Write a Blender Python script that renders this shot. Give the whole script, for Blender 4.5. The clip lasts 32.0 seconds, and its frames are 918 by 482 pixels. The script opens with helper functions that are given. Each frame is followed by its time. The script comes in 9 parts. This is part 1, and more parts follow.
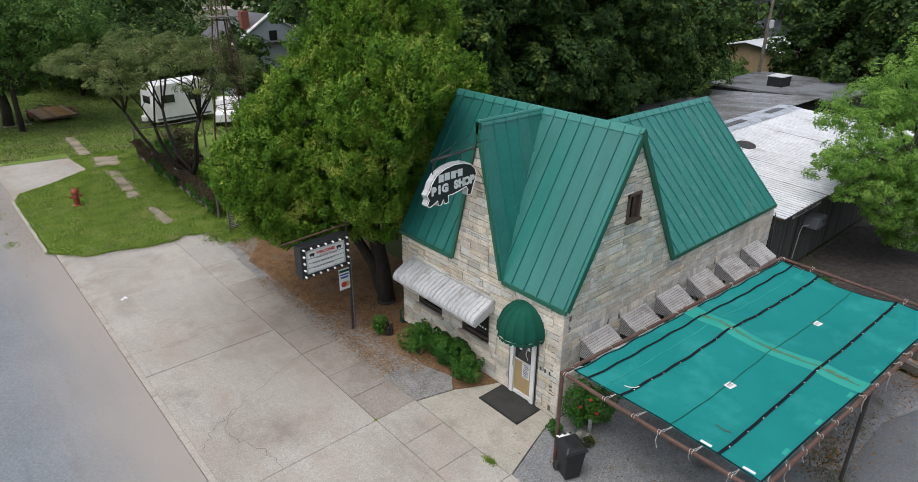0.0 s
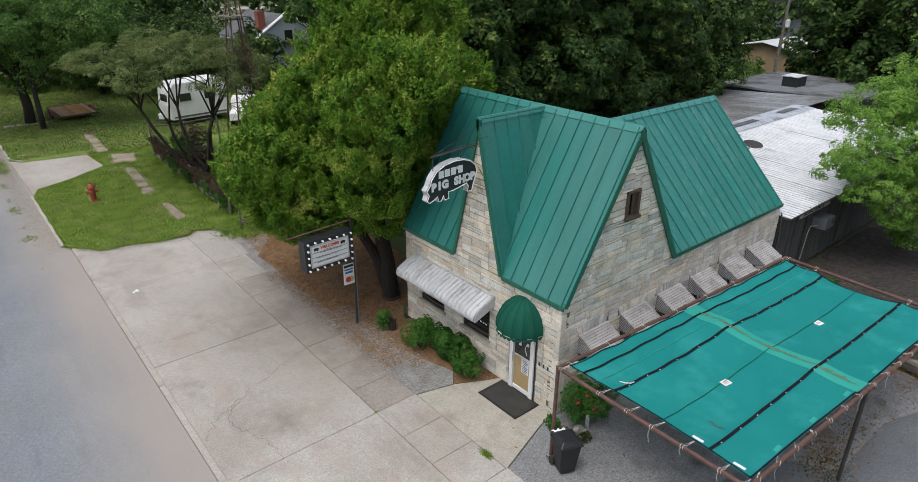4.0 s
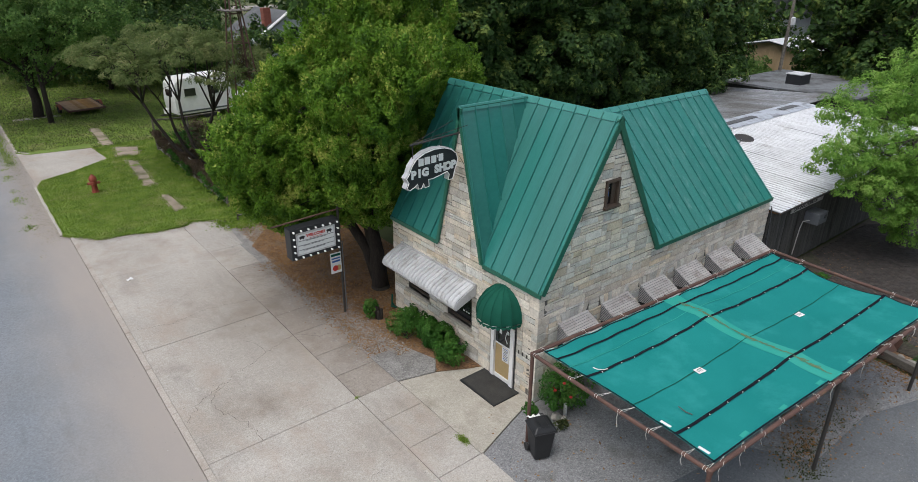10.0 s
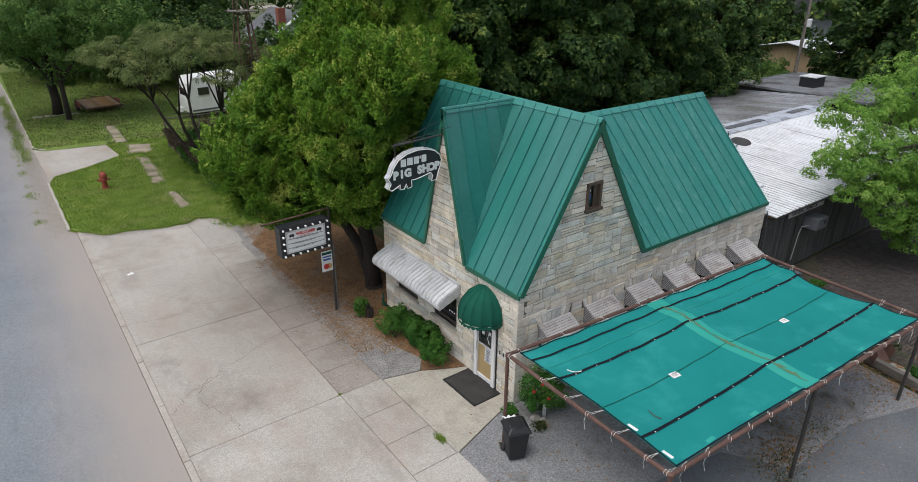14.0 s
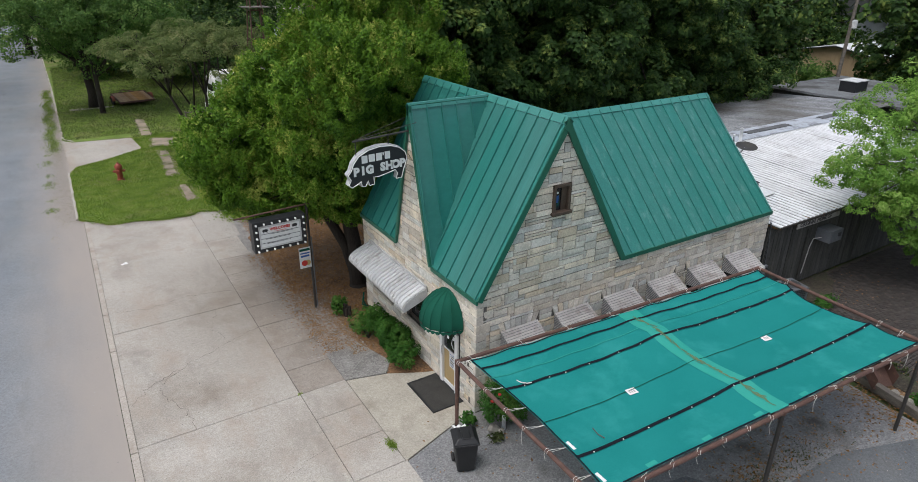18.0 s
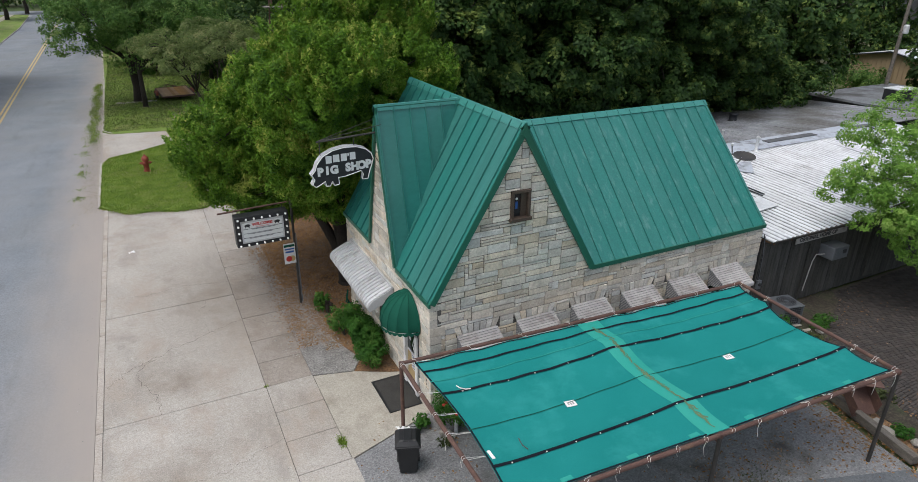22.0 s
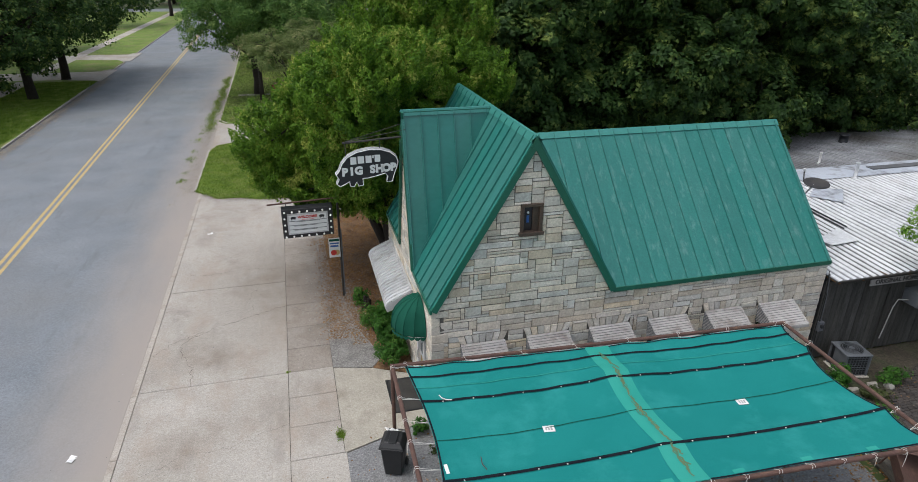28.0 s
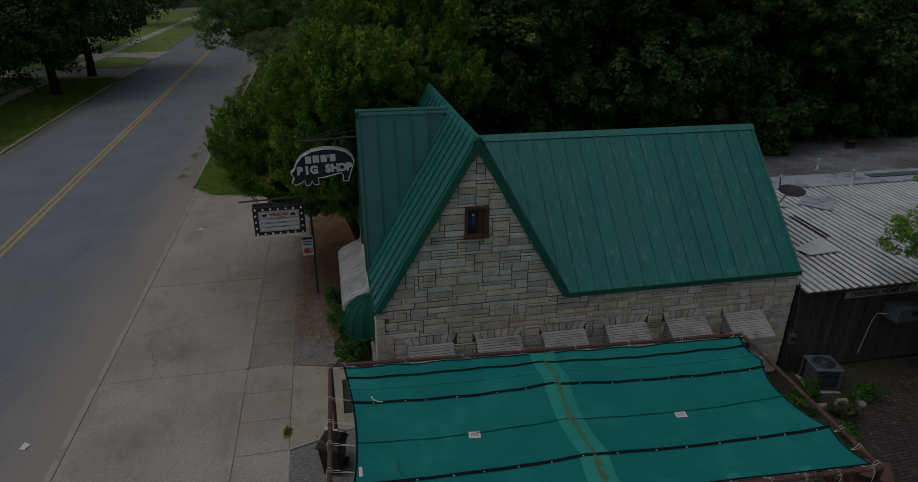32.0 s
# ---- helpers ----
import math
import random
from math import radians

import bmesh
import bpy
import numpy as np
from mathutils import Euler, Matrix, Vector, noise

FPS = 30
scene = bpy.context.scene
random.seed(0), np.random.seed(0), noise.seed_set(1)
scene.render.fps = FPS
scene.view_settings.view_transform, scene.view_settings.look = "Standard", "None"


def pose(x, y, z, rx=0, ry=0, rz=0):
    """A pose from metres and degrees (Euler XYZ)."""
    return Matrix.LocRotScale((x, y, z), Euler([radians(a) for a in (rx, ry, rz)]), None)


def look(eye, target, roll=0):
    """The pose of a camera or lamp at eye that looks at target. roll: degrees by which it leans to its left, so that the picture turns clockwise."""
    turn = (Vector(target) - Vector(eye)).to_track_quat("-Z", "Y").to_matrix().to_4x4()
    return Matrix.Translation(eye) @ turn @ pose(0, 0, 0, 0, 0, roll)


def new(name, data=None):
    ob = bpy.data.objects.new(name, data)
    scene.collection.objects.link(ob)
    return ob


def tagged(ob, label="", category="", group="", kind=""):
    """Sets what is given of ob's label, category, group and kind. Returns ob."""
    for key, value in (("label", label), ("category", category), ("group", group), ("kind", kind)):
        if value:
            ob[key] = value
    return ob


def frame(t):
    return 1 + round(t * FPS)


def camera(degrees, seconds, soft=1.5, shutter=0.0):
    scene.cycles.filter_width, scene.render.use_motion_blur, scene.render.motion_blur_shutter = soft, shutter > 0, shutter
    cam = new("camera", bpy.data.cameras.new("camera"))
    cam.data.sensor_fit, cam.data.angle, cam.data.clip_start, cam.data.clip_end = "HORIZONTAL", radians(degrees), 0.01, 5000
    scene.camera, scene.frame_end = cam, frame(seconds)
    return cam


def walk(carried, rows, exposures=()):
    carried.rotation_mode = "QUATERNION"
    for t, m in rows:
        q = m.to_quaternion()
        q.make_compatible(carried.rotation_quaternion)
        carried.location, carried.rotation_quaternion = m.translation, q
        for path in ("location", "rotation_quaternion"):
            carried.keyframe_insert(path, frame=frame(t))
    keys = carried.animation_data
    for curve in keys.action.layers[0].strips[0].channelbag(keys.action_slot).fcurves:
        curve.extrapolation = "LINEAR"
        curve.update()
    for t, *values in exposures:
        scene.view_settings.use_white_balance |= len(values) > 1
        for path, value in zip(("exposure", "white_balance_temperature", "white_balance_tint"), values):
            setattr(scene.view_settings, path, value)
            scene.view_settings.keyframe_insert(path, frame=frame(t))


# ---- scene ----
cam = camera(72.5, 32.0, 0.6)
PATH = [
    (0, (-11.851, -9.065, 12.184), (-10.639, -7.696, 11.374), 0.5),
    (0.5, (-11.8, -9.164, 12.19), (-10.588, -7.794, 11.383), 0.3),
    (1, (-11.812, -9.199, 12.218), (-10.598, -7.831, 11.41), 0.4),
    (1.5, (-11.797, -9.232, 12.219), (-10.607, -7.842, 11.41), 0.4),
    (2, (-11.817, -9.272, 12.244), (-10.646, -7.868, 11.434), 0.5),
    (2.5, (-11.805, -9.338, 12.271), (-10.633, -7.934, 11.46), 0.5),
    (3, (-11.739, -9.424, 12.264), (-10.569, -8.019, 11.454), 0.5),
    (3.5, (-11.7, -9.492, 12.208), (-10.529, -8.087, 11.398), 0.4),
    (5.5, (-11.389, -9.686, 12.024), (-10.213, -8.285, 11.214), 0.4),
    (6, (-11.279, -9.685, 11.965), (-10.099, -8.288, 11.156), 0.6),
    (6.5, (-11.194, -9.759, 11.982), (-10.015, -8.362, 11.171), 0.6),
    (7, (-11.091, -9.808, 11.951), (-9.909, -8.411, 11.144), 0.4),
    (7.5, (-11.025, -9.906, 11.929), (-9.845, -8.507, 11.123), 0.4),
    (8, (-11.006, -9.976, 11.947), (-9.826, -8.579, 11.137), 0.5),
    (8.5, (-11.02, -10.013, 11.963), (-9.836, -8.621, 11.151), 0.5),
    (9, (-10.999, -10.147, 11.957), (-9.817, -8.754, 11.143), 0.5),
    (9.5, (-11.094, -10.25, 11.9), (-9.909, -8.856, 11.092), 0.4),
    (10, (-11.138, -10.35, 11.896), (-9.994, -8.923, 11.087), 0.4),
    (10.5, (-11.204, -10.501, 11.924), (-10.122, -9.025, 11.116), 0.3),
    (11, (-11.203, -10.58, 11.936), (-10.125, -9.103, 11.125), 0.3),
    (11.5, (-11.147, -10.683, 11.948), (-10.067, -9.207, 11.139), 0.3),
    (12, (-11.027, -10.752, 11.982), (-9.944, -9.28, 11.17), 0.4),
    (12.5, (-10.907, -10.844, 11.98), (-9.82, -9.373, 11.169), 0.5),
    (13, (-10.718, -10.932, 12.003), (-9.63, -9.463, 11.192), 0.5),
    (13.5, (-10.544, -10.995, 12.017), (-9.454, -9.53, 11.202), 0.5),
    (14, (-10.334, -11.124, 11.982), (-9.242, -9.657, 11.172), 0.4),
    (14.5, (-10.075, -11.247, 11.971), (-8.984, -9.78, 11.159), 0.4),
    (15, (-9.807, -11.333, 11.945), (-8.714, -9.868, 11.134), 0.4),
    (15.5, (-9.527, -11.448, 11.894), (-8.436, -9.98, 11.085), 0.5),
    (17.5, (-8.339, -11.841, 11.729), (-7.349, -10.303, 10.92), 0.5),
    (18, (-8.062, -11.967, 11.727), (-7.09, -10.416, 10.92), 0.4),
    (18.5, (-7.788, -12.091, 11.741), (-6.815, -10.543, 10.93), 0.5),
    (19, (-7.546, -12.178, 11.756), (-6.567, -10.635, 10.945), 0.5),
    (19.5, (-7.248, -12.293, 11.751), (-6.294, -10.734, 10.94), 0.6),
    (20, (-6.947, -12.465, 11.734), (-5.992, -10.904, 10.928), 0.6),
    (20.5, (-6.641, -12.624, 11.775), (-5.694, -11.058, 10.966), 0.6),
    (21, (-6.335, -12.816, 11.783), (-5.427, -11.227, 10.976), 0.5),
    (21.5, (-6.093, -12.992, 11.809), (-5.232, -11.378, 11.0), 0.6),
    (22, (-5.829, -13.188, 11.848), (-5.002, -11.556, 11.038), 0.5),
    (22.5, (-5.573, -13.337, 11.875), (-4.748, -11.706, 11.062), 0.6),
    (23, (-5.337, -13.538, 11.795), (-4.518, -11.9, 10.991), 0.6),
    (23.5, (-5.104, -13.669, 11.903), (-4.308, -12.023, 11.091), 0.6),
    (24, (-4.86, -13.789, 11.904), (-4.098, -12.127, 11.094), 0.6),
    (24.5, (-4.66, -13.897, 11.93), (-3.954, -12.208, 11.124), 0.5),
    (25, (-4.448, -13.909, 11.96), (-3.797, -12.199, 11.151), 0.6),
    (25.5, (-4.252, -13.967, 11.965), (-3.649, -12.239, 11.157), 0.6),
    (26, (-4.001, -14.056, 11.97), (-3.439, -12.314, 11.165), 0.6),
    (26.5, (-3.77, -14.037, 11.982), (-3.236, -12.287, 11.174), 0.6),
    (28.5, (-2.837, -14.098, 12.036), (-2.365, -12.33, 11.228), 0.6),
    (29, (-2.589, -14.141, 12.057), (-2.123, -12.373, 11.247), 0.6),
    (29.5, (-2.323, -14.179, 12.038), (-1.895, -12.4, 11.23), 0.6),
    (30, (-2.058, -14.219, 12.04), (-1.673, -12.432, 11.23), 0.6),
    (30.5, (-1.772, -14.222, 12.049), (-1.388, -12.435, 11.235), 0.7),
    (31, (-1.494, -14.289, 12.046), (-1.11, -12.503, 11.233), 0.7),
    (31.5, (-1.16, -14.356, 12.081), (-0.781, -12.57, 11.265), 0.7),
    (32, (-0.849, -14.445, 12.027), (-0.469, -12.656, 11.218), 0.6),
]
BASE = 0.32
EXPOSURE = [(t, BASE + e) for t, e in ((0.0, 0.0), (30.95, 0.0), (31.15, -0.25), (31.3, -0.53), (31.6, -1.18), (31.8, -1.6), (32.0, -2.13))]
walk(cam, [(t, look(eye, target, roll)) for t, eye, target, roll in PATH], EXPOSURE)

# ---------- exposure, world, light ----------
world = bpy.data.worlds.new("overcast_sky")
scene.world = world
world.use_nodes = True
wn = world.node_tree.nodes
wl = world.node_tree.links
sky = wn.new("ShaderNodeTexSky")
sky.sky_type = "NISHITA"
sky.sun_disc = False
sky.sun_elevation = radians(66)
sky.sun_rotation = radians(260)
sky.air_density = 1.0
sky.dust_density = 4.0
hsv = wn.new("ShaderNodeHueSaturation")
hsv.inputs["Saturation"].default_value = 0.58
wl.new(sky.outputs[0], hsv.inputs["Color"])
wl.new(hsv.outputs[0], wn["Background"].inputs[0])
wn["Background"].inputs[1].default_value = 0.150

sun_data = bpy.data.lights.new("sun", "SUN")
sun_data.energy = 0.8
sun_data.angle = radians(40)
sun_data.color = (0.96, 0.985, 1.0)
sun = new("sun", sun_data)
sun.matrix_world = look((-8.6, -1.5, 22), (0, 0, 0))

# ---------- helpers ----------
rnd = random.Random(7)
nrs = np.random.RandomState(11)


def rot_z(a):
    return Matrix.Rotation(radians(a), 4, "Z")


def empty(name, label, category, group="", kind="", at=(0, 0, 0)):
    ob = new(name)
    ob.location = at
    ob.empty_display_size = 0.1
    return tagged(ob, label, category, group, kind)


class Geo:
    """Collects vertices and faces; obj() links them as one mesh object."""

    def __init__(self):
        self.v, self.f = [], []

    def add(self, verts, faces):
        n = len(self.v)
        self.v += [tuple(p) for p in verts]
        self.f += [tuple(i + n for i in f) for f in faces]
        return self

    def box(self, c, s, m=None):
        m = m or Matrix()
        vs = [m @ Vector((c[0] + s[0] / 2 * i, c[1] + s[1] / 2 * j, c[2] + s[2] / 2 * k)) for i in (-1, 1) for j in (-1, 1) for k in (-1, 1)]
        return self.add(vs, [(0, 1, 3, 2), (4, 6, 7, 5), (0, 4, 5, 1), (2, 3, 7, 6), (0, 2, 6, 4), (1, 5, 7, 3)])

    def prism(self, poly, off):
        off = Vector(off)
        n = len(poly)
        a = [Vector(p) for p in poly]
        fs = [tuple(range(n))[::-1], tuple(range(n, 2 * n))]
        fs += [(i, (i + 1) % n, n + (i + 1) % n, n + i) for i in range(n)]
        return self.add(a + [p + off for p in a], fs)

    def tube(self, pts, r, n=8, r2=None, cap=True):
        pts = [Vector(p) for p in pts]
        r2 = r if r2 is None else r2
        base = len(self.v)
        prev = None
        for i, p in enumerate(pts):
            d = (pts[min(i + 1, len(pts) - 1)] - pts[max(i - 1, 0)]).normalized()
            ref = Vector((0, 0, 1)) if abs(d.z) < 0.9 else Vector((1, 0, 0))
            u = d.cross(ref).normalized() if prev is None else (prev - d * prev.dot(d)).normalized()
            prev = u
            w = d.cross(u)
            rr = r + (r2 - r) * i / max(1, len(pts) - 1)
            self.v += [tuple(p + (u * math.cos(2 * math.pi * k / n) + w * math.sin(2 * math.pi * k / n)) * rr) for k in range(n)]
        for i in range(len(pts) - 1):
            for k in range(n):
                a, b = base + i * n + k, base + i * n + (k + 1) % n
                self.f.append((a, b, b + n, a + n))
        if cap:
            self.f.append(tuple(range(base, base + n))[::-1])
            e = base + (len(pts) - 1) * n
            self.f.append(tuple(range(e, e + n)))
        return self

    def lathe(self, c, prof, n=16, m=None):
        m = m or Matrix()
        base = len(self.v)
        for r, z in prof:
            self.v += [tuple(m @ Vector((c[0] + r * math.cos(2 * math.pi * k / n), c[1] + r * math.sin(2 * math.pi * k / n), c[2] + z))) for k in range(n)]
        for i in range(len(prof) - 1):
            for k in range(n):
                a, b = base + i * n + k, base + i * n + (k + 1) % n
                self.f.append((a, b, b + n, a + n))
        self.f.append(tuple(range(base, base + n))[::-1])
        e = base + (len(prof) - 1) * n
        self.f.append(tuple(range(e, e + n)))
        return self

    def grid(self, fn, nu, nv):
        base = len(self.v)
        for j in range(nv + 1):
            for i in range(nu + 1):
                self.v.append(tuple(fn(i / nu, j / nv)))
        for j in range(nv):
            for i in range(nu):
                a = base + j * (nu + 1) + i
                self.f.append((a, a + 1, a + nu + 2, a + nu + 1))
        return self

    def obj(self, name, mat, parent=None, label="", smooth=False, bevel=0.0, solid=0.0):
        me = bpy.data.meshes.new(name)
        me.from_pydata(self.v, [], self.f)
        if bevel or solid:
            bm = bmesh.new()
            bm.from_mesh(me)
            if bevel:
                bmesh.ops.bevel(bm, geom=bm.edges[:], offset=bevel, segments=1, affect="EDGES", clamp_overlap=True)
            bmesh.ops.recalc_face_normals(bm, faces=bm.faces[:])
            bm.to_mesh(me)
            bm.free()
        if mat:
            me.materials.append(mat)
        if smooth:
            me.polygons.foreach_set("use_smooth", [True] * len(me.polygons))
        me.update()
        ob = new(name, me)
        if parent:
            ob.parent = parent
            ob.matrix_parent_inverse = Matrix.Translation(-parent.location) if parent.type == "EMPTY" else Matrix()
        if label:
            ob["label"] = label
        return ob


def clip(poly, a, b, c):
    """The part of a 2D convex polygon where a*u + b*v <= c."""
    out = []
    for i, p in enumerate(poly):
        q = poly[(i + 1) % len(poly)]
        dp, dq = a * p[0] + b * p[1] - c, a * q[0] + b * q[1] - c
        if dp <= 0:
            out.append(p)
        if (dp < 0 < dq) or (dq < 0 < dp):
            t = dp / (dp - dq)
            out.append((p[0] + (q[0] - p[0]) * t, p[1] + (q[1] - p[1]) * t))
    return out


def area2(poly):
    return abs(sum(p[0] * q[1] - q[0] * p[1] for p, q in zip(poly, poly[1:] + poly[:1]))) / 2


# ---------- materials ----------
def material(name, dark, light, rough=0.8, big=1.2, fine=30.0, bump=0.25, metal=0.0, vary=0.0, stain=None, stain_scale=0.5, stain_at=0.62, island=False, dist=0.02, spec=0.5, stretch=(1, 1, 1), speck=0.0, speck_scale=24.0):
    m = bpy.data.materials.new(name)
    m.use_nodes = True
    nt = m.node_tree
    nd, lk = nt.nodes, nt.links
    bs = nd["Principled BSDF"]
    bs.inputs["Roughness"].default_value = rough
    bs.inputs["Metallic"].default_value = metal
    bs.inputs["Specular IOR Level"].default_value = spec
    tc = nd.new("ShaderNodeTexCoord")
    mp = nd.new("ShaderNodeMapping")
    mp.inputs["Scale"].default_value = stretch
    lk.new(tc.outputs["Object"], mp.inputs[0])
    n1, n2 = nd.new("ShaderNodeTexNoise"), nd.new("ShaderNodeTexNoise")
    n1.inputs["Scale"].default_value, n1.inputs["Detail"].default_value = big, 5
    n2.inputs["Scale"].default_value, n2.inputs["Detail"].default_value, n2.inputs["Roughness"].default_value = fine, 6, 0.62
    lk.new(mp.outputs[0], n1.inputs["Vector"])
    lk.new(mp.outputs[0], n2.inputs["Vector"])
    mx = nd.new("ShaderNodeMath")
    mx.operation = "MULTIPLY_ADD"
    mx.inputs[1].default_value = 0.5
    lk.new(n1.outputs["Fac"], mx.inputs[0])
    half = nd.new("ShaderNodeMath")
    half.operation = "MULTIPLY"
    half.inputs[1].default_value = 0.5
    lk.new(n2.outputs["Fac"], half.inputs[0])
    lk.new(half.outputs[0], mx.inputs[2])
    rp = nd.new("ShaderNodeValToRGB")
    rp.color_ramp.elements[0].position, rp.color_ramp.elements[1].position = 0.33, 0.67
    rp.color_ramp.elements[0].color, rp.color_ramp.elements[1].color = (*dark, 1), (*light, 1)
    lk.new(mx.outputs[0], rp.inputs[0])
    col = rp.outputs[0]
    if stain:
        n3 = nd.new("ShaderNodeTexNoise")
        n3.inputs["Scale"].default_value, n3.inputs["Detail"].default_value, n3.inputs["Roughness"].default_value = stain_scale, 8, 0.65
        lk.new(mp.outputs[0], n3.inputs["Vector"])
        r3 = nd.new("ShaderNodeValToRGB")
        r3.color_ramp.elements[0].position, r3.color_ramp.elements[1].position = stain_at - 0.12, stain_at + 0.08
        lk.new(n3.outputs["Fac"], r3.inputs[0])
        m3 = nd.new("ShaderNodeMix")
        m3.data_type = "RGBA"
        m3.inputs["B"].default_value = (*stain, 1)
        lk.new(r3.outputs[0], m3.inputs["Factor"])
        lk.new(col, m3.inputs["A"])
        col = m3.outputs["Result"]
    if speck:
        n4 = nd.new("ShaderNodeTexNoise")
        n4.inputs["Scale"].default_value, n4.inputs["Detail"].default_value, n4.inputs["Roughness"].default_value = speck_scale, 3, 0.7
        lk.new(tc.outputs["Object"], n4.inputs["Vector"])
        m4 = nd.new("ShaderNodeMapRange")
        m4.inputs["From Min"].default_value, m4.inputs["From Max"].default_value = 0.32, 0.68
        m4.inputs["To Min"].default_value, m4.inputs["To Max"].default_value = 1 - speck, 1 + speck * 0.8
        lk.new(n4.outputs["Fac"], m4.inputs["Value"])
        h4 = nd.new("ShaderNodeHueSaturation")
        lk.new(m4.outputs[0], h4.inputs["Value"])
        lk.new(col, h4.inputs["Color"])
        col = h4.outputs[0]
    if vary:
        src = nd.new("ShaderNodeNewGeometry").outputs["Random Per Island"] if island else nd.new("ShaderNodeObjectInfo").outputs["Random"]
        mr = nd.new("ShaderNodeMapRange")
        mr.inputs["To Min"].default_value, mr.inputs["To Max"].default_value = 1 - vary, 1 + vary
        lk.new(src, mr.inputs["Value"])
        hs = nd.new("ShaderNodeHueSaturation")
        lk.new(mr.outputs[0], hs.inputs["Value"])
        sm = nd.new("ShaderNodeMapRange")
        sm.inputs["To Min"].default_value, sm.inputs["To Max"].default_value = 1 + vary, 1 - vary
        wob = nd.new("ShaderNodeMath")
        wob.operation = "PINGPONG"
        wob.inputs[1].default_value = 0.17
        lk.new(src, wob.inputs[0])
        mu = nd.new("ShaderNodeMath")
        mu.operation = "MULTIPLY"
        mu.inputs[1].default_value = 6.0
        lk.new(wob.outputs[0], mu.inputs[0])
        lk.new(mu.outputs[0], sm.inputs["Value"])
        lk.new(sm.outputs[0], hs.inputs["Saturation"])
        lk.new(col, hs.inputs["Color"])
        col = hs.outputs[0]
    lk.new(col, bs.inputs["Base Color"])
    if bump:
        bp = nd.new("ShaderNodeBump")
        bp.inputs["Strength"].default_value, bp.inputs["Distance"].default_value = bump, dist
        lk.new(mx.outputs[0], bp.inputs["Height"])
        lk.new(bp.outputs[0], bs.inputs["Normal"])
    return m


def overlay(m, colour, share, scale, lo, hi, stretch=(1, 1, 1), detail=8, cells=False):
    """A second layer of colour over a material's base, where a noise (or the heart of small cells) passes a limit."""
    nd, lk = m.node_tree.nodes, m.node_tree.links
    bs = nd["Principled BSDF"]
    old = bs.inputs["Base Color"].links[0].from_socket
    tc, mp = nd.new("ShaderNodeTexCoord"), nd.new("ShaderNodeMapping")
    mp.inputs["Scale"].default_value = stretch
    lk.new(tc.outputs["Object"], mp.inputs[0])
    if cells:
        ns = nd.new("ShaderNodeTexVoronoi")
        ns.inputs["Scale"].default_value = scale
        src = ns.outputs["Distance"]
    else:
        ns = nd.new("ShaderNodeTexNoise")
        ns.inputs["Scale"].default_value, ns.inputs["Detail"].default_value, ns.inputs["Roughness"].default_value = scale, detail, 0.68
        src = ns.outputs["Fac"]
    lk.new(mp.outputs[0], ns.inputs["Vector"])
    mr = nd.new("ShaderNodeMapRange")
    mr.inputs["From Min"].default_value, mr.inputs["From Max"].default_value, mr.inputs["To Max"].default_value = lo, hi, share
    lk.new(src, mr.inputs["Value"])
    mx = nd.new("ShaderNodeMix")
    mx.data_type = "RGBA"
    mx.inputs["B"].default_value = (*colour, 1)
    lk.new(mr.outputs[0], mx.inputs["Factor"])
    lk.new(old, mx.inputs["A"])
    lk.new(mx.outputs["Result"], bs.inputs["Base Color"])
    return m


def stone_tones(m, island):
    """Single blocks of warmer tan or cooler blue-grey stone among the pale ones."""
    nd, lk = m.node_tree.nodes, m.node_tree.links
    bs = nd["Principled BSDF"]
    old = bs.inputs["Base Color"].links[0].from_socket
    src = nd.new("ShaderNodeNewGeometry").outputs["Random Per Island"] if island else nd.new("ShaderNodeObjectInfo").outputs["Random"]
    sc = nd.new("ShaderNodeMath")
    sc.operation = "MULTIPLY"
    sc.inputs[1].default_value = 7.31
    lk.new(src, sc.inputs[0])
    fr = nd.new("ShaderNodeMath")
    fr.operation = "FRACT"
    lk.new(sc.outputs[0], fr.inputs[0])
    rp = nd.new("ShaderNodeValToRGB")
    rp.color_ramp.elements[0].position, rp.color_ramp.elements[0].color = 0.0, (0.88, 0.95, 1.0, 1)
    rp.color_ramp.elements[1].position, rp.color_ramp.elements[1].color = 1.0, (1.0, 0.92, 0.80, 1)
    for at, c in ((0.18, (0.90, 0.95, 1.0, 1)), (0.4, (1, 1, 1, 1)), (0.8, (1.0, 0.985, 0.95, 1))):
        rp.color_ramp.elements.new(at).color = c
    lk.new(fr.outputs[0], rp.inputs[0])
    mx = nd.new("ShaderNodeMix")
    mx.data_type, mx.blend_type = "RGBA", "MULTIPLY"
    mx.inputs["Factor"].default_value = 1.0
    lk.new(old, mx.inputs["A"])
    lk.new(rp.outputs[0], mx.inputs["B"])
    lk.new(mx.outputs["Result"], bs.inputs["Base Color"])
    return m


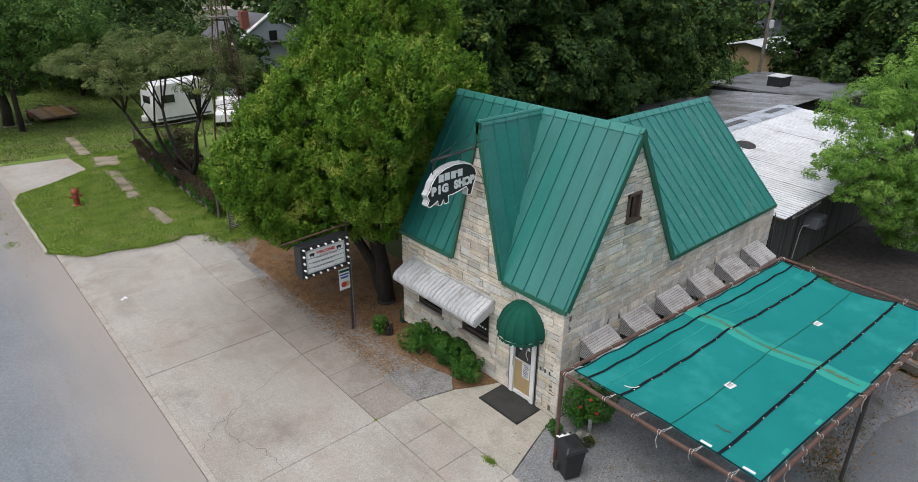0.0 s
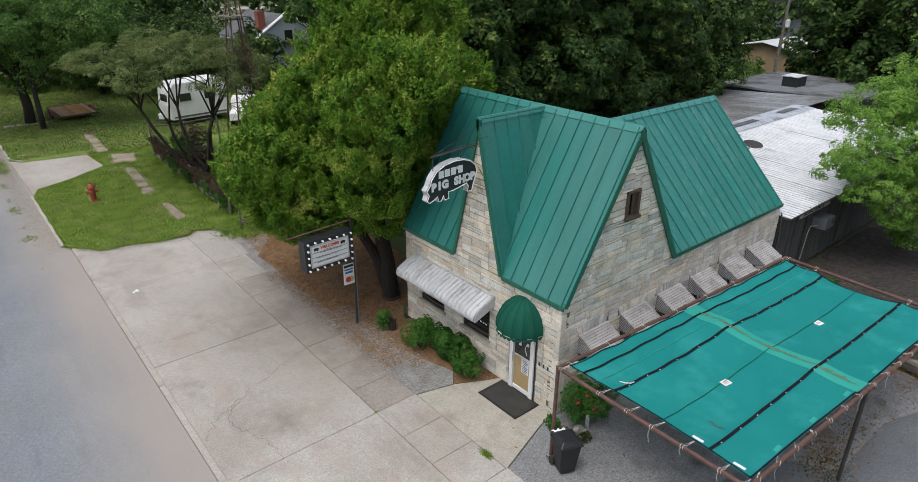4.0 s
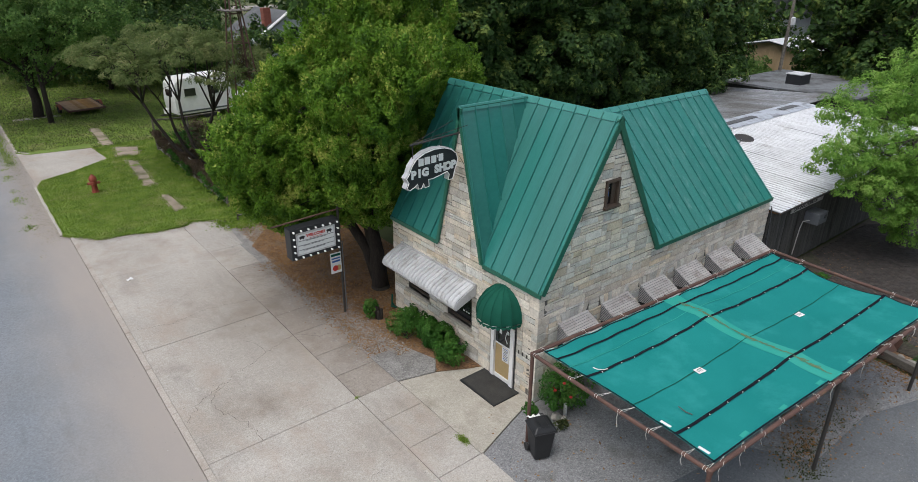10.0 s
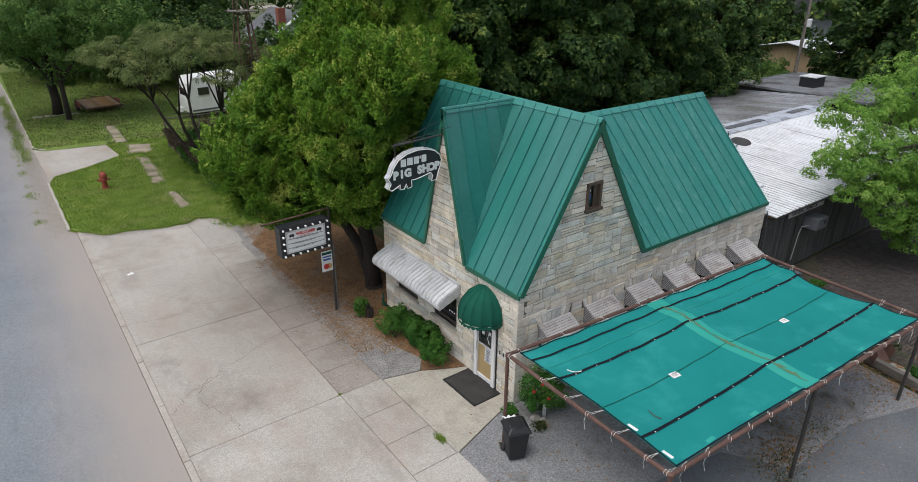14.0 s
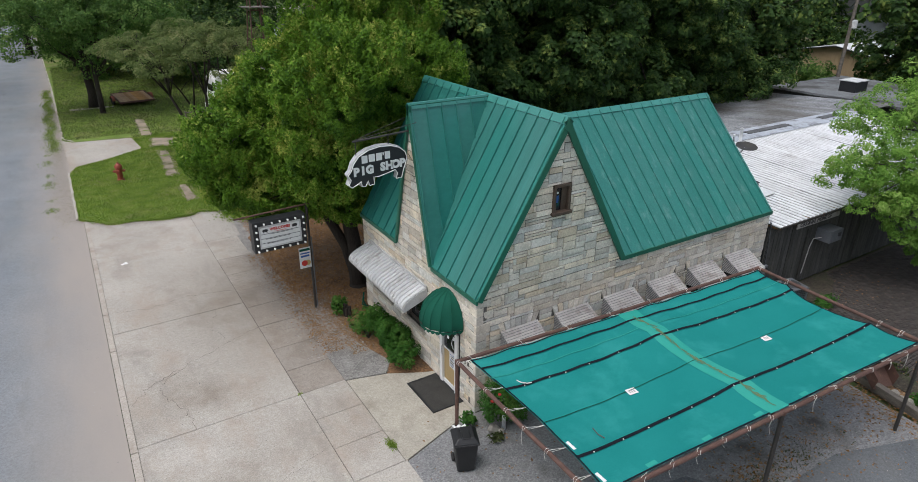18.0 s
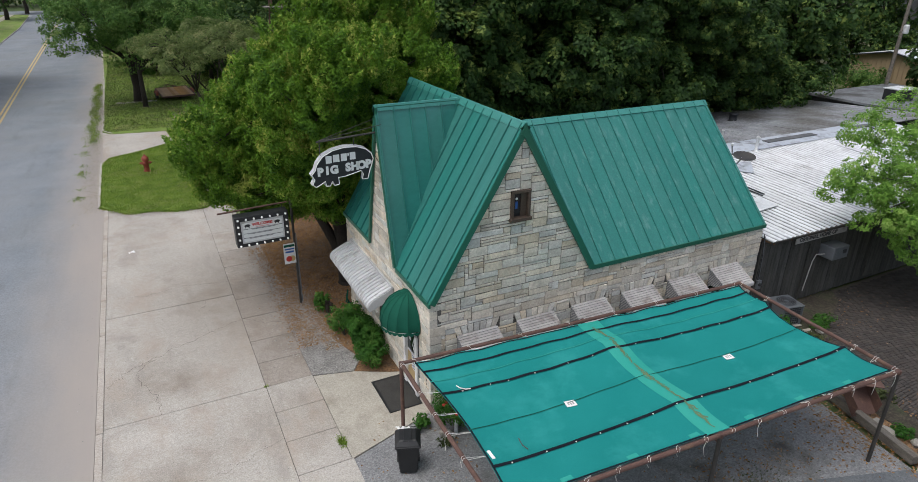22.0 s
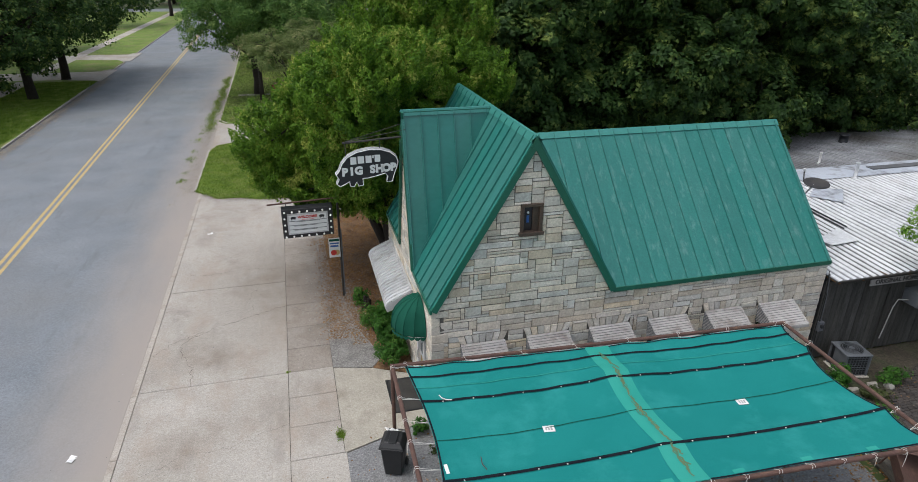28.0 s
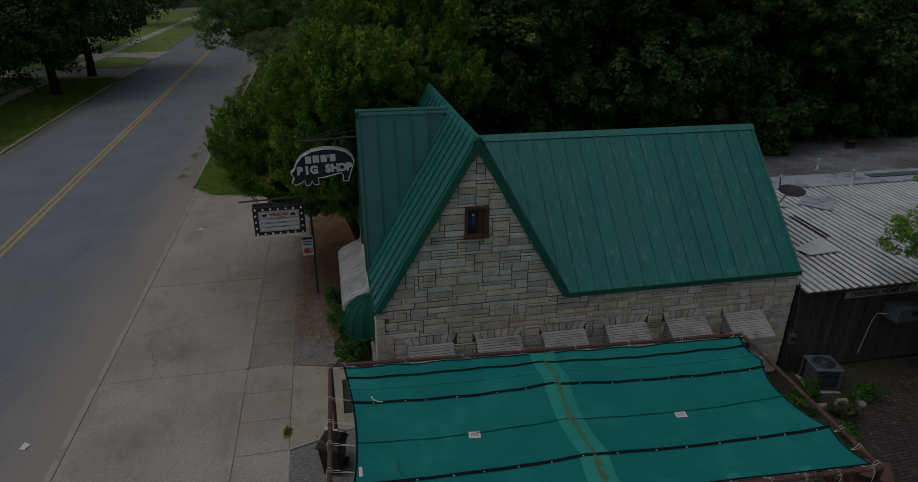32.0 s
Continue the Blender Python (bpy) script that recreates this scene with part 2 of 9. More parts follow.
def leaf_material(name, dark, light, yellow, trans=0.35):
    m = bpy.data.materials.new(name)
    m.use_nodes = True
    nd, lk = m.node_tree.nodes, m.node_tree.links
    bs, out = nd["Principled BSDF"], nd["Material Output"]
    bs.inputs["Roughness"].default_value = 0.55
    bs.inputs["Specular IOR Level"].default_value = 0.18
    gi = nd.new("ShaderNodeNewGeometry")
    tc = nd.new("ShaderNodeTexCoord")
    ns = nd.new("ShaderNodeTexNoise")
    ns.inputs["Scale"].default_value, ns.inputs["Detail"].default_value = 1.15, 2
    lk.new(tc.outputs["Object"], ns.inputs["Vector"])
    ad = nd.new("ShaderNodeMath")
    ad.operation = "MULTIPLY_ADD"
    ad.inputs[1].default_value = 0.34
    lk.new(gi.outputs["Random Per Island"], ad.inputs[0])
    hf = nd.new("ShaderNodeMath")
    hf.operation = "MULTIPLY_ADD"
    hf.inputs[1].default_value, hf.inputs[2].default_value = 1.25, -0.27
    lk.new(ns.outputs["Fac"], hf.inputs[0])
    lk.new(hf.outputs[0], ad.inputs[2])
    rp = nd.new("ShaderNodeValToRGB")
    rp.color_ramp.elements[0].position, rp.color_ramp.elements[0].color = 0.2, (*dark, 1)
    rp.color_ramp.elements[1].position, rp.color_ramp.elements[1].color = 0.62, (*light, 1)
    e = rp.color_ramp.elements.new(0.85)
    e.color = (*yellow, 1)
    lk.new(ad.outputs[0], rp.inputs[0])
    tr = nd.new("ShaderNodeBsdfTranslucent")
    mx = nd.new("ShaderNodeMixShader")
    mx.inputs[0].default_value = trans
    lk.new(rp.outputs[0], bs.inputs["Base Color"])
    lk.new(rp.outputs[0], tr.inputs["Color"])
    lk.new(bs.outputs[0], mx.inputs[1])
    lk.new(tr.outputs[0], mx.inputs[2])
    lk.new(mx.outputs[0], out.inputs["Surface"])
    return m


STONE = stone_tones(material("limestone_ashlar", (0.45, 0.408, 0.345), (0.725, 0.675, 0.59), 0.85, 2.2, 16, 0.55, vary=0.2, stain=(0.34, 0.315, 0.27), stain_scale=1.6, stain_at=0.66, dist=0.02, speck=0.16, speck_scale=14), False)
MORTAR = material("grey_mortar", (0.075, 0.07, 0.06), (0.15, 0.14, 0.125), 0.95, 3, 60, 0.3)
GREEN_ROOF = material("green_painted_steel", (0.020, 0.150, 0.128), (0.036, 0.196, 0.170), 0.32, 0.8, 9, 0.04, vary=0.05, stain=(0.036, 0.205, 0.184), stain_scale=1.0, stain_at=0.66, stretch=(0.5, 3.0, 0.5), spec=0.6)
GREEN_CAP = material("pale_green_steel_cap", (0.034, 0.20, 0.172), (0.055, 0.25, 0.215), 0.3, 1.2, 12, 0.03, spec=0.6)
GREEN_TRIM = material("dark_green_trim", (0.012, 0.10, 0.065), (0.02, 0.13, 0.085), 0.4, 1, 10, 0.03)
CONCRETE = material("old_concrete", (0.325, 0.302, 0.270), (0.490, 0.462, 0.422), 0.92, 0.7, 9, 0.5, vary=0.04, stain=(0.27, 0.235, 0.198), stain_scale=0.35, stain_at=0.60, dist=0.016, speck=0.24)
CONCRETE_STAINED = material("leaf_stained_concrete", (0.235, 0.208, 0.182), (0.385, 0.350, 0.312), 0.92, 0.9, 9, 0.5, vary=0.07, stain=(0.20, 0.168, 0.138), stain_scale=0.6, stain_at=0.60, dist=0.016, speck=0.24)
KERB_EDGE = material("worn_pale_kerb_concrete", (0.34, 0.305, 0.268), (0.46, 0.42, 0.375), 0.92, 0.7, 12, 0.4, vary=0.03, stain=(0.27, 0.225, 0.18), stain_scale=0.9, stain_at=0.62, dist=0.012, speck=0.15)
CONCRETE_NEW = material("smooth_tan_concrete", (0.30, 0.28, 0.235), (0.46, 0.43, 0.37), 0.9, 0.8, 12, 0.25, stain=(0.26, 0.235, 0.19), stain_scale=0.9, stain_at=0.62, dist=0.006, speck=0.15)
ROAD = material("worn_grey_asphalt", (0.145, 0.164, 0.185), (0.238, 0.260, 0.284), 0.9, 0.4, 12, 0.3, stain=(0.195, 0.206, 0.216), stain_scale=0.16, stain_at=0.58, dist=0.008, speck=0.2, speck_scale=20)
WING_ROOF = material("chalky_green_steel", (0.019, 0.158, 0.137), (0.033, 0.198, 0.173), 0.40, 1.6, 22, 0.04, vary=0.05, stain=(0.115, 0.265, 0.243), stain_scale=2.0, stain_at=0.66, stretch=(3.0, 1.1, 1.1), spec=0.55, speck=0.12, speck_scale=16)
LOT = material("lot_asphalt", (0.135, 0.138, 0.142), (0.305, 0.308, 0.312), 0.9, 0.7, 12, 0.45, stain=(0.09, 0.086, 0.078), stain_scale=0.7, stain_at=0.61, dist=0.01, speck=0.3)
LOT_BLUE = material("sealed_blue_grey_asphalt", (0.085, 0.094, 0.103), (0.150, 0.160, 0.170), 0.85, 0.5, 13, 0.3, stain=(0.14, 0.14, 0.138), stain_scale=0.7, stain_at=0.66, dist=0.008, speck=0.25)
GRAVEL = material("grey_gravel", (0.12, 0.117, 0.113), (0.35, 0.338, 0.322), 0.95, 2, 17, 0.9, dist=0.04, speck=0.4, speck_scale=18)
MULCH = material("brown_leaf_mulch", (0.07, 0.038, 0.018), (0.285, 0.158, 0.074), 0.95, 2, 12, 1.0, stain=(0.17, 0.14, 0.105), stain_scale=0.6, stain_at=0.65, dist=0.06, speck=0.45, speck_scale=16)
GRASS_GROUND = material("lawn_soil", (0.085, 0.145, 0.018), (0.18, 0.26, 0.042), 0.95, 0.5, 25, 0.9, stain=(0.21, 0.185, 0.085), stain_scale=0.4, stain_at=0.62, dist=0.05, speck=0.3, speck_scale=9)
EARTH = material("dry_earth", (0.075, 0.07, 0.03), (0.13, 0.12, 0.05), 0.95, 0.15, 20, 0.6, stain=(0.05, 0.085, 0.018), stain_scale=0.05, stain_at=0.5, dist=0.04)
# Paver colour is lowered to include the shade of the surrounding trees.
BRICK = material("shade_toned_paver_brick", (0.030, 0.026, 0.024), (0.066, 0.056, 0.051), 0.9, 3, 40, 0.4, vary=0.25)
YELLOW = material("faded_yellow_paint", (0.44, 0.32, 0.13), (0.56, 0.43, 0.20), 0.85, 2, 40, 0.1, stain=(0.34, 0.29, 0.2), stain_scale=3, stain_at=0.66)
RUST = material("brown_rusted_steel", (0.065, 0.033, 0.026), (0.13, 0.07, 0.055), 0.75, 3, 30, 0.15, stain=(0.17, 0.10, 0.06), stain_scale=4, stain_at=0.66)
DARK_IRON = material("dark_iron", (0.02, 0.02, 0.02), (0.05, 0.045, 0.04), 0.6, 3, 30, 0.1)
SHADE_CLOTH = material("teal_shade_cloth", (0.006, 0.178, 0.168), (0.014, 0.228, 0.216), 0.85, 0.6, 40, 0.15, stain=(0.026, 0.262, 0.248), stain_scale=0.7, stain_at=0.63, dist=0.004, spec=0.15)
CLOTH_DOUBLE = material("light_green_cloth_overlap", (0.02, 0.285, 0.235), (0.045, 0.335, 0.275), 0.85, 1.0, 60, 0.15, dist=0.004, spec=0.15)
CLOTH_RUST = material("rusty_cloth_streak", (0.05, 0.19, 0.13), (0.16, 0.17, 0.075), 0.85, 5, 40, 0.1, spec=0.15)
STRAP = material("black_webbing", (0.006, 0.009, 0.014), (0.014, 0.018, 0.024), 0.9, 4, 80, 0.2, spec=0.1)
ROPE = material("white_rope", (0.60, 0.58, 0.54), (0.80, 0.78, 0.74), 0.8, 8, 90, 0.2)
AWNING_GREEN = material("green_canvas", (0.004, 0.062, 0.040), (0.008, 0.092, 0.060), 0.85, 2, 120, 0.15, dist=0.004, spec=0.2)
ALU = material("white_aluminium", (0.40, 0.41, 0.42), (0.56, 0.57, 0.58), 0.45, 1.5, 25, 0.05, metal=0.1, stain=(0.30, 0.29, 0.27), stain_scale=2.5, stain_at=0.64, vary=0.06)
ALU_OLD = material("dirty_old_aluminium", (0.34, 0.33, 0.325), (0.48, 0.468, 0.46), 0.6, 2, 25, 0.08, stain=(0.25, 0.225, 0.205), stain_scale=3, stain_at=0.62, vary=0.08)
WHITE = material("white_paint", (0.70, 0.70, 0.69), (0.82, 0.82, 0.81), 0.5, 3, 40, 0.05)
CREAM = material("sign_face_white", (0.62, 0.64, 0.64), (0.74, 0.76, 0.76), 0.4, 1.5, 30, 0.03)
BLACK = material("black_paint", (0.010, 0.012, 0.015), (0.022, 0.024, 0.028), 0.5, 3, 40, 0.05)
BLACK_PLASTIC = material("black_moulded_plastic", (0.009, 0.010, 0.011), (0.018, 0.019, 0.021), 0.5, 3, 120, 0.08)
MAT_RUBBER = material("dark_rubber_mat", (0.022, 0.022, 0.02), (0.05, 0.048, 0.044), 0.9, 3, 120, 0.6)
TAN = material("tan_panel", (0.36, 0.26, 0.12), (0.44, 0.32, 0.155), 0.7, 1, 20, 0.05)
RED = material("red_paint", (0.42, 0.025, 0.02), (0.55, 0.04, 0.03), 0.5, 3, 40, 0.05)
HYDRANT = material("faded_red_hydrant_paint", (0.21, 0.035, 0.022), (0.34, 0.075, 0.045), 0.6, 5, 40, 0.15, stain=(0.40, 0.16, 0.10), stain_scale=6, stain_at=0.66)
BLUE = material("blue_print", (0.02, 0.09, 0.30), (0.03, 0.12, 0.38), 0.5, 3, 40, 0)
WOOD_DARK = material("dark_weathered_boards", (0.024, 0.025, 0.023), (0.085, 0.083, 0.076), 0.9, 1.5, 12, 0.5, vary=0.3, stretch=(6, 6, 0.8), dist=0.01)
WOOD_GREY = material("grey_weathered_timber", (0.075, 0.066, 0.056), (0.20, 0.18, 0.155), 0.9, 2, 14, 0.5, stretch=(4, 1, 4), vary=0.15, dist=0.01)
PALE_LATH = material("pale_weathered_lath", (0.30, 0.29, 0.27), (0.48, 0.46, 0.43), 0.85, 2, 14, 0.3, vary=0.2)
WOOD_BROWN = material("brown_wood", (0.10, 0.055, 0.03), (0.22, 0.135, 0.075), 0.8, 3, 20, 0.4, stretch=(1, 5, 5), vary=0.2, dist=0.01)
WOOD_FRAME = material("dark_brown_window_wood", (0.045, 0.03, 0.022), (0.10, 0.07, 0.05), 0.7, 3, 25, 0.3)
GALV = material("galvanised_roof", (0.56, 0.58, 0.60), (0.76, 0.78, 0.80), 0.5, 0.5, 10, 0.05, metal=0.1, stain=(0.30, 0.295, 0.29), stain_scale=0.9, stain_at=0.67, vary=0.06, stretch=(2, 0.7, 1), speck=0.12, speck_scale=8)
GALV_DIRTY = material("stained_galvanised_roof", (0.15, 0.152, 0.158), (0.40, 0.405, 0.415), 0.7, 1.2, 8, 0.1, metal=0.1, stain=(0.055, 0.05, 0.046), stain_scale=0.35, stain_at=0.50, vary=0.1, speck=0.25, speck_scale=9)
ROLL_ROOF = material("grey_roll_roofing", (0.36, 0.40, 0.46), (0.50, 0.54, 0.60), 0.7, 0.6, 20, 0.15, stain=(0.12, 0.12, 0.125), stain_scale=1.2, stain_at=0.62)
AC_GREY = material("grey_ac_sheet", (0.075, 0.085, 0.095), (0.13, 0.14, 0.155), 0.55, 2, 30, 0.05)
BARK = material("dark_bark", (0.014, 0.011, 0.009), (0.045, 0.036, 0.028), 0.95, 4, 16, 0.9, stretch=(3, 3, 0.6), dist=0.03)
BARK_GREY = material("grey_bark", (0.055, 0.048, 0.042), (0.12, 0.11, 0.095), 0.95, 4, 16, 0.8, stretch=(3, 3, 0.6), dist=0.03)
RED_BRICK = material("red_brick_paint", (0.16, 0.05, 0.035), (0.27, 0.09, 0.06), 0.9, 5, 30, 0.4)
SIDING = material("blue_grey_siding", (0.30, 0.34, 0.37), (0.40, 0.44, 0.47), 0.7, 1, 20, 0.1)
SHINGLE = material("grey_shingle", (0.07, 0.075, 0.08), (0.14, 0.145, 0.15), 0.9, 1, 25, 0.4)
DECK = material("orange_brown_planks", (0.30, 0.17, 0.075), (0.50, 0.31, 0.15), 0.85, 2, 14, 0.3, vary=0.2)
TAN_METAL = material("tan_ribbed_steel", (0.30, 0.22, 0.13), (0.38, 0.285, 0.175), 0.6, 0.5, 10, 0.03)
ROCK = material("rough_grey_rock", (0.20, 0.19, 0.17), (0.36, 0.34, 0.30), 0.9, 3, 20, 0.6, vary=0.15)
CRACK = material("dark_joint_dirt", (0.06, 0.052, 0.042), (0.12, 0.105, 0.085), 0.95, 2, 30, 0.2)
TYRE = material("black_tyre", (0.015, 0.015, 0.015), (0.03, 0.03, 0.03), 0.8, 5, 60, 0.2)
LITTER = material("dry_leaf_litter", (0.12, 0.062, 0.024), (0.30, 0.175, 0.075), 0.9, 3, 30, 0, vary=0.35, island=True)
BLADE = leaf_material("grass_blade", (0.11, 0.19, 0.02), (0.21, 0.32, 0.046), (0.33, 0.37, 0.11), 0.3)
# Colour of dull weeds, and of the blades that darken the tree-shaded lawn.
BLADE_DULL = leaf_material("dull_weed_and_shade_blade", (0.04, 0.055, 0.018), (0.07, 0.09, 0.03), (0.13, 0.13, 0.06), 0.25)
CEDAR_LEAF = leaf_material("cedar_foliage", (0.032, 0.092, 0.008), (0.132, 0.262, 0.021), (0.38, 0.42, 0.09), 0.26)
DARK_LEAF = leaf_material("maple_leaf", (0.015, 0.041, 0.011), (0.052, 0.109, 0.025), (0.21, 0.275, 0.065), 0.33)
LOCUST_LEAF = leaf_material("locust_leaf", (0.10, 0.225, 0.036), (0.22, 0.405, 0.07), (0.36, 0.51, 0.14), 0.42)
MIMOSA_LEAF = leaf_material("dull_mimosa_leaf", (0.08, 0.12, 0.035), (0.17, 0.225, 0.075), (0.30, 0.31, 0.14), 0.4)
STREET_LEAF = leaf_material("street_tree_leaf", (0.045, 0.11, 0.025), (0.11, 0.215, 0.045), (0.22, 0.31, 0.09), 0.4)
SHRUB_LEAF = leaf_material("shrub_leaf", (0.020, 0.078, 0.011), (0.052, 0.155, 0.021), (0.12, 0.23, 0.045), 0.28)
VINE_LEAF = leaf_material("dry_vine_leaf", (0.045, 0.034, 0.024), (0.105, 0.074, 0.05), (0.08, 0.10, 0.04), 0.2)

glass = bpy.data.materials.new("window_glass")
glass.use_nodes = True
gb = glass.node_tree.nodes["Principled BSDF"]
gb.inputs["Base Color"].default_value = (0.02, 0.022, 0.025, 1)
gb.inputs["Roughness"].default_value = 0.06
gb.inputs["Metallic"].default_value = 0.0
gb.inputs["Specular IOR Level"].default_value = 0.7
GLASS = glass

overlay(CONCRETE, (0.34, 0.268, 0.208), 0.6, 0.6, 0.50, 0.70, (1, 0.5, 1))
overlay(CONCRETE, (0.21, 0.19, 0.168), 0.5, 0.35, 0.54, 0.68, (1.6, 0.4, 1))
overlay(CONCRETE, (0.175, 0.162, 0.145), 0.45, 0.8, 0.60, 0.74, (0.7, 1.3, 1))
overlay(CONCRETE, (0.10, 0.088, 0.072), 0.6, 3.2, 0.07, 0.03, cells=True)
overlay(CONCRETE, (0.52, 0.50, 0.465), 0.35, 26, 0.60, 0.70, detail=3)
overlay(CONCRETE_STAINED, (0.11, 0.095, 0.075), 0.55, 2.6, 0.09, 0.04, cells=True)
overlay(CONCRETE_NEW, (0.12, 0.105, 0.085), 0.6, 3.6, 0.07, 0.03, cells=True)
overlay(ROAD, (0.12, 0.128, 0.136), 0.5, 0.9, 0.56, 0.72, (1.5, 0.25, 1))
overlay(ROAD, (0.36, 0.36, 0.355), 0.30, 30, 0.60, 0.70, detail=3)
overlay(GRAVEL, (0.40, 0.385, 0.36), 0.6, 22, 0.54, 0.64, detail=3)


def tannin(m, centre, r0, r1, colour, share):
    """Brown leaf stain that spreads over the concrete from under the tree, with a ragged edge."""
    nd, lk = m.node_tree.nodes, m.node_tree.links
    bs = nd["Principled BSDF"]
    old = bs.inputs["Base Color"].links[0].from_socket
    tc, ns, ds = nd.new("ShaderNodeTexCoord"), nd.new("ShaderNodeTexNoise"), nd.new("ShaderNodeVectorMath")
    ds.operation = "DISTANCE"
    ds.inputs[1].default_value = centre
    lk.new(tc.outputs["Object"], ds.inputs[0])
    lk.new(tc.outputs["Object"], ns.inputs["Vector"])
    ns.inputs["Scale"].default_value, ns.inputs["Detail"].default_value, ns.inputs["Roughness"].default_value = 0.7, 8, 0.65
    ad = nd.new("ShaderNodeMath")
    ad.operation = "MULTIPLY_ADD"
    ad.inputs[1].default_value = -5.0
    lk.new(ns.outputs["Fac"], ad.inputs[0])
    lk.new(ds.outputs["Value"], ad.inputs[2])
    mr = nd.new("ShaderNodeMapRange")
    mr.inputs["From Min"].default_value, mr.inputs["From Max"].default_value, mr.inputs["To Max"].default_value = r1 - 2.5, r0 - 2.5, share
    lk.new(ad.outputs[0], mr.inputs["Value"])
    mx = nd.new("ShaderNodeMix")
    mx.data_type = "RGBA"
    mx.inputs["B"].default_value = (*colour, 1)
    lk.new(mr.outputs[0], mx.inputs["Factor"])
    lk.new(old, mx.inputs["A"])
    lk.new(mx.outputs["Result"], bs.inputs["Base Color"])


tannin(CONCRETE, (-1.0, 9.5, 0), 3.0, 7.5, (0.20, 0.172, 0.145), 0.55)
tannin(CONCRETE_STAINED, (-1.0, 8.5, 0), 2.0, 6.0, (0.185, 0.152, 0.122), 0.5)


def dusty_road(m, dust, edge, width):
    """Sand drifts over the asphalt towards the kerb line: colour by distance from the kerb, broken up by noise."""
    nd, lk = m.node_tree.nodes, m.node_tree.links
    bs = nd["Principled BSDF"]
    old = bs.inputs["Base Color"].links[0].from_socket
    tc, sp = nd.new("ShaderNodeTexCoord"), nd.new("ShaderNodeSeparateXYZ")
    lk.new(tc.outputs["Object"], sp.inputs[0])
    ns = nd.new("ShaderNodeTexNoise")
    ns.inputs["Scale"].default_value, ns.inputs["Detail"].default_value, ns.inputs["Roughness"].default_value = 0.45, 10, 0.66
    mp = nd.new("ShaderNodeMapping")
    mp.inputs["Scale"].default_value = (1.0, 0.3, 1.0)
    lk.new(tc.outputs["Object"], mp.inputs[0])
    lk.new(mp.outputs[0], ns.inputs["Vector"])
    ad = nd.new("ShaderNodeMath")
    ad.operation = "MULTIPLY_ADD"
    ad.inputs[1].default_value = 3.0
    lk.new(ns.outputs["Fac"], ad.inputs[0])
    lk.new(sp.outputs["X"], ad.inputs[2])
    mr = nd.new("ShaderNodeMapRange")
    mr.interpolation_type = "SMOOTHSTEP"
    mr.inputs["From Min"].default_value, mr.inputs["From Max"].default_value = edge - width + 1.5, edge + 1.5
    lk.new(ad.outputs[0], mr.inputs["Value"])
    mx = nd.new("ShaderNodeMix")
    mx.data_type = "RGBA"
    mx.inputs["B"].default_value = (*dust, 1)
    lk.new(mr.outputs[0], mx.inputs["Factor"])
    lk.new(old, mx.inputs["A"])
    lk.new(mx.outputs["Result"], bs.inputs["Base Color"])


dusty_road(ROAD, (0.325, 0.290, 0.262), -8.2, 4.0)


def trough_darken(m, pitch, trough_col, share):
    """A darker colour along the troughs of a corrugated sheet whose ribs run along y."""
    nd, lk = m.node_tree.nodes, m.node_tree.links
    bs = nd["Principled BSDF"]
    old = bs.inputs["Base Color"].links[0].from_socket
    tc, sp = nd.new("ShaderNodeTexCoord"), nd.new("ShaderNodeSeparateXYZ")
    lk.new(tc.outputs["Object"], sp.inputs[0])
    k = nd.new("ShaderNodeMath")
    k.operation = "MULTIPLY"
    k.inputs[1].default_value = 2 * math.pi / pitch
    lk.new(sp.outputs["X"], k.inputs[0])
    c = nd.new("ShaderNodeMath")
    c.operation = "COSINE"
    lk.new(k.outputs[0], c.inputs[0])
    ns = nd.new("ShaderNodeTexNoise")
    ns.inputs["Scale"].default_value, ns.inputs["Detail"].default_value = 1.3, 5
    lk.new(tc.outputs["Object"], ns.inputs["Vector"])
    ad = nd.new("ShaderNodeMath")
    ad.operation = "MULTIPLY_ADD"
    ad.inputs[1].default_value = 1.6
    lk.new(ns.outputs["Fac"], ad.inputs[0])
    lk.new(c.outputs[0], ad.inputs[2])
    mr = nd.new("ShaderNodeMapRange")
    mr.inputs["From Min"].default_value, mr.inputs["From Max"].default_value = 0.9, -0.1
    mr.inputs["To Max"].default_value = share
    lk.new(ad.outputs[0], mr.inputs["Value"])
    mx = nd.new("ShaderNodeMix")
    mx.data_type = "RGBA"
    mx.inputs["B"].default_value = (*trough_col, 1)
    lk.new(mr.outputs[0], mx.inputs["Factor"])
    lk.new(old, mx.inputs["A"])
    lk.new(mx.outputs["Result"], bs.inputs["Base Color"])
    return m


CORR = trough_darken(material("corrugated_roof_sheet", (0.55, 0.57, 0.59), (0.74, 0.76, 0.78), 0.5, 0.5, 10, 0.05, metal=0.1, stain=(0.42, 0.42, 0.42), stain_scale=0.8, stain_at=0.68, vary=0.05, speck=0.1, speck_scale=6), 0.27, (0.17, 0.175, 0.185), 0.95)
CORR_DARK = trough_darken(material("dark_corrugated_roof_sheet", (0.15, 0.16, 0.175), (0.42, 0.44, 0.47), 0.36, 1.0, 8, 0.1, metal=0.1, stain=(0.13, 0.125, 0.115), stain_scale=0.22, stain_at=0.55, vary=0.04), 0.27, (0.03, 0.028, 0.027), 0.95)


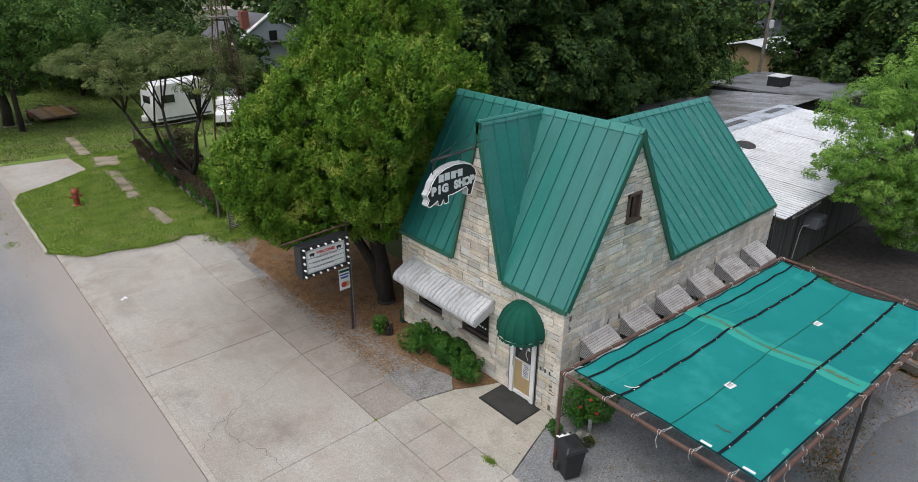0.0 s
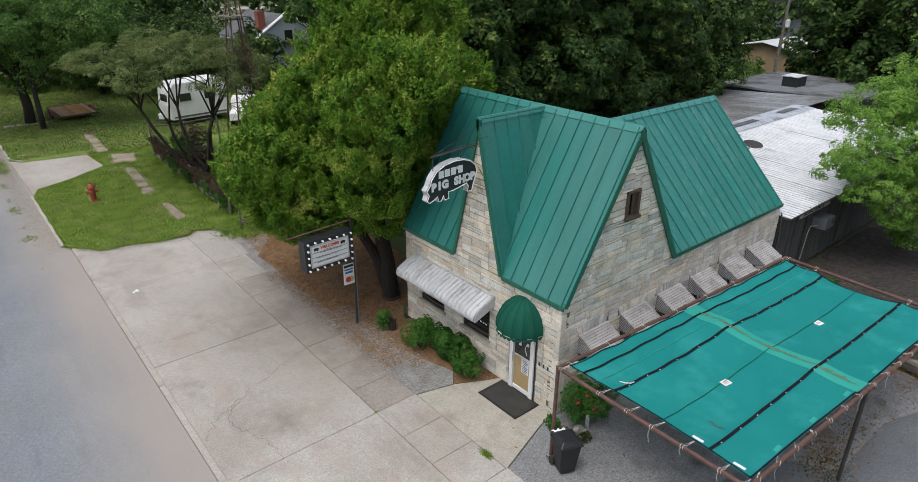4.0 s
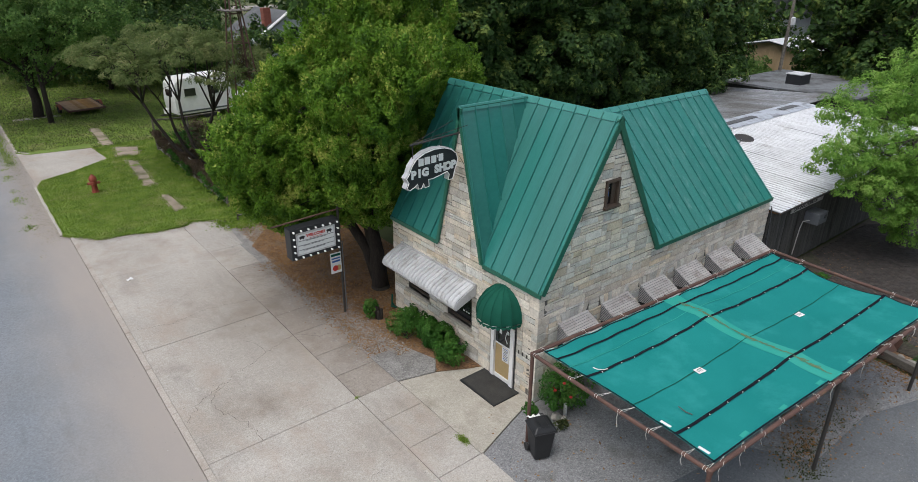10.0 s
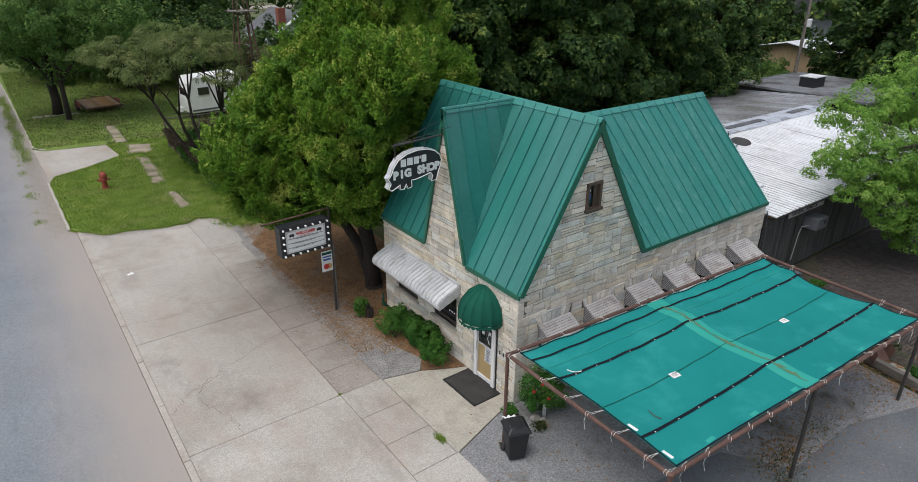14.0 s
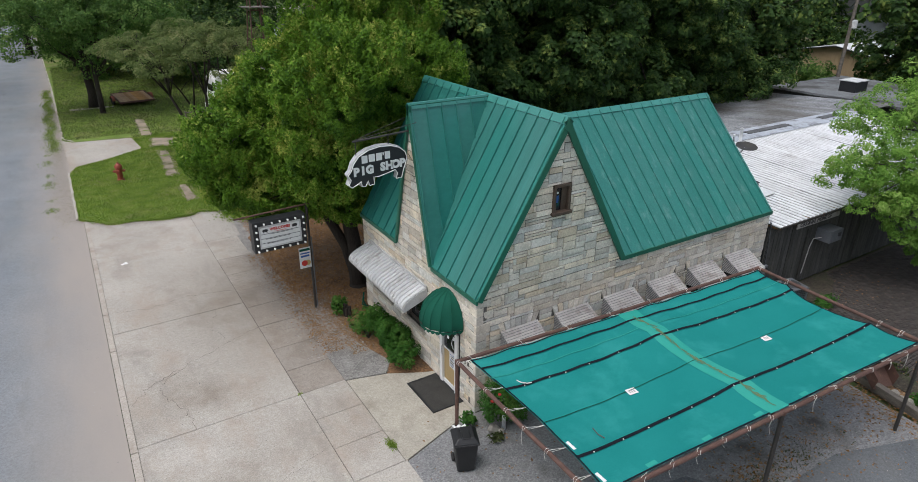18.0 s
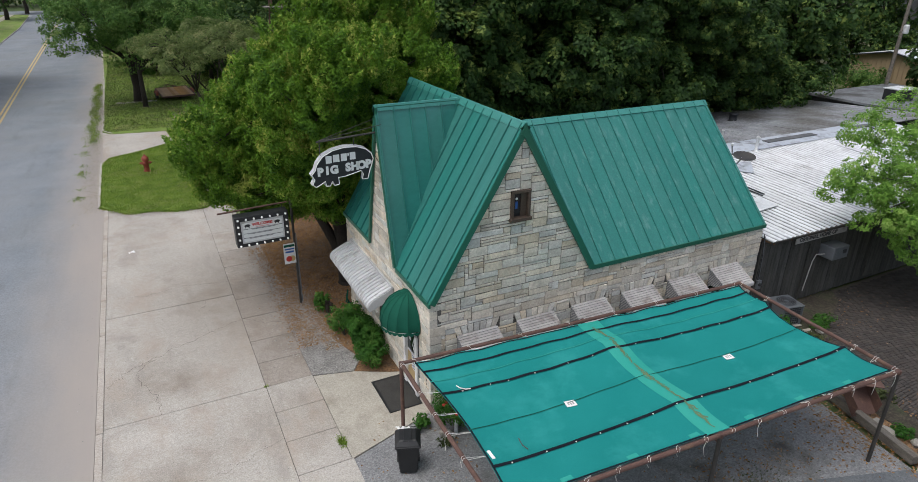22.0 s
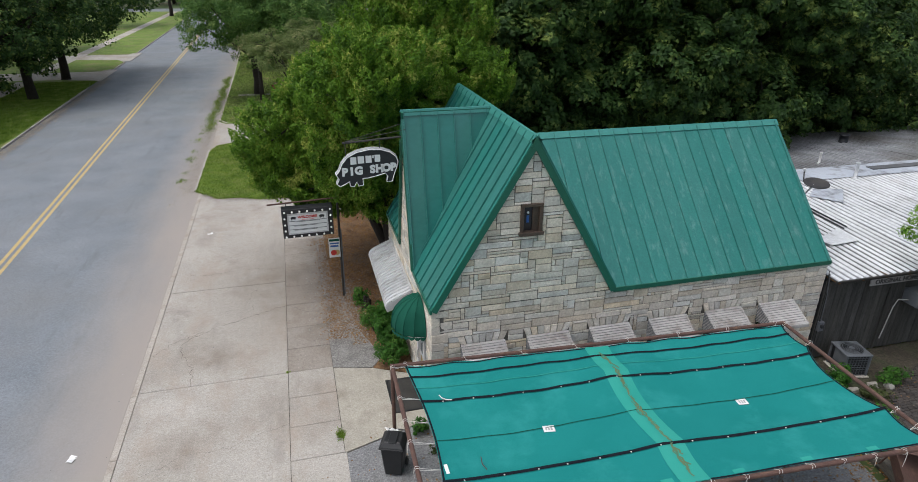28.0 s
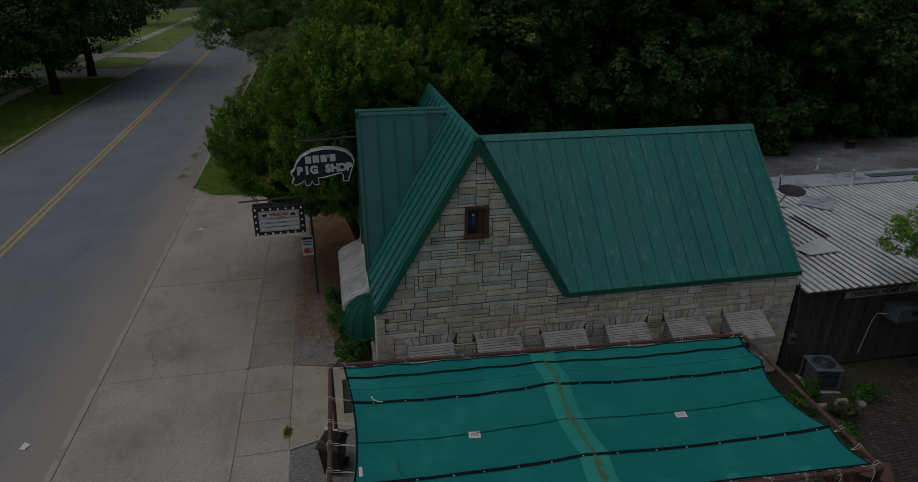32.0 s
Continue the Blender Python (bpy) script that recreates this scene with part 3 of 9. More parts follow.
def darken_along_y(m, y0, y1, dark_tone):
    """A near-black colour over a roof, with ragged edges, denser towards the overhanging trees at larger y."""
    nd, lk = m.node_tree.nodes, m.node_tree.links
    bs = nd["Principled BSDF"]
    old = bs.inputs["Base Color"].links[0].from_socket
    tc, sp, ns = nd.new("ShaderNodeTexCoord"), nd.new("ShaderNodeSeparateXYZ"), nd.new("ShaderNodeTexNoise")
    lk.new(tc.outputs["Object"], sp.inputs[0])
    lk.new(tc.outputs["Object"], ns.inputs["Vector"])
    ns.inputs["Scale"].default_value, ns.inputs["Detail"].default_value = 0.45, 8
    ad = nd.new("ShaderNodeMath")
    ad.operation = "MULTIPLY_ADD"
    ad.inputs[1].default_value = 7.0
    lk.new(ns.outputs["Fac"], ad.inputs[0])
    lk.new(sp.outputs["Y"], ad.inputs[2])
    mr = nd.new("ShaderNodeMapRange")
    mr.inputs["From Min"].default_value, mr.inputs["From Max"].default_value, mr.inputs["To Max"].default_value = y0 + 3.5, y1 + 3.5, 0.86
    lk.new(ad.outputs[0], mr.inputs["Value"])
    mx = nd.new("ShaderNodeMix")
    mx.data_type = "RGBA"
    mx.inputs["B"].default_value = (*dark_tone, 1)
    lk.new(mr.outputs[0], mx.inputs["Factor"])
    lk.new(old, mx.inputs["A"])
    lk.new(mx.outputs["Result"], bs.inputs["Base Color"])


darken_along_y(CORR_DARK, 11.5, 18.0, (0.034, 0.032, 0.029))
FLAT_ROOF = material("weathered_flat_roofing", (0.12, 0.13, 0.14), (0.30, 0.32, 0.34), 0.75, 0.5, 14, 0.15, stain=(0.06, 0.06, 0.06), stain_scale=0.5, stain_at=0.54, speck=0.2)

# ---------- ground ----------
def sheet(name, pts, z, mat, label, parent=None, thick=0.03, kind="structure", category="ground"):
    ob = Geo().prism([(x, y, z - thick) for x, y in pts], (0, 0, thick)).obj(name, mat, parent, solid=1)
    return tagged(ob, label, category, kind=kind)


def rect(x0, y0, x1, y1):
    return [(x0, y0), (x1, y0), (x1, y1), (x0, y1)]


ground = Geo().grid(lambda u, v: (-700 + 1400 * u, -700 + 1400 * v, -0.13), 4, 4).obj("ground", EARTH)
tagged(ground, "dry earth and thin grass reaching to the horizon", "ground", kind="structure")
road = sheet("road", [(-22.0, -160), (-9.2, -160), (-9.2, 22), (-9.9, 67), (-12.4, 177), (-26.4, 177), (-22.9, 41)], -0.07, ROAD, "wide worn grey asphalt street", thick=0.1, category="road")
sheet("road_2", rect(-120, 176, 120, 188), -0.072, ROAD, "worn asphalt cross street in the distance", thick=0.1, category="road")
LINE = [(-15.45, -160), (-15.55, 0), (-15.8, 16.4), (-16.15, 33), (-17.3, 88), (-19.2, 176)]
for dx in (-0.16, 0.16):
    g = Geo()
    for (x0, y0), (x1, y1) in zip(LINE, LINE[1:]):
        g.prism([(x0 + dx - 0.08, y0, -0.066), (x0 + dx + 0.08, y0, -0.066), (x1 + dx + 0.08, y1, -0.066), (x1 + dx - 0.08, y1, -0.066)], (0, 0, 0.004))
    tagged(g.obj("road_line", YELLOW, solid=1), "faded yellow centre line painted on asphalt", "road marking", "double centre line", "structure")
g = Geo()
for (xl, xr, y, z) in ((-9.9, -8.575, -160, -0.014), (-9.9, -8.575, 17.5, -0.014), (-9.95, -8.575, 23, -0.066), (-10.5, -9.2, 67, -0.066), (-12.8, -11.6, 176.5, -0.066)):
    g.v += [(xl, y, -0.12), (xr, y, -0.12), (xr, y, z), (xl, y, -0.066)]
for k in range(4):
    g.f += [(4 * k + i, 4 * k + (i + 1) % 4, 4 * k + 4 + (i + 1) % 4, 4 * k + 4 + i) for i in range(4)]
tagged(g.obj("gutter", ROAD, None, solid=1), "sandy gutter strip along the street edge", "gutter", kind="structure")

# lawns stand a kerb's height over the street
LAWN = sheet("lawn_1", [(-8.75, 22.6), (-7.6, 21.2), (-5.6, 20.7), (-4.1, 20.3), (-3.5, 20.9), (-2.2, 20.2), (-0.6, 19.3), (14, 19.3), (14, 39.5), (-4.6, 38.9), (-4.3, 35.3), (-6.5, 33.6), (-8.4, 32.6), (-8.8, 31.4)], 0.03, GRASS_GROUND, "mown green lawn round the hydrant", thick=0.14, category="lawn")
LAWN2 = sheet("lawn_2", [(-8.9, 40.3), (-8.3, 39.5), (-4.6, 38.9), (14, 39.5), (14, 175.6), (-11.5, 175.6), (-9.2, 67)], 0.03, GRASS_GROUND, "shaded lawn under street trees", thick=0.14, category="lawn")
LAWN3 = sheet("lawn_3", [(-60, -160), (-22.3, -160), (-22.3, 5), (-22.95, 41), (-23.2, 58), (-23.6, 63.5), (-27, 64.6), (-60, 66)], 0.03, GRASS_GROUND, "mown lawn across the street", thick=0.14, category="lawn")
LAWN4 = sheet("lawn_4", [(-60, 70.4), (-27.5, 70.4), (-24.4, 70.5), (-23.5, 72), (-23.5, 78), (-24.6, 80.2), (-29.6, 81.2), (-60, 82)], 0.03, GRASS_GROUND, "bright strip of mown lawn across the street", thick=0.14, category="lawn")
LAWN5 = sheet("lawn_5", [(-60, 86.2), (-28.8, 86.0), (-24.4, 86.0), (-23.7, 87.5), (-24.3, 136), (-25.9, 170), (-28, 174), (-60, 175)], 0.03, GRASS_GROUND, "bright mown lawn beside the far sidewalk", thick=0.14, category="lawn")
sheet("driveway_far", [(-60, 66), (-27, 64.6), (-22.9, 63), (-22.9, 71.5), (-27, 70.4), (-60, 70.4)], 0.0, CONCRETE, "pale concrete driveway across the street", category="driveway")
sheet("driveway_far_2", [(-60, 82), (-25, 80.4), (-22.9, 79), (-22.9, 87.5), (-26, 86.0), (-60, 86.2)], 0.0, CONCRETE, "pale concrete driveway across the street", category="driveway")
sheet("sidewalk_far", [(-31.0, -160), (-29.4, -160), (-29.6, 64), (-31.2, 64)], 0.04, CONCRETE, "pale concrete sidewalk across the street", category="sidewalk")
sheet("sidewalk_far_2", [(-31.4, 70.6), (-29.9, 70.6), (-29.2, 174), (-30.8, 174)], 0.04, CONCRETE, "pale concrete sidewalk in the distance", category="sidewalk")
DRIVE2 = sheet("driveway_2", [(-8.75, 31.5), (-8.4, 32.6), (-6.5, 33.6), (-4.3, 35.3), (-4.6, 38.9), (-8.3, 39.5), (-8.9, 40.3)], 0.0, CONCRETE, "short cracked concrete drive between lawns", category="driveway")


def kerb(name, pts, label, w=0.15, z0=-0.1, z1=0.055):
    g = Geo()
    holder = empty(name, label, "kerb", kind="structure")
    for (x0, y0), (x1, y1) in zip(pts, pts[1:]):
        a, b = Vector((x0, y0, 0)), Vector((x1, y1, 0))
        n = max(1, int((b - a).length / 3.0))
        side = (b - a).normalized().cross(Vector((0, 0, 1))) * w
        for i in range(n):
            p, q = a.lerp(b, i / n + 0.004), a.lerp(b, (i + 1) / n - 0.004)
            dz = rnd.uniform(-0.015, 0.01)
            Geo().prism([p + Vector((0, 0, z0)), q + Vector((0, 0, z0)), q + side + Vector((0, 0, z0)), p + side + Vector((0, 0, z0))], (0, 0, z1 - z0 + dz)).obj("kerbstone", CONCRETE, holder, bevel=0.02)


kerb("kerb_1", [(-8.78, 31.4), (-8.74, 22.6)], "worn concrete kerb edging the hydrant lawn")
kerb("kerb_2", [(-8.3, 39.6), (-8.92, 40.6), (-9.2, 66), (-10.3, 120)], "worn concrete kerb under street trees")
kerb("kerb_3", [(-22.4, 5), (-22.95, 41), (-23.2, 58), (-23.7, 63.6)], "broken concrete kerb across the street")
kerb("kerb_4", [(-24.4, 70.5), (-23.45, 72), (-23.45, 78), (-24.6, 80.2)], "concrete kerb round a lawn strip")
kerb("kerb_5", [(-24.4, 86.0), (-23.7, 87.5), (-24.3, 136), (-25.9, 170)], "long concrete kerb across the street")

# driveway of cast slabs
drive = empty("driveway", "wide old concrete forecourt with cracks and joints", "driveway", kind="structure")
JT = 0.011


def slab(pts, mat=CONCRETE, z=0.0):
    cx, cy = sum(p[0] for p in pts) / len(pts), sum(p[1] for p in pts) / len(pts)
    q = []
    for x, y in pts:
        d = math.hypot(x - cx, y - cy)
        k = (d - JT) / d
        q.append((cx + (x - cx) * k, cy + (y - cy) * k, z - 0.1))
    return Geo().prism(q, (0, 0, 0.1 + rnd.uniform(-0.004, 0.004))).obj("slab", mat, drive, bevel=0.004)


ys = [-16, -9.2, -2.9, 3.4, 9.9, 16.5]
for a, b in zip(ys, ys[1:]):
    slab(rect(-8.38, a, -3.97, b))
slab([(-8.38, 16.5), (-3.97, 16.5), (-3.97, 20.2), (-5.6, 20.6), (-7.6, 21.1), (-8.45, 22.4)])
ysb = [-16, -12.5, -9.2, -6, -2.9, -1.9, -0.65, 0.7, 2.05, 3.4, 4.75, 6.15, 7.85, 9.4, 10.9, 12.5, 14.2, 16.5]
for a, b in zip(ysb, ysb[1:]):
    slab(rect(-3.97, a, -2.55 if a > -0.7 else -2.5, b), CONCRETE_STAINED if 3.3 < a < 14 else CONCRETE)
slab([(-3.97, 16.5), (-2.4, 16.5), (-2.2, 19.6), (-3.3, 20.8), (-3.97, 20.2)])
slab(rect(-8.56, -60, -8.38, -16))
for a, b in ((-60, -45), (-45, -30), (-30, -16)):
    slab(rect(-8.38, a, -2.5, b))
for i in range(14):
    slab(rect(-8.56, -16 + i * 2.75, -8.38, -16 + (i + 1) * 2.75), KERB_EDGE, 0.014)
slab([(-2.55, 3.32), (-2.55, -0.68), (-1.1, -0.22), (0.02, 0.12), (0.02, 2.35), (-0.35, 2.5), (-1.3, 3.0)], CONCRETE_NEW, 0.006)
Geo().prism([(-8.52, -60, -0.115), (-2.0, -60, -0.115), (-2.0, 20, -0.115), (-8.5, 21.4, -0.115)], (0, 0, 0.085)).obj("joint_bed", CRACK, drive, solid=1)


def crack(pts, w=0.015, z=0.0045, wob=0.07, step=0.16, mat=CRACK):
    r = random.Random(len(pts) * 31 + int(pts[0][1] * 10))
    line = []
    for (x0, y0), (x1, y1) in zip(pts, pts[1:]):
        n = max(2, int(math.hypot(x1 - x0, y1 - y0) / step))
        line += [(x0 + (x1 - x0) * i / n + r.uniform(-wob, wob), y0 + (y1 - y0) * i / n + r.uniform(-wob, wob)) for i in range(n)]
    line.append(pts[-1])
    g = Geo()
    for p, q in zip(line, line[1:]):
        d = Vector((q[0] - p[0], q[1] - p[1], 0)).normalized()
        s = Vector((-d.y, d.x, 0)) * w * r.uniform(0.4, 1.2)
        a, b = Vector((p[0], p[1], z)), Vector((q[0], q[1], z)) + d * 0.01
        g.prism([a - s, b - s, b + s, a + s], (0, 0, 0.002))
    return g


def crack_part(pts, **k):
    o = crack(pts, **k).obj("crack", CRACK, drive, "dark hairline crack")
    return o


crack_part([(-3.97, 7.82), (-5.0, 7.4), (-6.2, 6.9), (-6.9, 6.5), (-7.7, 6.1), (-8.3, 5.4)], w=0.0045, wob=0.09)
crack_part([(-6.9, 6.5), (-7.5, 6.0), (-7.3, 5.0), (-6.95, 4.4), (-6.9, 3.4)], w=0.0045, wob=0.10)
crack_part([(-8.3, -0.6), (-6.8, 0.2), (-5.5, 0.3), (-4.0, 0.9)], w=0.002)
crack_part([(-8.35, 11.6), (-7.0, 11.2), (-5.6, 11.5), (-4.0, 11.1)], w=0.002)
crack_part([(-3.95, 7.85), (-3.4, 7.3), (-2.6, 6.9)], w=0.003)
crack_part([(-5.1, 7.4), (-5.4, 8.6), (-5.0, 9.8)], w=0.002)

# gravel, mulch, paved lot
sheet("gravel_strip", [(-2.55, 3.38), (-1.32, 3.06), (-0.9, 3.6), (-1.5, 5.5), (-1.7, 7.4), (-2.1, 9.5), (-2.2, 16), (-1.0, 17.5), (-0.6, 19.3), (-2.2, 20.2), (-2.55, 16.5)], -0.006, GRAVEL, "strip of loose grey gravel beside the concrete", thick=0.1, category="gravel")
sheet("mulch_bed", [(-1.3, 3.02), (-0.35, 2.52), (0.02, 2.37), (0.02, 7.4), (3, 7.6), (3, 19.3), (-0.6, 19.3), (-1.0, 17.5), (-2.2, 16), (-2.1, 9.5), (-1.7, 7.4), (-1.5, 5.5), (-0.9, 3.6)], 0.0, MULCH, "brown leaf mulch bed under the cedar", thick=0.12, category="mulch bed")
sheet("yard", rect(3, 7.3, 60, 19.3), -0.01, EARTH, "shaded bare earth behind the building", thick=0.1, category="yard")
sheet("lot_1", [(-2.5, -40), (4.0, -40), (4.2, -6.3), (3.2, -4.8), (-0.5, -4.2), (-2.55, -3.0)], -0.012, LOT_BLUE, "blue-grey sealed asphalt lot", thick=0.1, category="parking lot")
sheet("lot_2", [(-2.55, -3.0), (-0.5, -4.2), (3.2, -4.8), (4.2, -6.3), (7.2, -6.35), (10.3, -7.4), (10.6, -4.8), (11.2, -0.1), (0.02, -0.02), (0.02, 0.1), (-1.1, -0.24), (-2.5, -0.7)], -0.008, LOT, "stained patched asphalt under the shade canopy", thick=0.1, category="parking lot")
sheet("lot_3", [(4.0, -40), (14, -40), (10.7, -8.4), (10.3, -7.4), (7.2, -6.35), (4.2, -6.3)], -0.012, LOT_BLUE, "blue-grey sealed asphalt lot", thick=0.1, category="parking lot")
bed = sheet("brick_yard", [(11.6, -0.1), (11.0, -4.8), (10.6, -7.4), (12, -40), (60, -40), (60, -0.1)], -0.03, CRACK, "yard paved with brick pavers, tree shade put into their colour", thick=0.08, category="brick paving")

# ---------- the stone restaurant ----------
EAVE, RIDGE, RIDGE2 = 3.66, 8.19, 7.27
W1, L1, X2, YR, FY, FH = 5.32, 7.35, 12.72, 3.54, 3.5, 1.14
shop = empty("restaurant_building", "stone restaurant with steep green metal cross-gable roof", "building")


def wall_prism(name, pts, off, label=""):
    return Geo().prism(pts, off).obj(name, MORTAR, shop, label, solid=1)


SX = [0.80 + 1.92 * i for i in range(6)]
AW_W = 1.28
# wall cores with openings, in strips along u with (z0, z1) gaps
def wall_core(name, spans, mapper, depth, label):
    g = Geo()
    for u0, u1, z0, z1 in spans:
        g.prism([mapper(u0, z0), mapper(u1, z0), mapper(u1, z1), mapper(u0, z1)], depth)
    return g


def spans_with(u_end, top, holes):
    out, u = [], 0.0
    for a, b, z0, z1 in sorted(holes):
        out.append((u, a, 0, top))
        if z0 > 0:
            out.append((a, b, 0, z0))
        out.append((a, b, z1, top))
        u = b
    out.append((u, u_end, 0, top))
    return out


SIDE_HOLES = [(x + 0.12, x + AW_W - 0.12, 1.05, 2.3) for x in SX]
FRONT_HOLES = [(0.86, 1.92, 0.0, 2.45), (2.93, 4.15, 1.17, 2.35), (5.16, 6.46, 1.17, 2.35)]
SW = (2.36, 2.97, 5.57, 6.43)

g = wall_core("", spans_with(X2, 3.6, SIDE_HOLES), lambda u, z: (u, 0.03, z), (0, 0.3, 0), "")
s = (RIDGE - 0.12 - 3.6) / 2.66
for poly in ([(0, 3.6), (SW[0], 3.6), (SW[0], 3.6 + s * SW[0])], [(SW[1], 3.6), (5.32, 3.6), (SW[1], 3.6 + s * (5.32 - SW[1]))],
             [(SW[0], 3.6), (SW[1], 3.6), (SW[1], SW[2]), (SW[0], SW[2])], [(SW[0], SW[3]), (SW[1], SW[3]), (SW[1], 3.6 + s * (5.32 - SW[1])), (2.66, RIDGE - 0.12), (SW[0], 3.6 + s * SW[0])]):
    g.prism([(u, 0.03, z) for u, z in poly], (0, 0.3, 0))
wall_side = g.obj("wall_side", MORTAR, shop, "grey mortar wall faced with split limestone", solid=1)
g = wall_core("", spans_with(L1, 3.6, FRONT_HOLES), lambda u, z: (0.03, u, z), (0.3, 0, 0), "")
g.prism([(0.03, FY - FH, 3.6), (0.03, FY + FH, 3.6), (0.03, FY, RIDGE - 0.2)], (0.3, 0, 0))
wall_front = g.obj("wall_front", MORTAR, shop, "grey mortar wall faced with split limestone", solid=1)
wall_prism("wall_back", [(X2 - 0.3, 0.33, 0), (X2 - 0.3, 7.05, 0), (X2 - 0.3, 7.05, 3.6), (X2 - 0.3, YR, 7.15), (X2 - 0.3, 0.33, 3.6)], (0.3, 0, 0))
wall_prism("wall_north", [(0.33, L1 - 0.33, 0), (W1, L1 - 0.33, 0), (W1, L1 - 0.33, 3.6), (2.66, L1 - 0.33, RIDGE - 0.2), (0.33, L1 - 0.33, 3.6)], (0, 0.3, 0))
wall_prism("wall_north_wing", [(W1, 6.75, 0), (X2 - 0.3, 6.75, 0), (X2 - 0.3, 6.75, 3.6), (W1, 6.75, 3.6)], (0, 0.3, 0))
tagged(Geo().box((6.2, 3.6, 0.0), (12.0, 6.6, 0.06)).obj("floor", WOOD_BROWN, shop), "dim brown floor indoors")
Geo().box((6.2, 3.6, 3.3), (12.0, 6.6, 0.06)).obj("ceiling", WHITE, shop)


def stones(parent, regions, holes, wedges, place, near, seed, limit=300):
    """Random ashlar: rectangles on a small grid, cut by the gable lines, each bedded proud of the mortar."""
    r = random.Random(seed)
    rest = Geo()
    done = []
    CU, CV = 0.115, 0.0875
    for u_end, z0, z1, cuts in regions:
        nu, nv = int(round(u_end / CU)), int(round((z1 - z0) / CV))
        occ = np.zeros((nu, nv), bool)
        for i in range(nu):
            for j in range(nv):
                cu, cv = (i + 0.5) * CU, z0 + (j + 0.5) * CV
                if any(a < cu < b and c < cv < d for a, b, c, d in holes):
                    occ[i, j] = True
        for j in range(nv):
            i = 0
            while i < nu:
                if occ[i, j]:
                    i += 1
                    continue
                h = r.choice((1, 1, 2, 2, 2, 2, 3, 3))
                w = r.choice((1, 4, 5, 6, 7, 8, 9, 10)) if h < 3 else r.choice((3, 4, 5, 6, 7))
                w0 = 0
                while w0 < w and i + w0 < nu and not occ[i + w0, j]:
                    w0 += 1
                if i + w0 < nu and not occ[i + w0, j] and (i + w0 + 1 >= nu or occ[i + w0 + 1, j]):
                    w0 += 1
                h0 = 1
                while h0 < h and j + h0 < nv and not occ[i:i + w0, j + h0].any():
                    h0 += 1
                occ[i:i + w0, j:j + h0] = True
                poly = [(i * CU, z0 + j * CV), ((i + w0) * CU, z0 + j * CV), ((i + w0) * CU, z0 + (j + h0) * CV), (i * CU, z0 + (j + h0) * CV)]
                for a, b, c in cuts:
                    poly = clip(poly, a, b, c)
                    if len(poly) < 3:
                        break
                if len(poly) >= 3 and area2(poly) > 0.0015:
                    done.append(poly)
                i += w0
    done += wedges
    made = 0
    done.sort(key=lambda p: near(sum(q[0] for q in p) / len(p), sum(q[1] for q in p) / len(p)))
    for poly in done:
        n = len(poly)
        cu, cv = sum(p[0] for p in poly) / n, sum(p[1] for p in poly) / n
        dep = r.uniform(0.026, 0.042)

        def shrink(k):
            out = []
            for u, v in poly:
                d = max(1e-6, math.hypot(u - cu, v - cv))
                du = max(0, abs(u - cu) - k) * (1 if u > cu else -1)
                dv = max(0, abs(v - cv) - k) * (1 if v > cv else -1)
                out.append((cu + du + r.uniform(-0.003, 0.003), cv + dv + r.uniform(-0.004, 0.004)))
            return out

        a, b = shrink(0.0095), shrink(0.017)
        vs = [place(u, v, 0.0) for u, v in a] + [place(u, v, dep * 0.6) for u, v in a] + [place(u, v, dep + r.uniform(-0.005, 0.005)) for u, v in b]
        vs.append(place(cu + r.uniform(-0.04, 0.04), cv, dep + r.uniform(0.0, 0.007)))
        fs = []
        for k in range(n):
            m2 = (k + 1) % n
            fs += [(k, m2, n + m2, n + k), (n + k, n + m2, 2 * n + m2, 2 * n + k), (2 * n + k, 2 * n + m2, 3 * n)]
        if made < limit:
            Geo().add(vs, fs).obj("stone", STONE, parent)
            made += 1
        else:
            rest.add(vs, fs)
    if rest.v:
        rest.obj("stone_facing", STONE_REST, parent)["kind"] = "stuff"


STONE_REST = stone_tones(material("limestone_ashlar_joined", (0.45, 0.408, 0.345), (0.725, 0.675, 0.59), 0.85, 2.2, 16, 0.55, vary=0.2, stain=(0.34, 0.315, 0.27), stain_scale=1.6, stain_at=0.66, dist=0.02, island=True, speck=0.16, speck_scale=14), True)

# roof planes of standing-seam panels
UP = Vector((0, 0, 1))


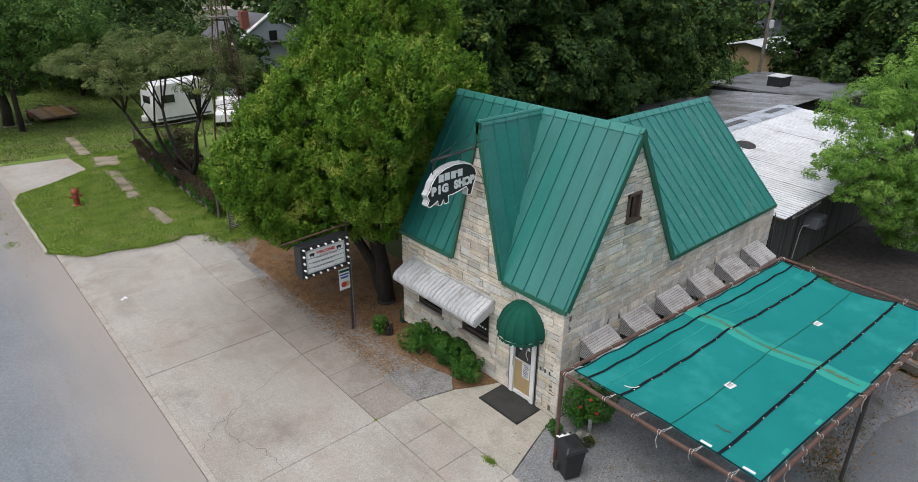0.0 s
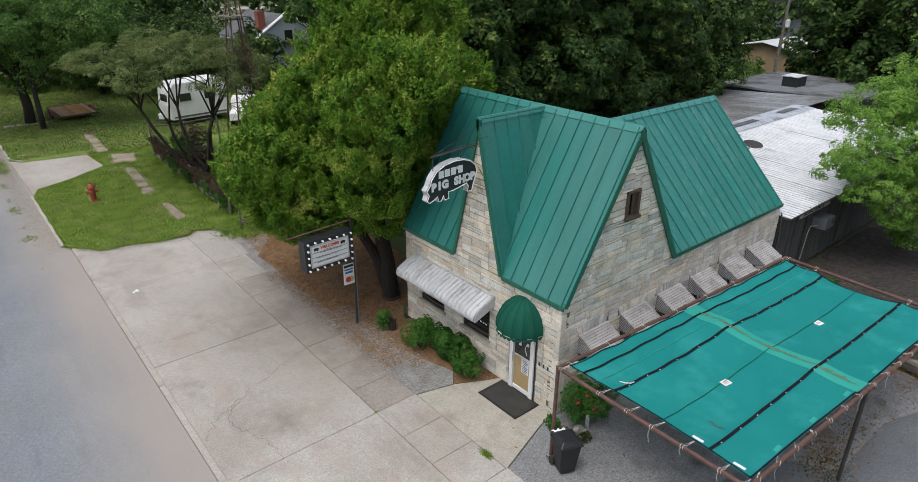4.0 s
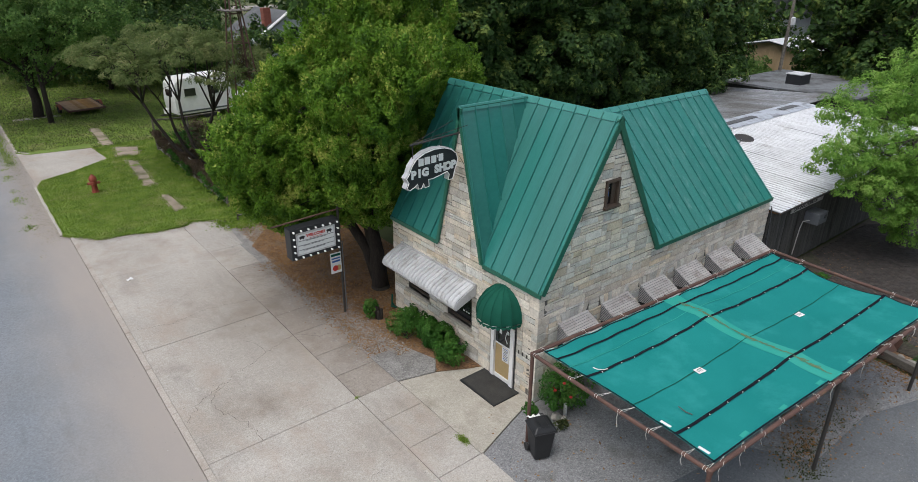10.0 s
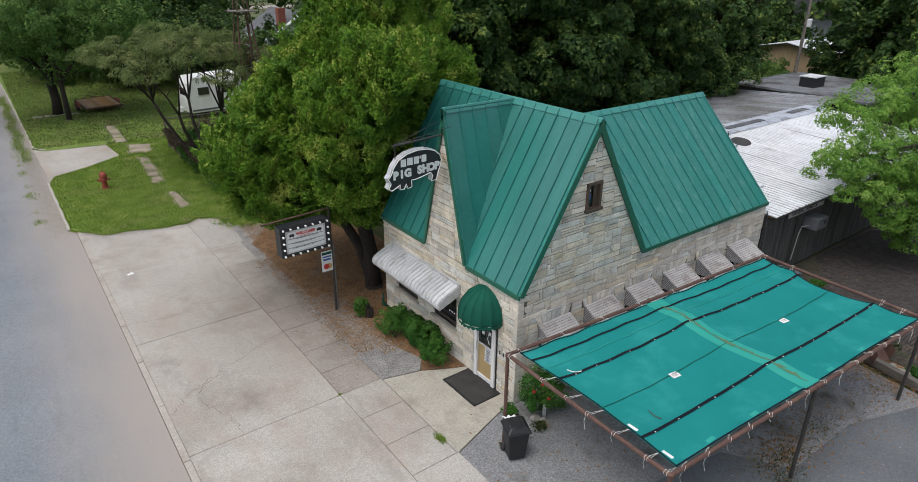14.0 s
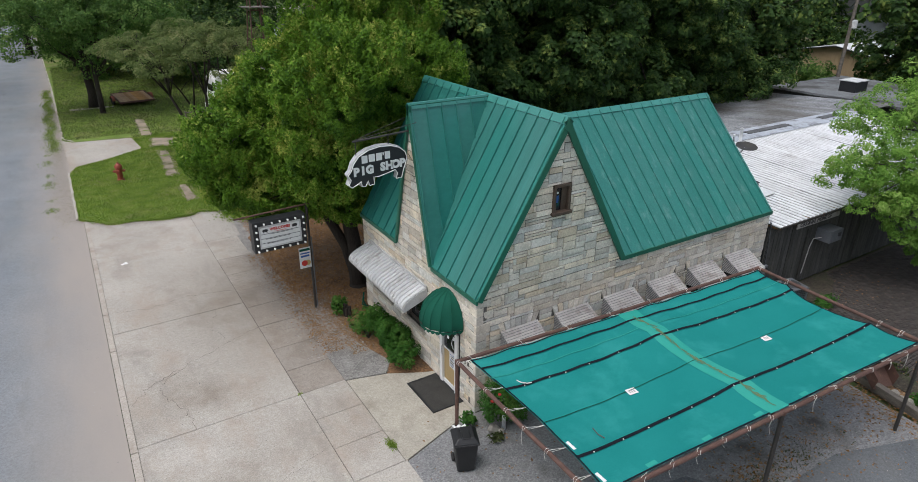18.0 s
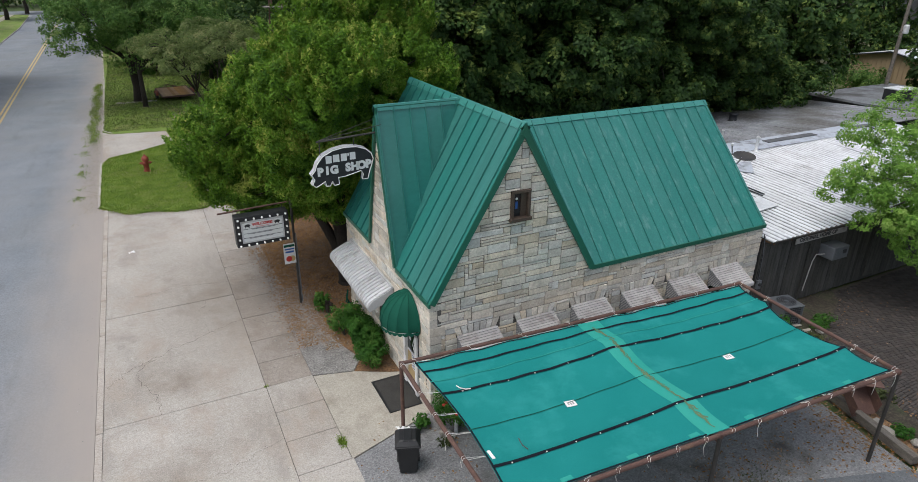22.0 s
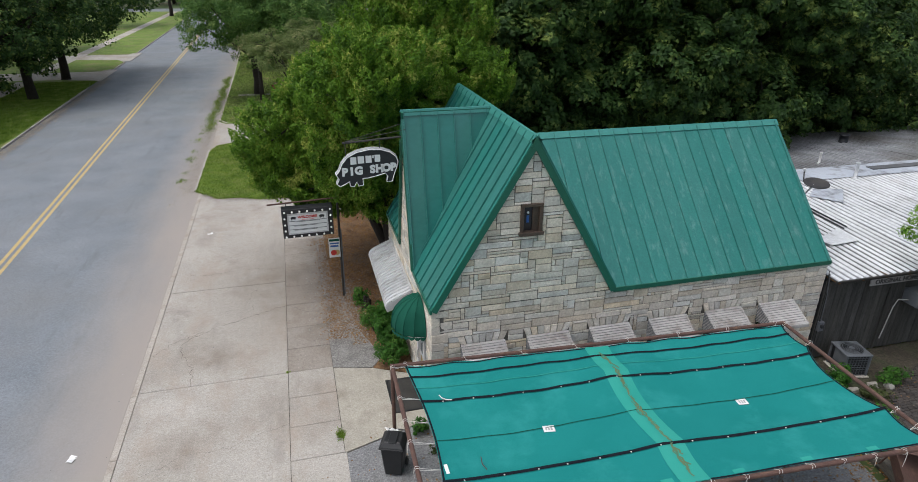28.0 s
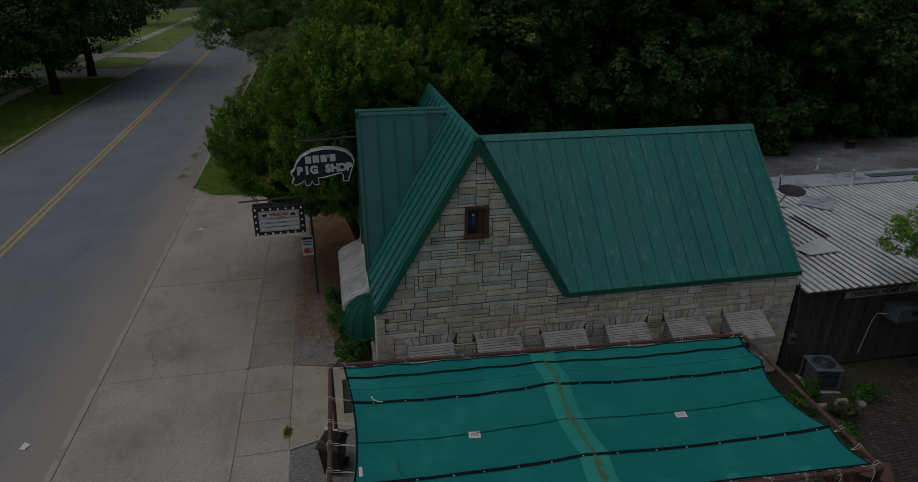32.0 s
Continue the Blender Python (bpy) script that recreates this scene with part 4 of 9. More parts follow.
def roof_plane(name, o, u, v, poly, pitch, label, start=0.0, skin=None):
    """poly in (u, v) metres; panels run along v with a raised seam at each edge."""
    o, u, v = Vector(o), Vector(u).normalized(), Vector(v).normalized()
    n = u.cross(v).normalized()
    if n.z < 0:
        n = -n
    deck = Geo().prism([o + u * a + v * b - n * 0.06 for a, b in poly], n * 0.05).obj(name, GREEN_TRIM, shop, label, solid=1)
    lo, hi = min(p[0] for p in poly), max(p[0] for p in poly)
    k = math.floor((lo - start) / pitch)
    while start + k * pitch < hi:
        a, b = start + k * pitch, start + (k + 1) * pitch
        k += 1
        q = clip(clip(poly, 1, 0, b), -1, 0, -a)
        if len(q) < 3 or area2(q) < 0.003:
            continue
        g = Geo().prism([o + u * x + v * y - n * 0.008 for x, y in q], n * 0.016)
        edge = [y for x, y in q if abs(x - a) < 1e-4]
        if len(edge) >= 2 and max(edge) - min(edge) > 0.05 and a > lo + 0.02:
            y0, y1 = min(edge), max(edge)
            c = o + u * a
            g.prism([c + v * y0 - u * 0.012, c + v * y0 + u * 0.012, c + v * y1 + u * 0.012, c + v * y1 - u * 0.012], n * 0.056)
        g.obj("roof_panel", skin or GREEN_ROOF, deck)
    return deck


def trim(pts, w, h, name="trim", mat=GREEN_TRIM, parent=None):
    g = Geo()
    for a, b in zip(pts, pts[1:]):
        a, b = Vector(a), Vector(b)
        d = (b - a).normalized()
        sd = d.cross(UP).normalized() if abs(d.z) < 0.99 else Vector((1, 0, 0))
        nn = sd.cross(d)
        g.prism([a - sd * w / 2 - nn * h / 2, a + sd * w / 2 - nn * h / 2, b + sd * w / 2 - nn * h / 2, b - sd * w / 2 - nn * h / 2], nn * h)
    return g.obj(name, mat, parent or shop, solid=1)


SL = math.hypot(2.66, RIDGE - EAVE)
OV = 0.07
vf = Vector((2.66, 0, RIDGE - EAVE))
roof_plane("roof_front", (-0.02, 0, EAVE), (0, 1, 0), vf, [(-OV, 0), (FY - FH, 0), (FY, SL), (-OV, SL)], 0.49, "green standing-seam metal roof slope", 0.52)
roof_plane("roof_front_far", (-0.02, 0, EAVE), (0, 1, 0), vf, [(FY + FH, 0), (L1 + OV, 0), (L1 + OV, SL), (FY, SL)], 0.49, "green standing-seam metal roof slope", 0.15)
roof_plane("roof_main_rear", (W1 + 0.02, 0, EAVE), (0, 1, 0), Vector((-2.66, 0, RIDGE - EAVE)), [(-OV, 0), (L1 + OV, 0), (L1 + OV, SL), (-OV, SL)], 0.49, "green standing-seam metal roof slope")
SL2 = math.hypot(FH, RIDGE - EAVE)
roof_plane("roof_gablet_south", (0, FY - FH, EAVE), (1, 0, 0), Vector((0, FH, RIDGE - EAVE)), [(-OV, 0), (0.0, 0), (2.66, SL2), (-OV, SL2)], 0.49, "steep green standing-seam roof slope of the front gable")
roof_plane("roof_gablet_north", (0, FY + FH, EAVE), (1, 0, 0), Vector((0, -FH, RIDGE - EAVE)), [(-OV, 0), (0.0, 0), (2.66, SL2), (-OV, SL2)], 0.49, "steep green standing-seam roof slope of the front gable")
SL3 = math.hypot(YR, RIDGE2 - EAVE)
roof_plane("roof_wing_south", (0, -0.02, EAVE), (1, 0, 0), Vector((0, YR, RIDGE2 - EAVE)), [(5.3, 0), (X2 + OV, 0), (X2 + OV, SL3), (3.2, SL3)], 0.50, "weathered green standing-seam roof of the rear wing", 5.17, WING_ROOF)
roof_plane("roof_wing_north", (0, 7.1, EAVE), (1, 0, 0), Vector((0, -YR, RIDGE2 - EAVE)), [(5.3, 0), (X2 + OV, 0), (X2 + OV, SL3), (3.2, SL3)], 0.50, "green standing-seam roof of the rear wing", 5.17)
# ridge caps, rake and eave trims
def ridge_cap(a, b, downs, w=0.21):
    """A folded cap along the ridge from a to b: one leaf down each slope."""
    a, b = Vector(a), Vector(b)
    g = Geo()
    for d in downs:
        d = Vector(d).normalized() * w
        n = (b - a).cross(d).normalized()
        n = n if n.z > 0 else -n
        g.prism([a, b, b + d, a + d], n * 0.035)
    return g.obj("ridge_cap", GREEN_CAP, shop, "pale green folded ridge cap", solid=1)


DW = (2.66, 0, EAVE - RIDGE)
ridge_cap((2.66, -OV - 0.02, RIDGE + 0.03), (2.66, L1 + OV, RIDGE + 0.03), (DW, (-2.66, 0, EAVE - RIDGE)))
ridge_cap((-OV - 0.02, FY, RIDGE + 0.03), (2.55, FY, RIDGE + 0.03), ((0, FH, EAVE - RIDGE), (0, -FH, EAVE - RIDGE)), 0.17)
ridge_cap((3.25, YR, RIDGE2 + 0.03), (X2 + OV, YR, RIDGE2 + 0.03), ((0, YR, EAVE - RIDGE2), (0, -YR, EAVE - RIDGE2)))


def rake(a, b, inward, w=0.17):
    """A board under the roof edge from a to b, facing outwards."""
    a, b, inward = Vector(a), Vector(b), Vector(inward)
    d = (b - a).normalized()
    dn = inward.cross(d).normalized()
    if dn.z > 0:
        dn = -dn
    return Geo().prism([a, b, b + dn * w, a + dn * w], inward.normalized() * 0.07).obj("rake_trim", GREEN_TRIM, shop, solid=1)


rake((-0.03, -OV - 0.02, EAVE), (2.66, -OV - 0.02, RIDGE), (0, 1, 0))
rake((W1 + 0.03, -OV - 0.02, EAVE), (2.66, -OV - 0.02, RIDGE), (0, 1, 0))
rake((-OV - 0.02, FY - FH - 0.01, EAVE), (-OV - 0.02, FY, RIDGE), (1, 0, 0), 0.11)
rake((-OV - 0.02, FY + FH + 0.01, EAVE), (-OV - 0.02, FY, RIDGE), (1, 0, 0), 0.11)
rake((X2 + OV, -0.03, EAVE), (X2 + OV, YR, RIDGE2), (-1, 0, 0), 0.15)
rake((X2 + OV, 7.1, EAVE), (X2 + OV, YR, RIDGE2), (-1, 0, 0), 0.15)
for nm, a, b in (("eave_trim", (-0.03, -OV, EAVE - 0.05), (-0.03, FY - FH, EAVE - 0.05)), ("eave_trim", (-0.03, FY + FH, EAVE - 0.05), (-0.03, L1 + OV, EAVE - 0.05)), ("eave_trim", (5.28, -0.03, EAVE - 0.05), (X2 + OV, -0.03, EAVE - 0.05))):
    trim([a, b], 0.06, 0.13, nm)

Geo().prism([(2.52, -OV - 0.03, RIDGE - 0.22), (2.66, -OV - 0.03, RIDGE + 0.02), (2.80, -OV - 0.03, RIDGE - 0.22), (2.66, -OV - 0.03, RIDGE - 0.36)], (0, 0.06, 0)).obj("rake_peak", GREEN_TRIM, shop, solid=1)

# small window in the side gable
x0, x1, z0, z1 = SW
g = Geo()
for c, sz in (((x0 + 0.045, 0.02, (z0 + z1) / 2), (0.09, 0.16, z1 - z0)), ((x1 - 0.045, 0.02, (z0 + z1) / 2), (0.09, 0.16, z1 - z0)), ((2.665, 0.02, z1 - 0.04), (x1 - x0, 0.17, 0.08)), ((2.665, -0.01, z0 + 0.045), (x1 - x0 + 0.06, 0.22, 0.09))):
    g.box(c, sz)
gw = g.obj("window", WOOD_FRAME, shop, "small dark wooden window in the gable", bevel=0.008)
Geo().box((2.665, 0.09, (z0 + z1) / 2), (x1 - x0 - 0.16, 0.012, z1 - z0 - 0.14)).obj("pane", GLASS, gw)
Geo().box((2.80, 0.06, 6.0), (0.17, 0.03, z1 - z0 - 0.16)).obj("casement", WOOD_FRAME, gw, bevel=0.005)
Geo().box((2.60, 0.078, 5.98), (0.07, 0.008, 0.2)).obj("glass_panel", BLUE, gw, "small blue glass panel")
Geo().lathe((0, 0, 0), [(0.001, -0.004), (0.035, -0.003), (0.035, 0.003), (0.001, 0.004)], 10, Matrix.Translation((2.60, 0.076, 6.16)) @ Matrix.Rotation(radians(90), 4, "X")).obj("ornament", WHITE, gw, "small white ornament")

# stone facing, placed last on the walls
wedges = []
for x in SX:
    c = x + AW_W / 2
    n = 7
    for i in range(n):
        t0, t1 = -0.6 + 1.2 * i / n, -0.6 + 1.2 * (i + 1) / n
        hz = 0.35
        wedges.append([(c + t0, 2.36), (c + t1, 2.36), (c + t1 * 1.22, 2.36 + hz), (c + t0 * 1.22, 2.36 + hz)])
hs = SIDE_HOLES + [SW] + [(x - 0.05, x + AW_W + 0.05, 2.36, 2.73) for x in SX]
s = (RIDGE - 0.12 - 3.6) / 2.66
cutL, cutR = (-s, 1, 3.6), (s, 1, 3.6 + s * 5.32)
stones(wall_side, [(X2, 0.0, 3.59, []), (5.32, 3.6, 8.1, [cutL, cutR])], hs, wedges, lambda u, v, d: (u, 0.03 - d, v), lambda u, v: math.hypot(u - 2.5, v - 4.2), 3)
sf = (RIDGE - 0.2 - 3.6) / FH
stones(wall_front, [(L1, 0.0, 3.59, []), (FY + FH, 3.6, 8.0, [(-sf, 1, 3.6 - sf * (FY - FH)), (sf, 1, 3.6 + sf * (FY + FH)), (-1, 0, -(FY - FH))])], FRONT_HOLES, [], lambda u, v, d: (0.03 - d, u, v), lambda u, v: math.hypot(u - 2.0, v - 2.5), 5)

rq = random.Random(14)
z = 0.0
while z < 3.56:
    h = min(rq.choice((0.18, 0.26, 0.26, 0.34)), 3.6 - z)
    l = rq.choice((0.24, 0.36, 0.48))
    Geo().box((-0.018 + l / 2, -0.018 + (0.6 - l) / 2, z + h / 2), (l, 0.6 - l, h - 0.012)).obj("quoin", STONE, wall_side, bevel=0.014)
    z += h

# ---------- trees ----------
def leaf_mesh(name, pts, size, mat, parent, droop=0.0, aspect=0.45, label="", seed=1, grow=None, slim=False):
    """Small folded leaves, each its own island; pts holds a place and a facing for each (n x 6), or a place alone."""
    r = np.random.RandomState(seed)
    n = len(pts)
    k = pts[:, 3:] if pts.shape[1] == 6 else r.normal(size=(n, 3))
    pts = pts[:, :3]
    k = k / (np.linalg.norm(k, axis=1)[:, None] + 1e-9)
    d = r.normal(size=(n, 3)) if grow is None else grow.copy()
    d[:, 2] -= droop * 1.6
    d -= k * (d * k).sum(1)[:, None]
    d /= np.linalg.norm(d, axis=1)[:, None] + 1e-9
    w = np.cross(k, d)
    L = (size * r.uniform(0.6, 1.35, n))[:, None]
    e = 3 if slim else 4
    V = np.empty((n, e, 3), np.float32)
    if slim:
        V[:, 0] = pts - d * L * 0.4 - w * L * aspect * 0.5
        V[:, 1] = pts - d * L * 0.4 + w * L * aspect * 0.5
        V[:, 2] = pts + d * L * 0.6
    else:
        V[:, 0] = pts - d * L * 0.5
        V[:, 1] = pts + w * L * aspect * 0.5 + k * L * 0.1
        V[:, 2] = pts + d * L * 0.5
        V[:, 3] = pts - w * L * aspect * 0.5 + k * L * 0.1
    me = bpy.data.meshes.new(name)
    me.vertices.add(e * n)
    me.vertices.foreach_set("co", V.ravel())
    me.loops.add(e * n)
    me.loops.foreach_set("vertex_index", np.arange(e * n, dtype=np.int32))
    me.polygons.add(n)
    me.polygons.foreach_set("loop_start", np.arange(0, e * n, e, dtype=np.int32))
    me.polygons.foreach_set("loop_total", np.full(n, e, np.int32))
    me.materials.append(mat)
    me.update(calc_edges=True)
    ob = new(name, me)
    if parent:
        ob.parent = parent
        ob.matrix_parent_inverse = Matrix.Translation(-parent.location) if parent.type == "EMPTY" else Matrix()
    if label:
        ob["label"] = label
    return ob


def crown_points(blobs, count, sub, seed, shell=0.55, flat=0.8, zmin=-9, lean=0.45, bell=0.3):
    """Leaves on tufts of radius sub, which stand on the outer shells of a set of blobs (x, y, z, rx, ry, rz): a place and a facing each."""
    r = np.random.RandomState(seed)
    vol = np.array([b[3] * b[4] + b[4] * b[5] + b[3] * b[5] for b in blobs], float)
    per = (count * vol / vol.sum()).astype(int)
    out = []
    B = np.array(blobs, float)
    for b, n, area in zip(B, per, vol):
        nc = max(4, int(3.4 * area / (sub * sub * 2.2)))
        d = r.normal(size=(nc, 3))
        d /= np.linalg.norm(d, axis=1)[:, None]
        rad = (shell + (1.04 - shell) * r.uniform(0, 1, nc) ** 0.45) * r.uniform(0.9, 1.08, nc)
        c = b[:3] + d * rad[:, None] * b[3:6]
        deep = np.zeros(nc, bool)
        for q in B:
            if q is not b:
                deep |= (((c - q[:3]) / q[3:6]) ** 2).sum(1) < 0.5
        keep = ~deep | (r.uniform(size=nc) < 0.3)
        c, d = c[keep], d[keep]
        if not len(c):
            continue
        idx = r.randint(0, len(c), n)
        u = r.normal(size=(n, 3)) + d[idx] * 0.7 + np.array([0, 0, 0.35])
        u /= np.linalg.norm(u, axis=1)[:, None]
        big = (sub * r.uniform(0.55, 1.35, len(c)))[idx]
        off = u * (big * r.uniform(0.35, 1.0, n) ** 0.5)[:, None]
        off[:, 2] = off[:, 2] * flat - bell * (off[:, 0] ** 2 + off[:, 1] ** 2) / big
        out.append(np.concatenate([c[idx] + off, u + d[idx] * 0.4 + r.normal(size=(n, 3)) * lean + np.array([0, 0, 0.65])], 1))
    p = np.concatenate(out)
    return p[p[:, 2] > zmin]


def limbs(base, top, targets, r0, seed, forks=2):
    r = random.Random(seed)
    g = Geo()
    base, top = Vector(base), Vector(top)
    pts = [base.lerp(top, i / 6) + Vector((r.uniform(-1, 1), r.uniform(-1, 1), 0)) * r0 * 0.35 * (0 < i < 6) for i in range(7)]
    g.tube([base - Vector((0, 0, 0.15)), base + Vector((0, 0, 0.12))], r0 * 1.5, 9, r0 * 1.15)
    g.tube(pts, r0 * 1.15, 9, r0 * 0.4)
    for tx in targets:
        t = Vector(tx)
        k = r.uniform(0.35, 0.95)
        s0 = base.lerp(top, k)
        mid = s0.lerp(t, 0.5) + Vector((r.uniform(-0.4, 0.4), r.uniform(-0.4, 0.4), r.uniform(0.0, 0.5)))
        g.tube([s0, s0.lerp(mid, 0.5) + Vector((0, 0, 0.1)), mid, t], r0 * 0.42, 6, r0 * 0.08)
        for _ in range(forks):
            e = mid + (t - mid) * r.uniform(0.3, 0.8) + Vector((r.uniform(-1, 1), r.uniform(-1, 1), r.uniform(-0.3, 0.9)))
            g.tube([mid, mid.lerp(e, 0.5) + Vector((0, 0, 0.12)), e], r0 * 0.18, 5, r0 * 0.04)
    return g


def tree(name, label, base, blobs, trunk_top, r0, count, size, leaf, bark=BARK, seed=1, droop=0.1, clump=0.7, shell=0.55, aspect=0.5, group="", zmin=-9, slim=False):
    t = empty(name, label, "tree", group, at=base)
    limbs(base, trunk_top, [b[:3] for b in blobs], r0, seed).obj("trunk", bark, t, smooth=True)
    leaf_mesh("crown", crown_points(blobs, count, clump, seed, shell, zmin=zmin), size, leaf, t, droop, aspect, seed=seed, slim=slim)
    return t


def blob_set(c, R, H, n, seed, rb=0.42):
    """A rough crown: n blobs spread through an ellipsoid of radius R and half height H."""
    r = random.Random(seed)
    out = []
    for i in range(n):
        a = 2.399963 * i
        q = math.sqrt((i + 0.5) / n)
        z = r.uniform(-0.75, 0.8) * math.sqrt(1 - 0.6 * q * q)
        k = R * rb * r.uniform(0.75, 1.25)
        out.append((c[0] + math.cos(a) * q * R * 0.75, c[1] + math.sin(a) * q * R * 0.75, c[2] + z * H, k, k, k * 0.8))
    return out


CED = [(0.3, 10.9, 6.2, 3.7, 2.8, 2.8), (-3.9, 9.9, 5.9, 1.3, 1.2, 1.3), (-3.6, 9.8, 4.8, 1.15, 1.1, 1.2), (-2.8, 12.0, 4.9, 1.6, 1.5, 1.8), (-2.5, 11.4, 7.0, 1.1, 1.1, 1.0), (-1.5, 10.4, 7.6, 1.6, 1.5, 1.5), (-1.0, 9.2, 5.5, 1.8, 1.2, 1.8), (-2.3, 9.4, 4.2, 1.3, 1.0, 1.1), (0.6, 9.0, 5.1, 1.3, 0.9, 1.3), (-0.6, 9.2, 4.2, 1.2, 0.9, 1.2), (0.6, 9.0, 4.2, 1.0, 0.7, 1.0), (1.4, 8.4, 5.2, 0.9, 0.7, 1.1), (-1.6, 11.5, 3.4, 1.8, 1.2, 1.3), (0.6, 12.0, 3.6, 2.0, 1.4, 1.6), (1.7, 8.6, 6.5, 1.3, 0.9, 1.6), (1.9, 8.0, 7.4, 0.8, 0.6, 1.0), (1.0, 8.0, 5.9, 0.8, 0.6, 1.0), (0.3, 8.1, 4.9, 0.7, 0.55, 0.8), (3.8, 8.9, 8.1, 1.4, 1.0, 1.1), (2.9, 8.7, 8.4, 1.2, 0.9, 1.1), (2.6, 10.5, 8.9, 2.0, 1.8, 1.5), (0.6, 10.3, 8.8, 1.9, 1.8, 1.5), (-0.9, 10.8, 8.9, 1.0, 1.0, 1.0), (3.5, 10.3, 10.1, 1.3, 1.3, 1.2), (2.0, 10.6, 10.6, 1.7, 1.6, 1.4), (0.4, 10.8, 10.2, 1.3, 1.3, 1.2), (1.4, 11.2, 11.8, 1.6, 1.6, 1.4), (1.6, 11.3, 13.2, 1.1, 1.1, 1.1), (1.5, 13.3, 5.6, 2.2, 1.7, 2.4), (-0.9, 13.3, 5.2, 1.9, 1.6, 2.1), (-0.7, 7.95, 6.2, 0.75, 0.6, 1.1), (-0.5, 7.9, 4.9, 0.7, 0.55, 0.9), (0.4, 7.9, 7.5, 0.8, 0.5, 1.0), (0.1, 8.5, 3.6, 0.9, 0.7, 0.7), (1.3, 7.65, 7.7, 0.8, 0.6, 0.85), (0.4, 7.5, 6.8, 0.65, 0.55, 0.8), (-0.4, 7.55, 5.8, 0.6, 0.5, 0.75), (-0.6, 6.7, 7.8, 0.9, 0.7, 0.8), (-1.0, 6.6, 6.4, 0.7, 0.6, 0.8), (-1.0, 7.0, 5.0, 0.55, 0.5, 0.7), (0.3, 6.2, 8.9, 0.85, 0.75, 0.65), (-0.4, 5.75, 8.6, 0.65, 0.6, 0.55), (0.9, 7.0, 9.2, 0.9, 0.7, 0.8), (-1.1, 6.0, 7.4, 0.6, 0.55, 0.7), (-1.9, 6.9, 8.1, 1.0, 0.8, 0.9), (-1.8, 7.0, 6.6, 0.9, 0.7, 0.9), (-1.6, 7.3, 5.2, 0.8, 0.6, 0.8), (-0.8, 6.3, 9.4, 0.9, 0.7, 0.7)]


def sprays(blobs, count, per, seed, zmin):
    """Flame-shaped upright sprays on the outer shells of the blobs: a place, a facing and a growing direction for each scale leaf."""
    r = np.random.RandomState(seed)
    B = np.array(blobs, float)
    area = B[:, 3] * B[:, 4] + B[:, 4] * B[:, 5] + B[:, 3] * B[:, 5]
    C, D = [], []
    for b, a in zip(B, area):
        n = int(count / per * 1.5 * a / area.sum()) + 4
        d = r.normal(size=(n, 3))
        d /= np.linalg.norm(d, axis=1)[:, None]
        c = b[:3] + d * (0.68 + 0.32 * r.uniform(0, 1, n) ** 0.6)[:, None] * b[3:6]
        deep = np.zeros(n, bool)
        for q in B:
            if q is not b:
                deep |= (((c - q[:3]) / q[3:6]) ** 2).sum(1) < 0.5
        keep = ~deep | (r.uniform(size=n) < 0.22)
        C.append(c[keep])
        D.append(d[keep])
    C, D = np.concatenate(C), np.concatenate(D)
    idx = r.randint(0, len(C), count)
    axis = D * np.array([0.6, 0.6, 0.3]) + np.array([0, 0, 0.75]) + r.normal(0, 0.2, D.shape)
    axis /= np.linalg.norm(axis, axis=1)[:, None]
    H, R = r.uniform(0.3, 0.85, len(C)), r.uniform(0.11, 0.25, len(C))
    t = r.uniform(0, 1, count) ** 0.8
    rad = r.normal(size=(count, 3))
    ax = axis[idx]
    rad -= ax * (rad * ax).sum(1)[:, None]
    rad /= np.linalg.norm(rad, axis=1)[:, None]
    w = R[idx] * np.sin(math.pi * np.clip(0.16 + 0.84 * t, 0, 1)) ** 0.8
    p = C[idx] + ax * ((t - 0.35) * H[idx])[:, None] + rad * (w * r.uniform(0.55, 1.0, count) ** 0.5)[:, None]
    k = rad + D[idx] * 0.4 + np.array([0, 0, 0.45]) + r.normal(0, 0.45, p.shape)
    g = ax * 0.8 + rad * 0.6 + r.normal(0, 0.42, p.shape)
    ok = p[:, 2] > zmin
    return np.concatenate([p, k], 1)[ok], g[ok]


ced = empty("cedar_tree", "large bushy green cedar beside the restaurant", "tree", at=(0.35, 9.0, 0.0))
limbs((0.35, 9.0, 0.0), (0.5, 10.8, 8.5), [b[:3] for b in CED], 0.3, 21).obj("trunk", BARK, ced, smooth=True)
Geo().tube([(0.5, 9.3, -0.1), (0.1, 9.5, 1.6), (-0.9, 10.3, 4.0), (-1.9, 10.8, 6.0)], 0.26, 9, 0.1).obj("trunk", BARK, ced, smooth=True)
spray, grow = sprays(CED, 800000, 140, 21, 1.9)
leaf_mesh("crown", spray, 0.092, CEDAR_LEAF, ced, 0, 0.58, seed=21, grow=grow, slim=True)

